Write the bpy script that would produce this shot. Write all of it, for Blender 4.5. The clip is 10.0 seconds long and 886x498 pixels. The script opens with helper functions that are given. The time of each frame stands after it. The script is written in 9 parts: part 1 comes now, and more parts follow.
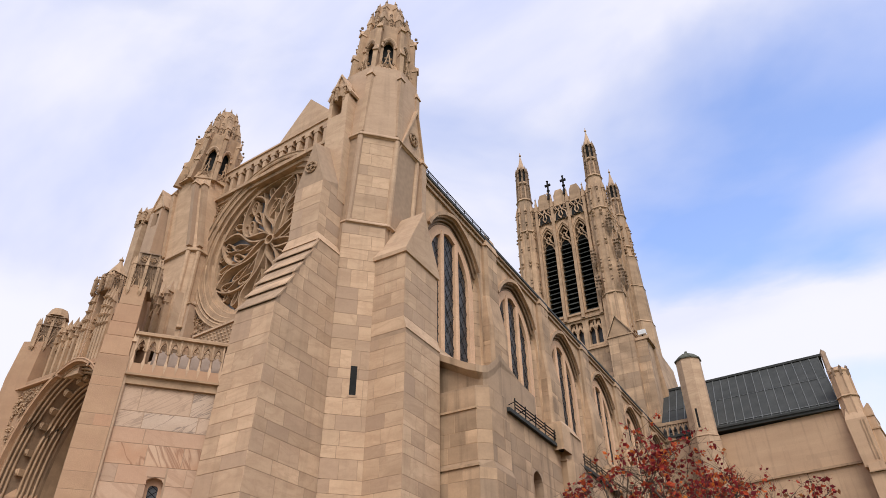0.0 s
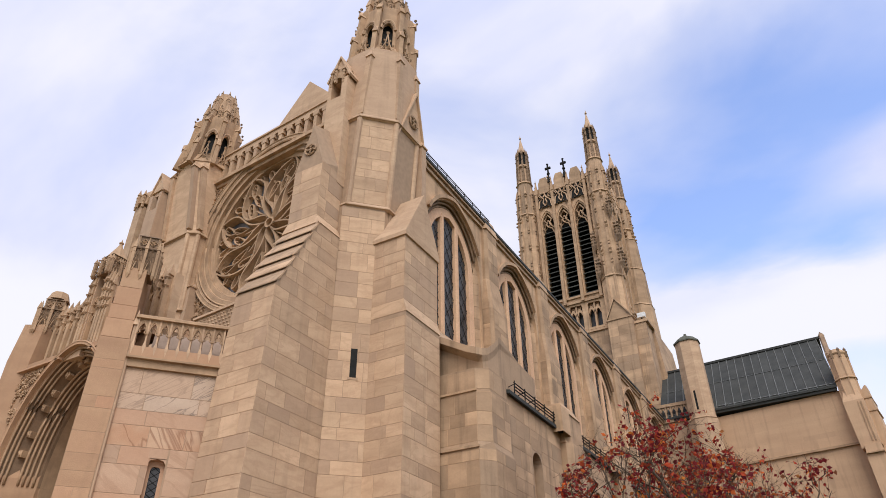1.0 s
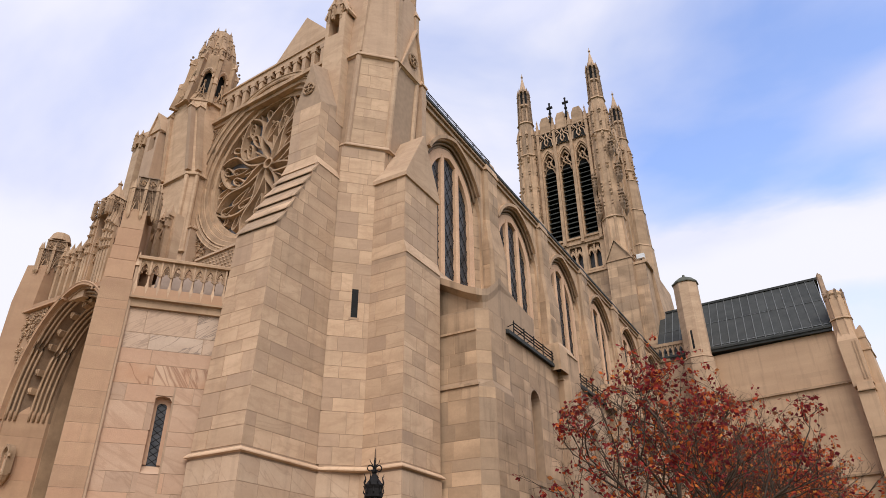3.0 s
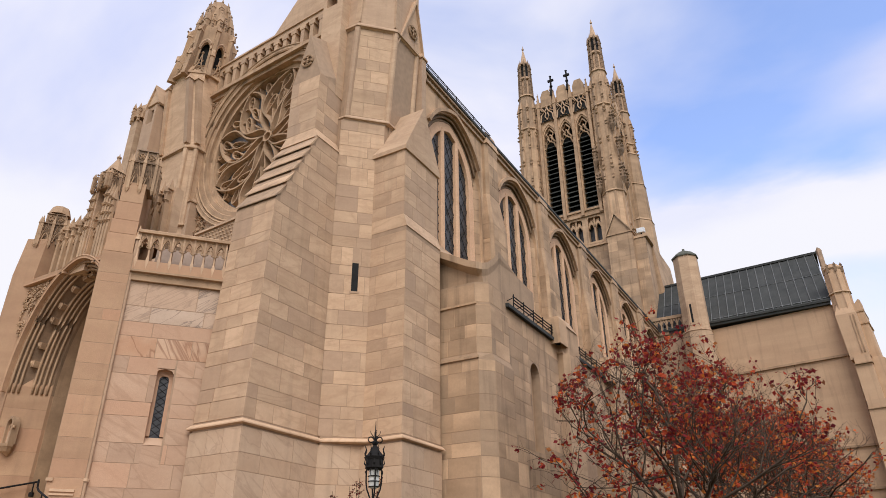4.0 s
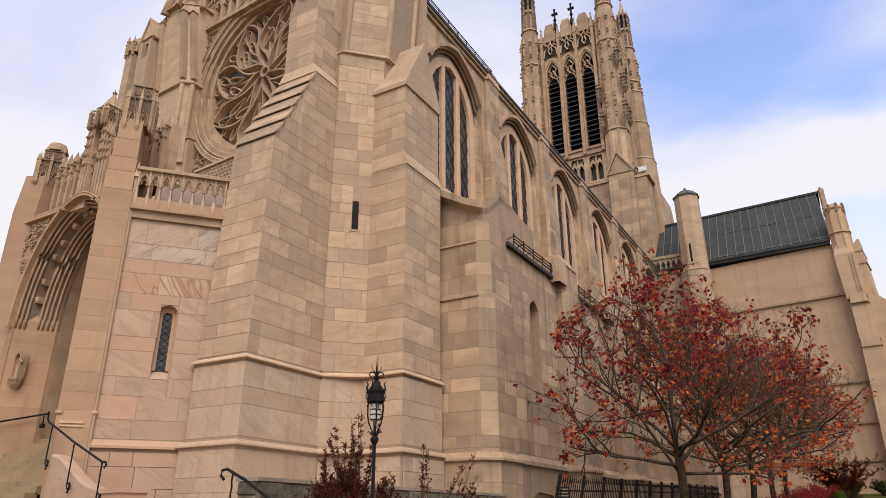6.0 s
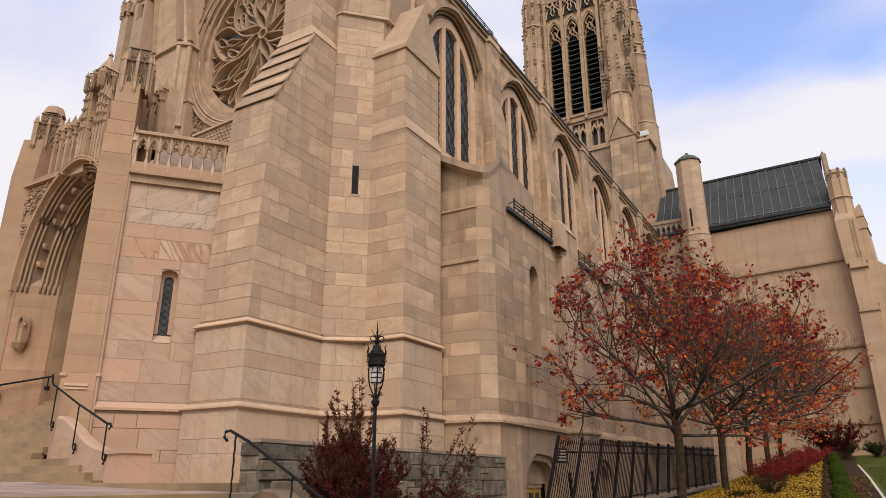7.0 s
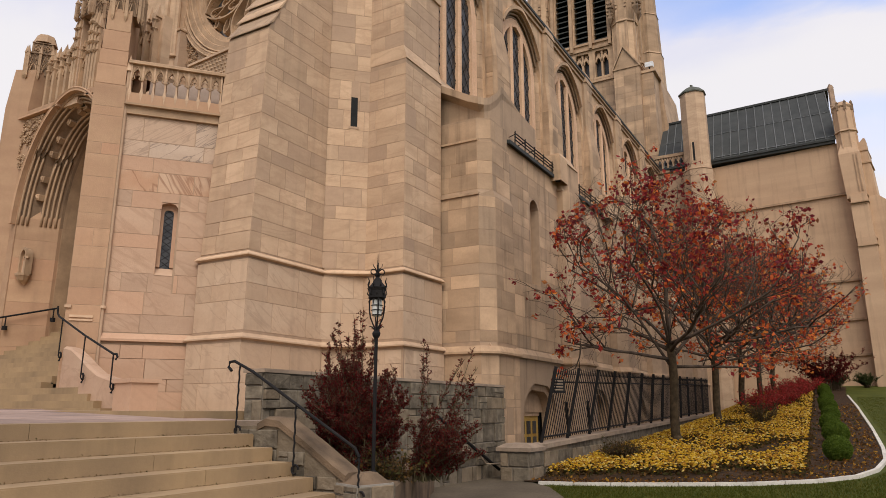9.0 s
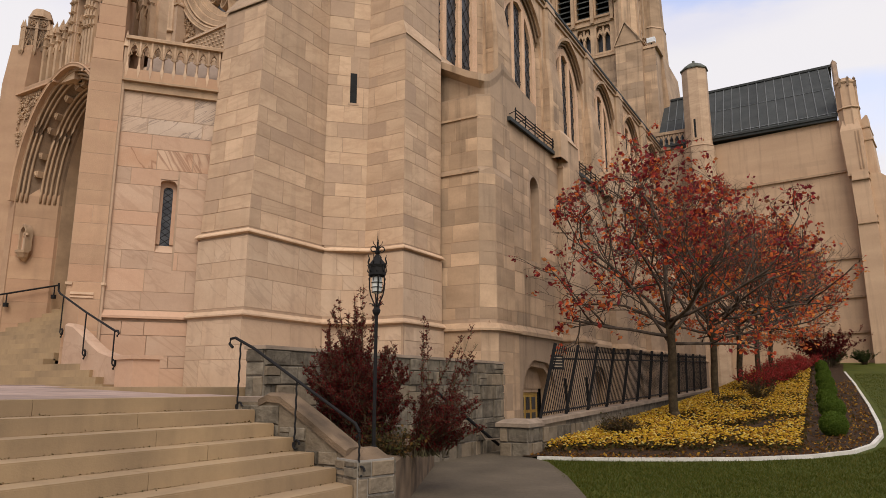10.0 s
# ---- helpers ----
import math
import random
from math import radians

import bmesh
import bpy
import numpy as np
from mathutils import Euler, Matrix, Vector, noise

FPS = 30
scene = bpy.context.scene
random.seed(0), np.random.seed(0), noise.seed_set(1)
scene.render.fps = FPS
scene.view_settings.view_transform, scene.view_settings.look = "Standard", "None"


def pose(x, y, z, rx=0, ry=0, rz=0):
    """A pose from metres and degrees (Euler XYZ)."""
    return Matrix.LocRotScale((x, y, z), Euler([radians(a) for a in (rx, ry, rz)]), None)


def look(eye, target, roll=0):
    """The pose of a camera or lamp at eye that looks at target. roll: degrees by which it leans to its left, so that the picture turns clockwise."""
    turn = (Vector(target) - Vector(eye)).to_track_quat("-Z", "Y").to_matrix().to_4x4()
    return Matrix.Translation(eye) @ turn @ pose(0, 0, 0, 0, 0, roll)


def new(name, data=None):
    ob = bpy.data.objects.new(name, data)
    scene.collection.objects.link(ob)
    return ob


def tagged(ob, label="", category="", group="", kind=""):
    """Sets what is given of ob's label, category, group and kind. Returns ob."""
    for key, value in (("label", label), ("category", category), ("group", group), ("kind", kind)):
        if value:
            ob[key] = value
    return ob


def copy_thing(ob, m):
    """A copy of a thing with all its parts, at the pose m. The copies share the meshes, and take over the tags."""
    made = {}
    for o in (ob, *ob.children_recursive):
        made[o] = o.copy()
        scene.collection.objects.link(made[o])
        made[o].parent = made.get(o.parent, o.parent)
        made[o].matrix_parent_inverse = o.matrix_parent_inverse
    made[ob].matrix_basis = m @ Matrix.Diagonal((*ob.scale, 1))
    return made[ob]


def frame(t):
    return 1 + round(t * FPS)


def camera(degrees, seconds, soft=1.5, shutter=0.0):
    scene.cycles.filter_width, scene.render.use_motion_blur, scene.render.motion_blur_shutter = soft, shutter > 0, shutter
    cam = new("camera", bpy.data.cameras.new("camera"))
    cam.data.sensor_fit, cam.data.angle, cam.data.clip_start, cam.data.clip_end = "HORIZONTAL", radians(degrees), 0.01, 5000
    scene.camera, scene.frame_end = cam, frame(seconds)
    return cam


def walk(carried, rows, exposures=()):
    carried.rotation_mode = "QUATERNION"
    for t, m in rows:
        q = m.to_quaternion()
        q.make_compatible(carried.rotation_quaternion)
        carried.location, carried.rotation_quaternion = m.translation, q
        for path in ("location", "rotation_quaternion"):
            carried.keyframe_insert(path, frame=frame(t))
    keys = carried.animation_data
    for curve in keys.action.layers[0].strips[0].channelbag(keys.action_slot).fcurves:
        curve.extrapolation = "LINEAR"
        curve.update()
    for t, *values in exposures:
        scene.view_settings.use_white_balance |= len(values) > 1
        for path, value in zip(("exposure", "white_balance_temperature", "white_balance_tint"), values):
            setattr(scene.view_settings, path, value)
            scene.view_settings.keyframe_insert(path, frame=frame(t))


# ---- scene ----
# ---------------------------------------------------------------- camera
EYE = (0.0, 0.0, 1.5)
cam = camera(65.55, 10.0, soft=0.5)
TILTS = [(0.0, 35.18, 29.99, -0.45), (0.5, 34.62, 29.99, -0.45), (1.0, 33.77, 29.99, -0.47), (1.5, 32.66, 30.01, -0.46),
         (2.0, 31.33, 30.01, -0.44), (2.5, 30.04, 30.04, -0.42), (4.0, 26.71, 30.08, -0.37), (4.5, 25.55, 30.10, -0.33),
         (5.0, 24.25, 30.12, -0.27), (5.5, 22.95, 30.13, -0.20), (7.0, 18.66, 30.17, -0.07), (7.5, 17.13, 30.17, -0.03),
         (8.0, 15.65, 30.17, 0.01), (8.5, 14.39, 30.17, 0.04), (9.0, 13.16, 30.18, 0.05), (9.5, 12.07, 30.18, 0.07),
         (10.0, 11.27, 30.17, 0.08)]


def aim(pitch, yaw, roll):
    return Matrix.Translation(EYE) @ Matrix.Rotation(radians(yaw), 4, "Z") @ Matrix.Rotation(radians(90 + pitch), 4, "X") @ Matrix.Rotation(radians(roll), 4, "Z")


walk(cam, [(t, aim(p, y, r)) for t, p, y, r in TILTS], exposures=[(0.0, 0.07, 6500, 10), (5.0, 0.04, 6550, 10), (10.0, -0.05, 6860, 10)])

# ---------------------------------------------------------------- light
sun_from = Vector((0.40, -0.52, 0.76)).normalized()
SUN_ELEV = math.asin(sun_from.z)
SUN_TURN = math.atan2(sun_from.x, sun_from.y)
world = bpy.data.worlds.new("overcast_sky")
scene.world = world
world.use_nodes = True
wn, wl = world.node_tree.nodes, world.node_tree.links
wn.clear()
w_out = wn.new("ShaderNodeOutputWorld")
w_bg = wn.new("ShaderNodeBackground")
w_sky = wn.new("ShaderNodeTexSky")
w_sky.sky_type = "NISHITA"
w_sky.sun_disc = False
w_sky.sun_elevation, w_sky.sun_rotation = SUN_ELEV, SUN_TURN
w_co = wn.new("ShaderNodeTexCoord")
w_map = wn.new("ShaderNodeMapping")
w_map.inputs["Rotation"].default_value = (0.3, 0.2, 0.6)
w_map.inputs["Scale"].default_value = (1.2, 1.2, 2.6)
w_noise = wn.new("ShaderNodeTexNoise")
w_noise.inputs["Scale"].default_value = 1.3
w_noise.inputs["Detail"].default_value = 6.0
w_noise.inputs["Roughness"].default_value = 0.5
w_noise.inputs["Distortion"].default_value = 0.4
w_ramp = wn.new("ShaderNodeValToRGB")
w_ramp.color_ramp.elements[0].position, w_ramp.color_ramp.elements[1].position = 0.30, 0.58
w_scale = wn.new("ShaderNodeMix")
w_scale.data_type = "RGBA"
w_scale.blend_type = "MULTIPLY"
w_scale.inputs[0].default_value = 1.0
w_scale.inputs[7].default_value = (0.335, 0.312, 0.345, 1)
w_mix = wn.new("ShaderNodeMix")
w_mix.data_type = "RGBA"
w_mix.inputs[7].default_value = (0.78, 0.79, 0.96, 1)
wl.new(w_co.outputs["Generated"], w_map.inputs["Vector"])
wl.new(w_map.outputs[0], w_noise.inputs["Vector"])
w_dot = wn.new("ShaderNodeVectorMath")
w_dot.operation = "DOT_PRODUCT"
w_dot.inputs[1].default_value = Vector((0.06, 0.845, 0.53)).normalized()
w_open = wn.new("ShaderNodeMapRange")
w_open.inputs[1].default_value, w_open.inputs[2].default_value = 0.945, 0.998
w_open.inputs[3].default_value, w_open.inputs[4].default_value = 0.10, -0.15
w_add = wn.new("ShaderNodeMath")
w_add.operation = "ADD"
wl.new(w_co.outputs["Generated"], w_dot.inputs[0])
wl.new(w_dot.outputs["Value"], w_open.inputs[0])
wl.new(w_noise.outputs[0], w_add.inputs[0])
wl.new(w_open.outputs[0], w_add.inputs[1])
w_sep = wn.new("ShaderNodeSeparateXYZ")
wl.new(w_co.outputs["Generated"], w_sep.inputs[0])
w_low = wn.new("ShaderNodeMapRange")
w_low.interpolation_type = "SMOOTHSTEP"
w_low.inputs[1].default_value, w_low.inputs[2].default_value = 0.435, 0.500
w_low.inputs[3].default_value, w_low.inputs[4].default_value = 0.42, 0.0
w_rag = wn.new("ShaderNodeTexNoise")
w_rag.inputs["Scale"].default_value, w_rag.inputs["Detail"].default_value = 7.0, 6.0
w_ragm = wn.new("ShaderNodeMapping")
w_ragm.inputs["Rotation"].default_value = (0.0, 0.35, 0.0)
w_ragm.inputs["Scale"].default_value = (0.5, 1.0, 1.6)
w_rags = wn.new("ShaderNodeMath")
w_rags.operation = "MULTIPLY_ADD"
w_rags.inputs[1].default_value = 0.10
wl.new(w_co.outputs["Generated"], w_ragm.inputs["Vector"])
wl.new(w_ragm.outputs[0], w_rag.inputs["Vector"])
wl.new(w_rag.outputs[0], w_rags.inputs[0])
w_ragz = wn.new("ShaderNodeMath")
w_ragz.operation = "SUBTRACT"
w_ragz.inputs[1].default_value = 0.05
wl.new(w_sep.outputs[2], w_rags.inputs[2])
wl.new(w_rags.outputs[0], w_ragz.inputs[0])
wl.new(w_ragz.outputs[0], w_low.inputs[0])
w_off = wn.new("ShaderNodeVectorMath")
w_off.operation = "SUBTRACT"
w_off.inputs[1].default_value = (0.185, 0.812, 0.553)
w_wmap = wn.new("ShaderNodeMapping")
w_wmap.inputs["Rotation"].default_value = (0.0, radians(22), 0.0)
w_wmap.inputs["Scale"].default_value = (7.5, 6.0, 19.0)
w_wlen = wn.new("ShaderNodeVectorMath")
w_wlen.operation = "LENGTH"
w_wisp = wn.new("ShaderNodeMapRange")
w_wisp.interpolation_type = "SMOOTHSTEP"
w_wisp.inputs[1].default_value, w_wisp.inputs[2].default_value = 0.1, 1.15
w_wisp.inputs[3].default_value, w_wisp.inputs[4].default_value = 0.62, 0.0
w_torn = wn.new("ShaderNodeMath")
w_torn.operation = "MULTIPLY"
wl.new(w_co.outputs["Generated"], w_off.inputs[0])
wl.new(w_off.outputs[0], w_wmap.inputs["Vector"])
wl.new(w_wmap.outputs[0], w_wlen.inputs[0])
wl.new(w_wlen.outputs["Value"], w_wisp.inputs[0])
wl.new(w_wisp.outputs[0], w_torn.inputs[0])
wl.new(w_rag.outputs[0], w_torn.inputs[1])
w_add2 = wn.new("ShaderNodeMath")
w_add2.operation = "ADD"
w_add4 = wn.new("ShaderNodeMath")
w_add4.operation = "ADD"
wl.new(w_add.outputs[0], w_add4.inputs[0])
wl.new(w_torn.outputs[0], w_add4.inputs[1])
wl.new(w_add4.outputs[0], w_add2.inputs[0])
wl.new(w_low.outputs[0], w_add2.inputs[1])
w_gap = wn.new("ShaderNodeMapRange")
w_gap.interpolation_type = "SMOOTHSTEP"
w_gap.inputs[1].default_value, w_gap.inputs[2].default_value = 0.35, 0.42
w_gap.inputs[3].default_value, w_gap.inputs[4].default_value = -0.42, 0.0
wl.new(w_sep.outputs[2], w_gap.inputs[0])
w_add3 = wn.new("ShaderNodeMath")
w_add3.operation = "ADD"
wl.new(w_add2.outputs[0], w_add3.inputs[0])
wl.new(w_gap.outputs[0], w_add3.inputs[1])
wl.new(w_add3.outputs[0], w_ramp.inputs[0])
w_veil = wn.new("ShaderNodeTexNoise")
w_veil.inputs["Scale"].default_value, w_veil.inputs["Detail"].default_value = 2.2, 5.0
w_vmap = wn.new("ShaderNodeMapping")
w_vmap.inputs["Rotation"].default_value = (0.5, -0.4, 0.2)
w_vmap.inputs["Scale"].default_value = (0.7, 2.2, 1.4)
w_vmix = wn.new("ShaderNodeMix")
w_vmix.data_type = "RGBA"
w_vmix.inputs[6].default_value = (0.60, 0.66, 0.95, 1)
w_vmix.inputs[7].default_value = (0.86, 0.86, 0.97, 1)
w_vr = wn.new("ShaderNodeMapRange")
w_vr.inputs[1].default_value, w_vr.inputs[2].default_value = 0.33, 0.62
wl.new(w_co.outputs["Generated"], w_vmap.inputs["Vector"])
wl.new(w_vmap.outputs[0], w_veil.inputs["Vector"])
wl.new(w_veil.outputs[0], w_vr.inputs[0])
wl.new(w_vr.outputs[0], w_vmix.inputs[0])
w_bank = wn.new("ShaderNodeMix")
w_bank.data_type = "RGBA"
w_bank.inputs[7].default_value = (0.90, 0.90, 0.965, 1)
w_bankf = wn.new("ShaderNodeMath")
w_bankf.operation = "MULTIPLY"
w_bankf.use_clamp = True
w_bankf.inputs[1].default_value = 2.2
wl.new(w_low.outputs[0], w_bankf.inputs[0])
wl.new(w_bankf.outputs[0], w_bank.inputs[0])
wl.new(w_vmix.outputs[2], w_bank.inputs[6])
wl.new(w_bank.outputs[2], w_mix.inputs[7])
wl.new(w_ramp.outputs[0], w_mix.inputs[0])
wl.new(w_sky.outputs[0], w_scale.inputs[6])
wl.new(w_scale.outputs[2], w_mix.inputs[6])
wl.new(w_mix.outputs[2], w_bg.inputs[0])
wl.new(w_bg.outputs[0], w_out.inputs[0])
w_bg.inputs[1].default_value = 1.0

sun = new("sun", bpy.data.lights.new("sun", "SUN"))
sun.data.energy, sun.data.angle, sun.data.color = 2.5, radians(38), (1.0, 0.95, 0.88)
sun.matrix_world = look((0, 0, 60), Vector((0, 0, 60)) - sun_from)


# ---------------------------------------------------------------- materials
def material(name, base, second=None, scale=3.0, rough=0.85, bump=0.25, fine=40.0, metal=0.0, vary=0.0, veins=None, vein_scale=2.0,
             streak=0.0, vein_at=(0.0, 0.035), warm=None, vein_amt=0.75, bed=None, speckle=0.14, lean=None):
    """A worn surface: two tones by broad noise, fine grain relief, a tint by object or island, and stone veins if asked."""
    m = bpy.data.materials.new(name)
    m.use_nodes = True
    nt = m.node_tree
    n, l = nt.nodes, nt.links
    b = n["Principled BSDF"]
    b.inputs["Roughness"].default_value = rough
    b.inputs["Metallic"].default_value = metal
    geo = n.new("ShaderNodeNewGeometry")
    info = n.new("ShaderNodeObjectInfo")
    pos = geo.outputs["Position"]
    big = n.new("ShaderNodeTexNoise")
    big.inputs["Scale"].default_value, big.inputs["Detail"].default_value = scale, 5
    if bed:
        # each stone is cut from its own spot of the quarry, with its bedding lying at a slight tilt
        far = n.new("ShaderNodeVectorMath")
        far.operation = "SCALE"
        far.inputs[0].default_value = (23.0, 41.0, 19.0)
        l.new(info.outputs["Random"], far.inputs["Scale"])
        cut = n.new("ShaderNodeVectorMath")
        cut.operation = "ADD"
        l.new(pos, cut.inputs[0])
        l.new(far.outputs[0], cut.inputs[1])
        lie = n.new("ShaderNodeMapping")
        lie.inputs["Rotation"].default_value = (0.25, -0.2, 0.0)
        lie.inputs["Scale"].default_value = bed
        l.new(cut.outputs[0], lie.inputs["Vector"])
        l.new(lie.outputs[0], big.inputs["Vector"])
    else:
        l.new(pos, big.inputs["Vector"])
    ramp = n.new("ShaderNodeMapRange")
    ramp.inputs[1].default_value, ramp.inputs[2].default_value = 0.32, 0.68
    l.new(big.outputs[0], ramp.inputs[0])
    mix = n.new("ShaderNodeMix")
    mix.data_type = "RGBA"
    mix.inputs[6].default_value = (*base, 1)
    mix.inputs[7].default_value = (*(second or [c * 0.8 for c in base]), 1)
    l.new(ramp.outputs[0], mix.inputs[0])
    colour = mix.outputs[2]
    if veins:
        warp = n.new("ShaderNodeTexNoise")
        warp.inputs["Scale"].default_value, warp.inputs["Detail"].default_value = vein_scale, 4
        warp.inputs["Distortion"].default_value = 1.2
        shift = n.new("ShaderNodeVectorMath")
        shift.operation = "ADD"
        rnd = n.new("ShaderNodeVectorMath")
        rnd.operation = "SCALE"
        rnd.inputs[0].default_value = (17.0, 31.0, 11.0)
        l.new(info.outputs["Random"], rnd.inputs["Scale"])
        l.new(pos, shift.inputs[0])
        l.new(rnd.outputs[0], shift.inputs[1])
        if lean:
            along = shift.outputs[0]
            for turn, size in (((0, 0, radians(-49.5)), (1, 1, 1)), ((0, lean[0], 0), (1, 1, 1)), ((0, 0, 0), lean[1])):
                tip = n.new("ShaderNodeMapping")
                tip.inputs["Rotation"].default_value = turn
                tip.inputs["Scale"].default_value = size
                l.new(along, tip.inputs["Vector"])
                along = tip.outputs[0]
            l.new(along, warp.inputs["Vector"])
        else:
            l.new(shift.outputs[0], warp.inputs["Vector"])
        off = n.new("ShaderNodeMath")
        off.operation = "SUBTRACT"
        off.inputs[1].default_value = 0.5
        l.new(warp.outputs[0], off.inputs[0])
        ab = n.new("ShaderNodeMath")
        ab.operation = "ABSOLUTE"
        l.new(off.outputs[0], ab.inputs[0])
        vr = n.new("ShaderNodeMapRange")
        vr.inputs[1].default_value, vr.inputs[2].default_value = vein_at
        vr.inputs[3].default_value, vr.inputs[4].default_value = vein_amt, 0.0
        l.new(ab.outputs[0], vr.inputs[0])
        vm = n.new("ShaderNodeMix")
        vm.data_type = "RGBA"
        vm.inputs[7].default_value = (*veins, 1)
        l.new(vr.outputs[0], vm.inputs[0])
        l.new(colour, vm.inputs[6])
        colour = vm.outputs[2]
    if vary:
        add = n.new("ShaderNodeMath")
        add.operation = "ADD"
        l.new(info.outputs["Random"], add.inputs[0])
        l.new(geo.outputs["Random Per Island"], add.inputs[1])
        fr = n.new("ShaderNodeMath")
        fr.operation = "FRACT"
        l.new(add.outputs[0], fr.inputs[0])
        tone = n.new("ShaderNodeMapRange")
        tone.inputs[3].default_value, tone.inputs[4].default_value = 1 - vary, 1 + vary
        l.new(fr.outputs[0], tone.inputs[0])
        mul = n.new("ShaderNodeVectorMath")
        mul.operation = "SCALE"
        l.new(colour, mul.inputs[0])
        l.new(tone.outputs[0], mul.inputs["Scale"])
        colour = mul.outputs[0]
        if warm:
            wh = n.new("ShaderNodeTexWhiteNoise")
            wh.noise_dimensions = "1D"
            l.new(add.outputs[0], wh.inputs["W"])
            wr = n.new("ShaderNodeMapRange")
            wr.inputs[1].default_value, wr.inputs[2].default_value = 0.62, 1.0
            wr.inputs[4].default_value = 0.7
            l.new(wh.outputs["Value"], wr.inputs[0])
            wm = n.new("ShaderNodeMix")
            wm.data_type = "RGBA"
            wm.inputs[7].default_value = (*warm, 1)
            l.new(wr.outputs[0], wm.inputs[0])
            l.new(colour, wm.inputs[6])
            colour = wm.outputs[2]
    if streak:
        sm = n.new("ShaderNodeMapping")
        sm.inputs["Scale"].default_value = (1.6, 1.6, 0.12)
        st = n.new("ShaderNodeTexNoise")
        st.inputs["Scale"].default_value, st.inputs["Detail"].default_value = 2.2, 5
        l.new(pos, sm.inputs["Vector"])
        l.new(sm.outputs[0], st.inputs["Vector"])
        sr = n.new("ShaderNodeMapRange")
        sr.inputs[1].default_value, sr.inputs[2].default_value = 0.52, 0.75
        sr.inputs[3].default_value, sr.inputs[4].default_value = 1.0, 1.0 - streak
        l.new(st.outputs[0], sr.inputs[0])
        ms = n.new("ShaderNodeVectorMath")
        ms.operation = "SCALE"
        l.new(colour, ms.inputs[0])
        l.new(sr.outputs[0], ms.inputs["Scale"])
        colour = ms.outputs[0]
    speck = n.new("ShaderNodeTexNoise")
    speck.inputs["Scale"].default_value, speck.inputs["Detail"].default_value, speck.inputs["Roughness"].default_value = min(14.0, fine * 0.3), 8, 0.7
    l.new(pos, speck.inputs["Vector"])
    spr = n.new("ShaderNodeMapRange")
    spr.inputs[1].default_value, spr.inputs[2].default_value = 0.30, 0.70
    spr.inputs[3].default_value, spr.inputs[4].default_value = 1 - speckle, 1 + speckle
    l.new(speck.outputs[0], spr.inputs[0])
    sps = n.new("ShaderNodeVectorMath")
    sps.operation = "SCALE"
    l.new(colour, sps.inputs[0])
    l.new(spr.outputs[0], sps.inputs["Scale"])
    colour = sps.outputs[0]
    l.new(colour, b.inputs["Base Color"])
    if bump:
        grain = n.new("ShaderNodeTexNoise")
        grain.inputs["Scale"].default_value, grain.inputs["Detail"].default_value = fine, 6
        l.new(pos, grain.inputs["Vector"])
        bp = n.new("ShaderNodeBump")
        bp.inputs["Strength"].default_value, bp.inputs["Distance"].default_value = bump, 0.02
        l.new(grain.outputs[0], bp.inputs["Height"])
        l.new(bp.outputs[0], b.inputs["Normal"])
    return m


M_STONE = material("buff_ashlar", (0.575, 0.396, 0.256), (0.465, 0.310, 0.195), 0.9, vary=0.13, warm=(0.37, 0.250, 0.170), streak=0.14, veins=(0.40, 0.25, 0.155), vein_scale=0.8, vein_at=(0.0, 0.06),
                   vein_amt=0.38, bed=(0.8, 0.8, 2.6), speckle=0.05, lean=(0.15, (0.8, 0.8, 2.4)))
M_PALE = material("pale_grey_ashlar", (0.545, 0.392, 0.268), (0.470, 0.322, 0.212), 0.8, vary=0.10, warm=(0.47, 0.315, 0.200), streak=0.12, veins=(0.27, 0.175, 0.115), vein_scale=0.6, vein_at=(0.0, 0.022),
                  vein_amt=0.30, bed=(0.9, 0.9, 1.6), speckle=0.05, lean=(-0.7, (0.5, 1.0, 2.2)))
M_CARVED = material("carved_sandstone", (0.49, 0.325, 0.198), (0.34, 0.22, 0.132), 1.6, vary=0.1, streak=0.3, speckle=0.08)
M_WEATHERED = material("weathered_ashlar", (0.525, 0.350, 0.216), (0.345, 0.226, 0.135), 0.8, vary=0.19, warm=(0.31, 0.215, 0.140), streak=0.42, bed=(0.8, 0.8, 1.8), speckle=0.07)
M_SMOOTH = material("smooth_ashlar", (0.545, 0.362, 0.226), (0.465, 0.303, 0.187), 0.45, vary=0.05, streak=0.22, bed=(0.5, 0.5, 2.2), speckle=0.05)
M_JOINT = material("mortar_joint", (0.40, 0.272, 0.176), None, 6, speckle=0.05)
M_MARBLE = material("veined_marble", (0.475, 0.318, 0.213), (0.415, 0.260, 0.166), 0.9, rough=0.7, vary=0.10, veins=(0.33, 0.195, 0.118), vein_scale=0.55,
                    vein_at=(0.0, 0.030), warm=(0.52, 0.300, 0.182), vein_amt=0.5, bed=(0.8, 0.8, 2.0), speckle=0.05, lean=(-0.6, (0.45, 1.0, 2.6)))
M_GREYMARBLE = material("grey_veined_marble", (0.52, 0.385, 0.285), (0.43, 0.305, 0.215), 0.9, rough=0.7, vary=0.07, veins=(0.17, 0.122, 0.094), vein_scale=1.5, vein_at=(0.0, 0.034), warm=(0.52, 0.34, 0.22),
                        vein_amt=0.8, bed=(0.9, 0.9, 1.6), speckle=0.05, lean=(0.65, (0.35, 1.0, 2.6)))
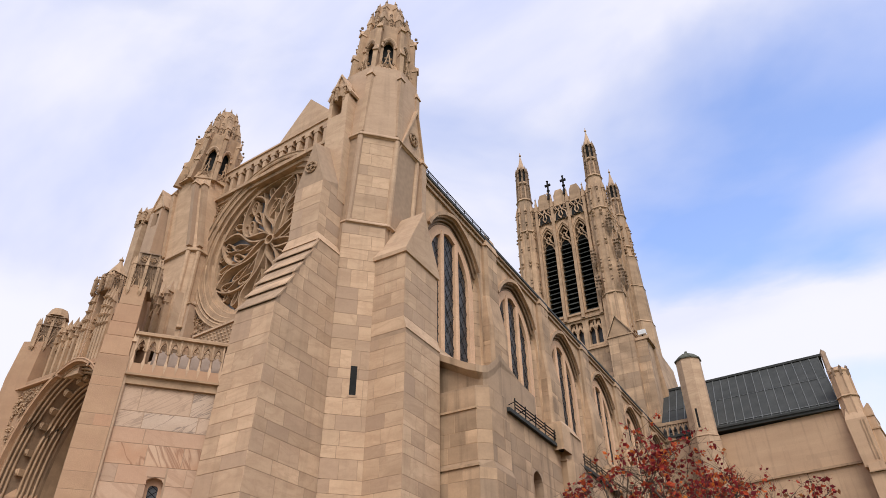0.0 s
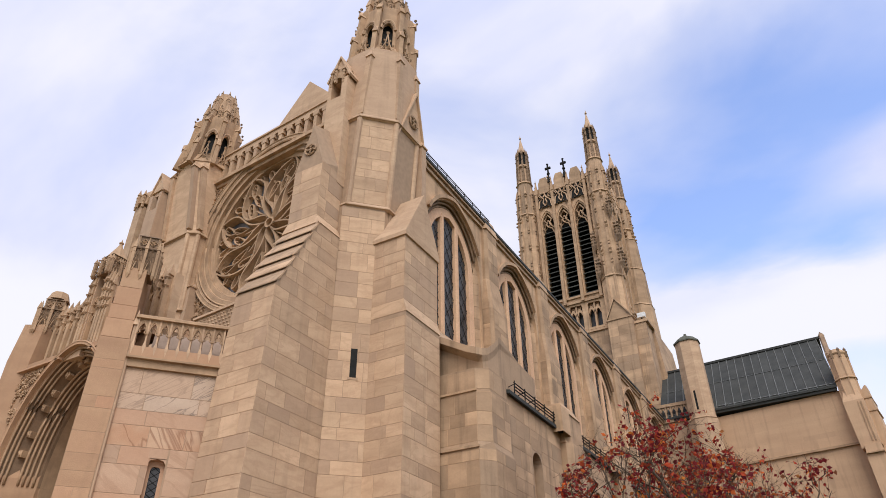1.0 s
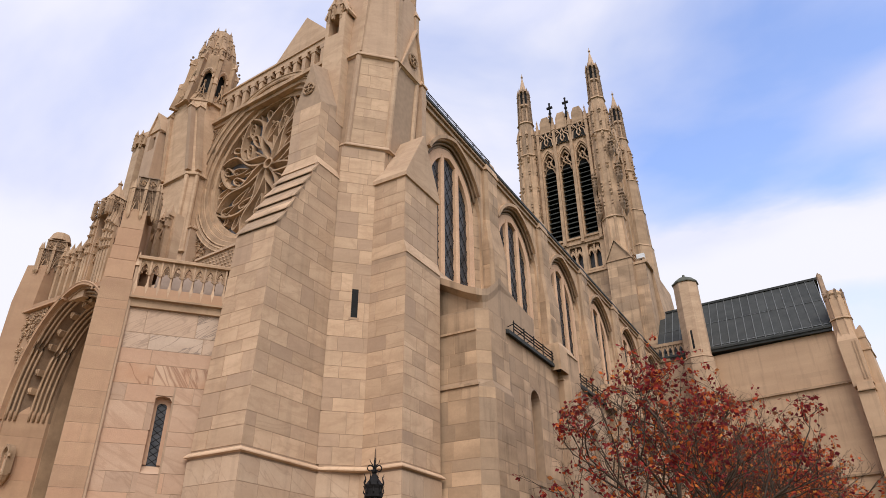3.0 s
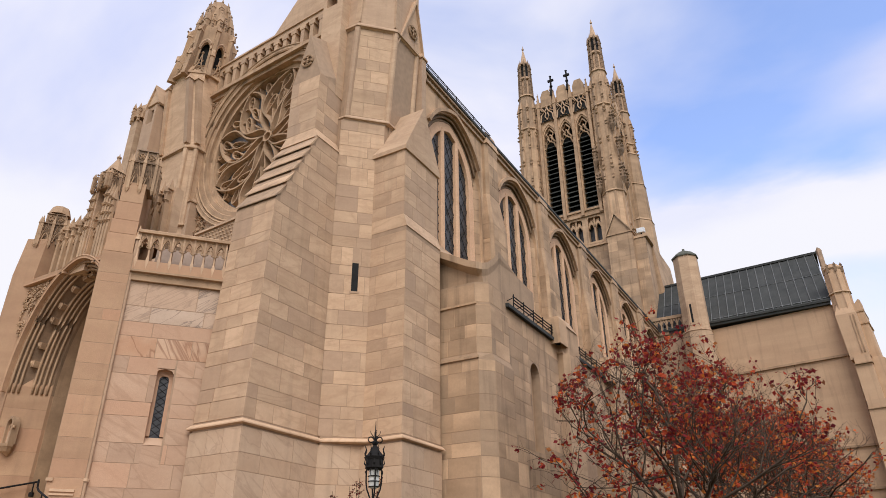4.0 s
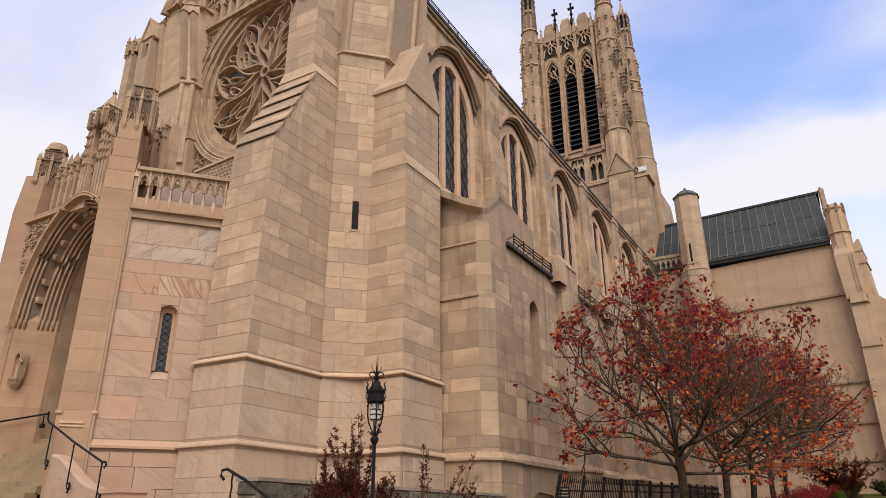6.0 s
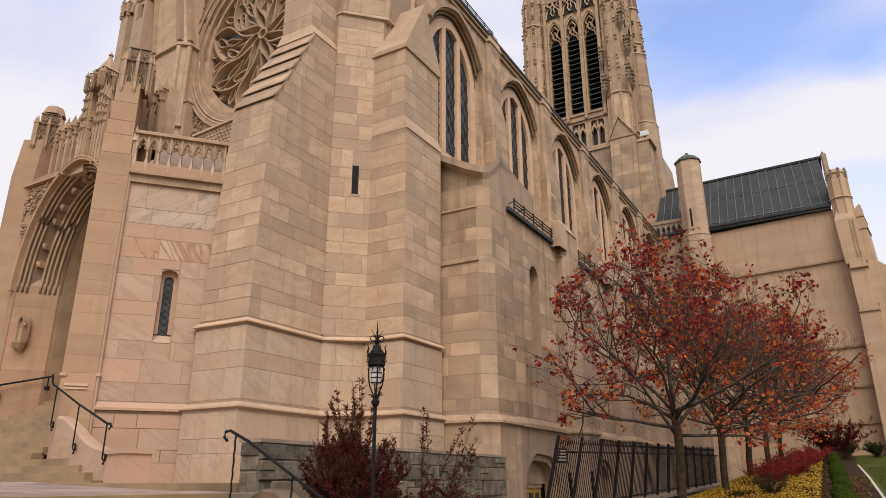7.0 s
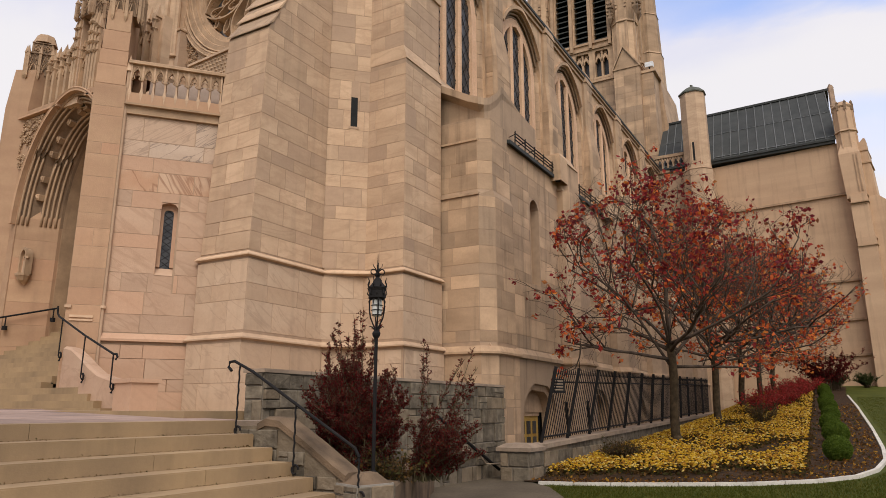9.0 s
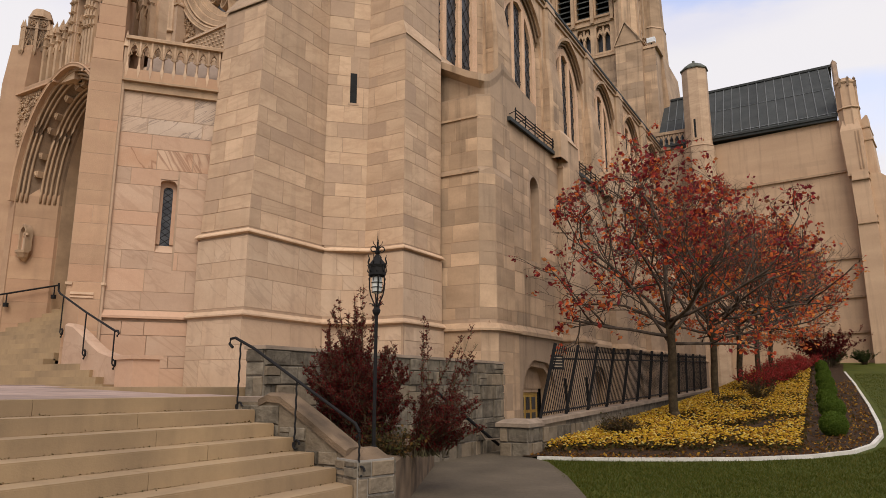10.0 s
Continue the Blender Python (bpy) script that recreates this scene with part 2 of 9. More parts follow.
M_BOLD = material("orange_veined_marble", (0.54, 0.36, 0.235), (0.47, 0.262, 0.150), 1.1, rough=0.7, vary=0.08, veins=(0.24, 0.105, 0.052), vein_scale=0.8, vein_at=(0.0, 0.045), warm=(0.48, 0.26, 0.14), vein_amt=0.7,
                  bed=(1.0, 1.0, 1.4), speckle=0.05, lean=(-1.05, (0.35, 1.0, 2.8)))
M_PINK = material("pinkish_ashlar", (0.455, 0.286, 0.170), (0.385, 0.230, 0.135), 0.9, vary=0.12, warm=(0.47, 0.262, 0.155), streak=0.12, veins=(0.40, 0.235, 0.145), vein_scale=0.9, vein_at=(0.0, 0.05), vein_amt=0.3,
                  bed=(0.8, 0.8, 2.4), speckle=0.05)
M_STEPDARK = material("weathered_concrete", (0.215, 0.145, 0.09), (0.085, 0.060, 0.040), 3.0, bump=0.7, fine=40, streak=0.25)
M_GREYCAP = material("grey_coping", (0.32, 0.235, 0.165), (0.20, 0.145, 0.10), 2.0, vary=0.1)
M_FROST = material("frosted_glass", (0.6, 0.6, 0.56), None, 5, rough=0.25, bump=0.0)
M_GREY = material("grey_granite", (0.190, 0.155, 0.112), (0.080, 0.065, 0.047), 4.5, vary=0.32, bump=1.0, fine=16, warm=(0.25, 0.185, 0.12), speckle=0.2)
M_GREYJOINT = material("pale_mortar", (0.20, 0.165, 0.125), None, 6)
M_WHITEJOINT = material("white_mortar", (0.30, 0.265, 0.22), None, 6)
M_STEP = material("tan_concrete", (0.345, 0.231, 0.120), (0.25, 0.166, 0.089), 1.1, bump=0.12, fine=60, vary=0.05, streak=0.18, speckle=0.05)
M_MULLION = material("pinkish_mullion", (0.68, 0.44, 0.28), (0.60, 0.37, 0.23), 1.5, vary=0.05)
M_PAVE = material("pink_flagstone", (0.33, 0.225, 0.175), (0.24, 0.165, 0.13), 3.0, vary=0.2)
M_WALK = material("grey_concrete", (0.122, 0.095, 0.066), (0.085, 0.067, 0.047), 0.9, bump=0.4, fine=70, streak=0.1)
M_CURB = material("pale_concrete", (0.60, 0.56, 0.49), (0.45, 0.41, 0.35), 2.0)
M_LEAD = material("slate_sheet", (0.043, 0.045, 0.042), (0.024, 0.027, 0.025), 1.2, rough=0.8, vary=0.15, streak=0.3)
M_IRON = material("black_iron", (0.007, 0.006, 0.006), (0.012, 0.010, 0.009), 8, rough=0.8)
M_IRON.node_tree.nodes["Principled BSDF"].inputs["Specular IOR Level"].default_value = 0.25
# near-black colour stands for the unlit depth of openings and recesses
M_DARK = material("opening_shade", (0.020, 0.021, 0.020), (0.012, 0.012, 0.012), 4, rough=0.8)
M_LOUVRE = material("green_black_louvre", (0.060, 0.064, 0.054), (0.034, 0.036, 0.031), 2, rough=0.7, vary=0.2)
M_DARK.node_tree.nodes["Principled BSDF"].inputs["Specular IOR Level"].default_value = 0.2
M_GLASS = material("leaded_glass", (0.062, 0.062, 0.064), (0.026, 0.028, 0.032), 5.0, rough=0.3, vary=0.3, bump=0.5, fine=9)
M_GLASS.node_tree.nodes["Principled BSDF"].inputs["Specular IOR Level"].default_value = 0.3
M_BLUEGLASS = material("rose_glass", (0.20, 0.20, 0.215), (0.075, 0.078, 0.088), 1.4, rough=0.3, bump=0.3, fine=9)
# dark stone tone: dirt on carvings, and shade in porch and arch hollows
M_DIRTY_SHADED = material("dirty_and_shaded_stone", (0.30, 0.195, 0.118), (0.19, 0.125, 0.078), 1.4, vary=0.1, streak=0.3)
M_LAWN = material("lawn_soil", (0.072, 0.078, 0.012), (0.046, 0.055, 0.008), 1.4, bump=0.6, fine=25)
M_SOIL = material("bark_mulch", (0.060, 0.034, 0.017), (0.024, 0.014, 0.008), 6.0, bump=1.0, fine=30)
M_BARK = material("tree_bark", (0.078, 0.052, 0.028), (0.032, 0.023, 0.013), 8, bump=1.0, fine=25)
for matt in (M_SOIL, M_LAWN, M_BARK, M_WALK, M_GREY, M_STEPDARK):
    matt.node_tree.nodes["Principled BSDF"].inputs["Specular IOR Level"].default_value = 0.12


# ---------------------------------------------------------------- geometry helpers
class Geo:
    """Collects faces of one mesh, in a local frame."""

    def __init__(self, frame_matrix=None, bend=None):
        self.v, self.f, self.m, self.bend = [], [], frame_matrix or Matrix.Identity(4), bend

    def add(self, vs, fs):
        k = len(self.v)
        if self.bend:
            vs = [self.bend(*p) for p in vs]
        self.v.extend(tuple(self.m @ Vector(p)) for p in vs)
        self.f.extend(tuple(i + k for i in face) for face in fs)

    def box(self, x0, x1, y0, y1, z0, z1):
        self.add([(x0, y0, z0), (x1, y0, z0), (x1, y1, z0), (x0, y1, z0), (x0, y0, z1), (x1, y0, z1), (x1, y1, z1), (x0, y1, z1)],
                 [(0, 3, 2, 1), (4, 5, 6, 7), (0, 1, 5, 4), (1, 2, 6, 5), (2, 3, 7, 6), (3, 0, 4, 7)])

    def prism(self, pts, z0, z1, top=None, ztop=None):
        """A column over the plan pts (counter-clockwise), its top outline top (same count) at z1 or at heights ztop."""
        top = top or pts
        n = len(pts)
        self.add([(x, y, z0) for x, y in pts] + [(x, y, ztop[i] if ztop else z1) for i, (x, y) in enumerate(top)],
                 [tuple(range(n))[::-1], tuple(range(n, 2 * n))] + [(i, (i + 1) % n, n + (i + 1) % n, n + i) for i in range(n)])

    def cone(self, pts, z0, apex):
        n = len(pts)
        self.add([(x, y, z0) for x, y in pts] + [apex], [tuple(range(n))[::-1]] + [(i, (i + 1) % n, n) for i in range(n)])

    def slab(self, outline, y0, y1):
        """An outline in x, z (counter-clockwise seen from -y) given a thickness from y0 (front) to y1."""
        n = len(outline)
        self.add([(x, y0, z) for x, z in outline] + [(x, y1, z) for x, z in outline],
                 [tuple(range(n)), tuple(range(n, 2 * n))[::-1]] + [((i + 1) % n, i, n + i, n + (i + 1) % n) for i in range(n)])

    def band(self, inner, outer, y0, y1, closed=False):
        """A moulding between two outlines of the same count in x, z."""
        n = len(inner)
        vs = []
        for a, d in zip(inner, outer):
            vs += [(a[0], y0, a[1]), (d[0], y0, d[1]), (d[0], y1, d[1]), (a[0], y1, a[1])]
        fs = []
        for i in range(n - 1):
            for k in range(4):
                fs.append((4 * i + k, 4 * i + (k + 1) % 4, 4 * i + 4 + (k + 1) % 4, 4 * i + 4 + k))
        fs += [(3, 2, 1, 0), tuple(4 * n - 4 + k for k in range(4))]
        self.add(vs, fs)

    def tube(self, path, r, sides=6, r_end=None):
        path = [Vector(p) for p in path]
        n = len(path)
        vs, fs = [], []
        for i, p in enumerate(path):
            d = (path[min(i + 1, n - 1)] - path[max(i - 1, 0)]).normalized()
            a = d.cross(Vector((0, 0, 1)) if abs(d.z) < 0.9 else Vector((1, 0, 0))).normalized()
            b = d.cross(a)
            rr = r if r_end is None else r + (r_end - r) * i / (n - 1)
            for k in range(sides):
                w = 2 * math.pi * k / sides
                vs.append(p + a * rr * math.cos(w) + b * rr * math.sin(w))
        for i in range(n - 1):
            for k in range(sides):
                q = (k + 1) % sides
                fs.append((i * sides + k, i * sides + q, (i + 1) * sides + q, (i + 1) * sides + k))
        fs += [tuple(range(sides))[::-1], tuple(range((n - 1) * sides, n * sides))]
        self.add(vs, fs)

    def build(self, name, mat, parent=None, label="", smooth=False, kind=""):
        me = bpy.data.meshes.new(name)
        me.from_pydata(self.v, [], self.f)
        me.materials.append(mat)
        bm = bmesh.new()
        bm.from_mesh(me)
        if len(bm.verts) < 2500 and not kind:
            bmesh.ops.remove_doubles(bm, verts=bm.verts, dist=0.0008)
        bmesh.ops.recalc_face_normals(bm, faces=bm.faces)
        bm.to_mesh(me)
        bm.free()
        if smooth:
            me.shade_smooth()
        ob = new(name, me)
        adopt(ob, parent)
        return tagged(ob, label, kind=kind)


def adopt(ob, parent):
    """Makes ob a part of parent, keeping its place."""
    if parent is not None:
        ob.parent = parent
        if parent.type == "EMPTY":
            ob.matrix_parent_inverse = Matrix.Translation(-parent.location)


def thing(name, label, category, kind="", group="", at=(0, 0, 0)):
    ob = new(name)
    ob.location = at
    return tagged(ob, label, category, group, kind)


def local(x, y, z, dx, dy):
    """A frame whose x runs along (dx, dy), y into the wall (left of x), z up."""
    d = math.hypot(dx, dy)
    c, s = dx / d, dy / d
    return Matrix(((c, -s, 0, x), (s, c, 0, y), (0, 0, 1, z), (0, 0, 0, 1)))


def octagon(cx, cy, apothem, turn=0.0):
    r = apothem / math.cos(math.pi / 8)
    return [(cx + r * math.cos(math.pi / 8 + turn + i * math.pi / 4), cy + r * math.sin(math.pi / 8 + turn + i * math.pi / 4)) for i in range(8)]


def square(cx, cy, h):
    return [(cx - h, cy - h), (cx + h, cy - h), (cx + h, cy + h), (cx - h, cy + h)]


def pointed(cx, half, spring, rise, n=12):
    """The line of a pointed arch from its left springing to its right one."""
    rad = (half * half + rise * rise) / (2 * half)
    top = math.asin(min(1, rise / rad))
    left = [(cx - half + rad - rad * math.cos(top * i / n), spring + rad * math.sin(top * i / n)) for i in range(n + 1)]
    return left + [(2 * cx - x, z) for x, z in left[-2::-1]]


def wall_with_arches(g, x0, x1, z0, z1, holes, y0, y1):
    """A wall from x0 to x1 pierced by arched holes: each (outline from left foot over the arch to right foot)."""
    x = x0
    for o in sorted(holes, key=lambda o: o[0][0]):
        xl, xr, zb = o[0][0], o[-1][0], o[0][1]
        if xl - x > 1e-4:
            g.box(x, xl, y0, y1, z0, z1)
        if zb - z0 > 1e-4:
            g.box(xl, xr, y0, y1, z0, zb)
        for a, b in zip(o, o[1:]):
            if b[0] - a[0] > 1e-5:
                g.add([(a[0], y0, a[1]), (b[0], y0, b[1]), (b[0], y0, z1), (a[0], y0, z1), (a[0], y1, a[1]), (b[0], y1, b[1]), (b[0], y1, z1), (a[0], y1, z1)],
                      [(0, 1, 2, 3), (7, 6, 5, 4), (1, 0, 4, 5), (3, 2, 6, 7)])
        x = xr
    if x1 - x > 1e-4:
        g.box(x, x1, y0, y1, z0, z1)


def block_mesh(name, mat, c=0.007):
    """A squared block: x and z from -0.5 to 0.5, front face at y = 0 with worn arrises, back at y = 1."""
    g = Geo()
    h, k = 0.5, 0.5 - c
    g.add([(-k, 0, -k), (k, 0, -k), (k, 0, k), (-k, 0, k), (-h, 0.12, -h), (h, 0.12, -h), (h, 0.12, h), (-h, 0.12, h), (-h, 1, -h), (h, 1, -h), (h, 1, h), (-h, 1, h)],
          [(0, 1, 2, 3), (0, 4, 5, 1), (1, 5, 6, 2), (2, 6, 7, 3), (3, 7, 4, 0), (4, 8, 9, 5), (5, 9, 10, 6), (6, 10, 11, 7), (7, 11, 8, 4), (11, 10, 9, 8)])
    me = bpy.data.meshes.new(name)
    me.from_pydata(g.v, [], g.f)
    me.materials.append(mat)
    bm = bmesh.new()
    bm.from_mesh(me)
    bmesh.ops.recalc_face_normals(bm, faces=bm.faces)
    bm.to_mesh(me)
    bm.free()
    return me


def rows_of(rng, stones, split):
    """Some stones cut into two lower ones, or two halves, for random rubble."""
    for z, h, x, w in stones:
        if rng.random() < split:
            f = rng.uniform(0.35, 0.65)
            if rng.random() < 0.6:
                yield z - h / 2 + h * f / 2, h * f, x, w
                yield z + h / 2 - h * (1 - f) / 2, h * (1 - f), x, w
            else:
                yield z, h, x - w / 2 + w * f / 2, w * f
                yield z, h, x + w / 2 - w * (1 - f) / 2, w * (1 - f)
        else:
            yield z, h, x, w


def bond(rng, z0, z1, course, mean, length):
    """Courses of stones: yields z, height, x, width along a face of the given length."""
    n = max(1, round((z1 - z0) / course))
    cuts = [z0 + (z1 - z0) * i / n for i in range(n + 1)]
    cut_rng = random.Random(round(z0 * 100) * 7919 + round(z1 * 100))
    for i in range(1, n):
        cuts[i] = z0 + (z1 - z0) * (i + 0.34 * cut_rng.uniform(-1, 1)) / n
    for za, zb in zip(cuts, cuts[1:]):
        x = 0.0
        first = True
        while x < length - 1e-4:
            w = mean * rng.uniform(0.6, 1.55) * (rng.uniform(0.45, 0.9) if first else 1)
            first = False
            if length - x - w < mean * 0.4:
                w = length - x
            yield (za + zb) / 2, zb - za, x + w / 2, w
            x += w


def ashlar(parent, a0, b0, z0, a1, b1, z1, course, mean, mesh, seed, skip=(), joint=0.009, proud=0.006, name="stone", split=0.0, rough=0.0):
    """Separate facing stones on a face whose ends run from a0, b0 (plan, at z0) to a1, b1 (at z1); outside is on the right of a to b."""
    rng = random.Random(seed)
    length = math.dist(a0, b0)
    for z, h, x, w in rows_of(rng, bond(rng, z0, z1, course, mean, length), split):
        if any(x + w / 2 > s[0] + 0.01 and x - w / 2 < s[1] - 0.01 and z + h / 2 > s[2] + 0.01 and z - h / 2 < s[3] - 0.01 for s in skip):
            lo = [s for s in skip if x + w / 2 > s[0] + 0.01 and x - w / 2 < s[1] - 0.01 and z + h / 2 > s[2] + 0.01 and z - h / 2 < s[3] - 0.01][0]
            spans = [(x - w / 2, min(x + w / 2, lo[0])), (max(x - w / 2, lo[1]), x + w / 2)]
            spans = [(p, q) for p, q in spans if q - p > 0.06]
        else:
            spans = [(x - w / 2, x + w / 2)]
        k = (z - z0) / (z1 - z0)
        a = [a0[i] + (a1[i] - a0[i]) * k for i in (0, 1)]
        b = [b0[i] + (b1[i] - b0[i]) * k for i in (0, 1)]
        real = math.dist(a, b) / length
        for p, q in spans:
            o = new(name, mesh)
            m = local(a[0], a[1], z, b[0] - a[0], b[1] - a[1])
            lean = (a1[0] - a0[0]) * m[0][1] + (a1[1] - a0[1]) * m[1][1]
            o.matrix_basis = m @ Matrix.Rotation(-math.atan2(lean, z1 - z0), 4, "X") @ Matrix.Translation(((p + q) / 2 * real, -proud - rng.uniform(0, rough), 0)) @ Matrix.Diagonal(((q - p) * real - joint, 0.09, h - joint, 1))
            adopt(o, parent)


def ashlar_joined(m, x0, x1, z0, z1, course, mean, seed, skip=(), joint=0.016, proud=0.014):
    """The same as one mesh, in the frame m."""
    rng = random.Random(seed)
    g = Geo(m)
    for z, h, x, w in bond(rng, z0, z1, course, mean, x1 - x0):
        x += x0
        p, q, lo, hi = x - w / 2 + joint / 2, x + w / 2 - joint / 2, z - h / 2 + joint / 2, z + h / 2 - joint / 2
        if any(q > s[0] and p < s[1] and hi > s[2] and lo < s[3] for s in skip):
            s = [s for s in skip if q > s[0] and p < s[1] and hi > s[2] and lo < s[3]][0]
            for a, b in ((p, min(q, s[0])), (max(p, s[1]), q)):
                if b - a > 0.06:
                    g.box(a, b, -proud, 0.05, lo, hi)
            continue
        g.box(p, q, -proud, 0.05, lo, hi)
    return g


# ---------------------------------------------------------------- ground
def ground_z(x, y):
    """Level lawn by the steps, rising gently along the nave towards the transept; lower against the fence wall, sunken behind it."""
    run = max(0.0, min(y, 60.0) - 14.0)
    if x < -6.6 and y > 15.2:
        return 0.0
    return 0.0775 * run - 0.0375 * run * max(0.0, min(1.0, (-4.4 - x) / 1.85))


ys = [-900, -300, -80, -20, 0, 8, 12, 14, 16, 18, 20, 24, 28, 32, 36, 40, 46, 52, 60, 90, 200, 400, 900]
xs = [-900, -300, -100, -40, -20, -9, -6.61, -6.59, -6.25, -4.4, -2, 0, 4, 10, 20, 60, 200, 900]
gm = Geo()
gm.add([(x, y, ground_z(x, y) - 0.02) for y in ys for x in xs],
       [(j * len(xs) + i, j * len(xs) + i + 1, (j + 1) * len(xs) + i + 1, (j + 1) * len(xs) + i) for j in range(len(ys) - 1) for i in range(len(xs) - 1)])
tagged(gm.build("ground", M_LAWN), "short green lawn rising gently beside the church", "lawn", kind="structure")

# ---------------------------------------------------------------- terrace and steps
EDGE, TREAD, RISER, LAND = -6.73, 0.325, 0.155, 1.37
tg = Geo()
tg.add([(-34, -9, -0.1), (EDGE - 0.39, -9, -0.1), (EDGE - 0.39, 6.4, -0.1), (-34, 6.4, -0.1), (-34, -9, LAND + 0.11), (-12, -9, LAND + 0.11), (EDGE - 0.39, -9, LAND - 0.03), (EDGE - 0.39, 6.4, LAND - 0.03), (-12, 6.4, LAND + 0.11), (-34, 6.4, LAND + 0.11)],
       [(0, 3, 2, 1), (4, 5, 8, 9), (5, 6, 7, 8), (0, 1, 6, 5, 4), (1, 2, 7, 6), (2, 3, 9, 8, 7), (3, 0, 4, 9)])
tg.box(-34, -7.70, 6.4, 15.0, -0.1, LAND + 0.11)
tagged(tg.build("terrace", M_STEP), "raised stone terrace before the church porch", "terrace", kind="structure")
stair = thing("stone_stair", "wide tan concrete stair up to the terrace", "stairs")
for i in range(9):
    g = Geo()
    x1 = EDGE + TREAD * i
    z1 = LAND - RISER * i
    n0 = 0.012
    cuts = random.Random(40 + i)
    ya = -9.0
    while ya < 6.4:
        yb = ya + cuts.uniform(1.6, 2.9)
        yb = 6.4 if yb > 5.4 else yb
        g = Geo()
        drop = cuts.uniform(0, 0.004)
        g.box(x1 - (TREAD if i else 0.4), x1 - n0, ya, yb - 0.005, -0.1 if i == 8 else z1 - RISER - 0.02, z1 - drop)
        g.box(x1 - n0, x1 - drop, ya, yb - 0.005, z1 - RISER - 0.02, z1 - n0 - drop)
        g.build("step", M_STEP, stair)
        ya = yb


# ---------------------------------------------------------------- corner turrets
T_C = (-13.33, 16.70)
MF = local(T_C[0], T_C[1], 0, math.cos(radians(4)), -math.sin(radians(4)))
NEAR = Matrix.Translation((T_C[0], T_C[1], 0))
FAR = MF @ Matrix.Translation((-12.6, 0, 0)) @ Matrix.Diagonal((-1, 1, 1, 1))
STONE_MESH = block_mesh("stone", M_STONE)
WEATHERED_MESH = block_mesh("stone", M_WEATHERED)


def rect(x0, x1, y0, y1):
    return [(x0, y0), (x1, y0), (x1, y1), (x0, y1)]


def course(m, parent, pts, z, h=0.2, out=0.09, name="string_course", bend=None):
    """A projecting string course round a plan, sloping above and undercut below."""
    cx, cy = sum(p[0] for p in pts) / len(pts), sum(p[1] for p in pts) / len(pts)

    def grow(d):
        r = []
        n = len(pts)
        for i in range(n):
            p, q, s = Vector(pts[i - 1]), Vector(pts[i]), Vector(pts[(i + 1) % n])
            e1, e2 = (q - p).normalized(), (s - q).normalized()
            n1, n2 = Vector((e1.y, -e1.x)), Vector((e2.y, -e2.x))
            b = (n1 + n2) / (1 + n1.dot(n2))
            r.append(tuple(q + b * d))
        return r

    g = Geo(m, bend)
    g.prism(grow(-0.005), z - h * 0.22, z, grow(out * 0.55))
    g.prism(grow(out), z, z + h * 0.26)
    g.prism(grow(out), z + h * 0.26, z + h * 0.95, grow(-0.005))
    return g.build(name, M_CARVED if m is not NEAR else M_STONE, parent)


def quatrefoil(m, parent, x, y, z, r):
    """A pierced carved boss: four rings round a dark eye, facing -y."""
    g = Geo(m)
    for k in range(4):
        a = math.pi / 4 + k * math.pi / 2
        cx, cz = x + r * 0.5 * math.cos(a), z + r * 0.5 * math.sin(a)
        g.tube([(cx + r * 0.42 * math.cos(2 * math.pi * i / 10), y, cz + r * 0.42 * math.sin(2 * math.pi * i / 10)) for i in range(11)], r * 0.12, 5)
    g.tube([(x + r * math.cos(2 * math.pi * i / 16), y, z + r * math.sin(2 * math.pi * i / 16)) for i in range(17)], r * 0.13, 5)
    return g.build("quatrefoil", M_CARVED, parent)


def crockets(g, a, b, n, s):
    """Leafy knobs along a sloping edge from a to b."""
    a, b = Vector(a), Vector(b)
    for i in range(n):
        p = a.lerp(b, (i + 0.5) / n)
        turn = 0.9 * i + p.x * 5
        ring = [(math.cos(turn + j * math.pi / 2.5), math.sin(turn + j * math.pi / 2.5)) for j in range(5)]
        low = [(p.x + s * 0.5 * u, p.y + s * 0.5 * v) for u, v in ring]
        wide = [(p.x + s * 1.25 * u, p.y + s * 1.25 * v) for u, v in ring]
        g.prism(low, p.z - s * 0.5, p.z + s * 0.45, wide)
        g.cone(wide, p.z + s * 0.45, (p.x, p.y, p.z + s * 1.35))


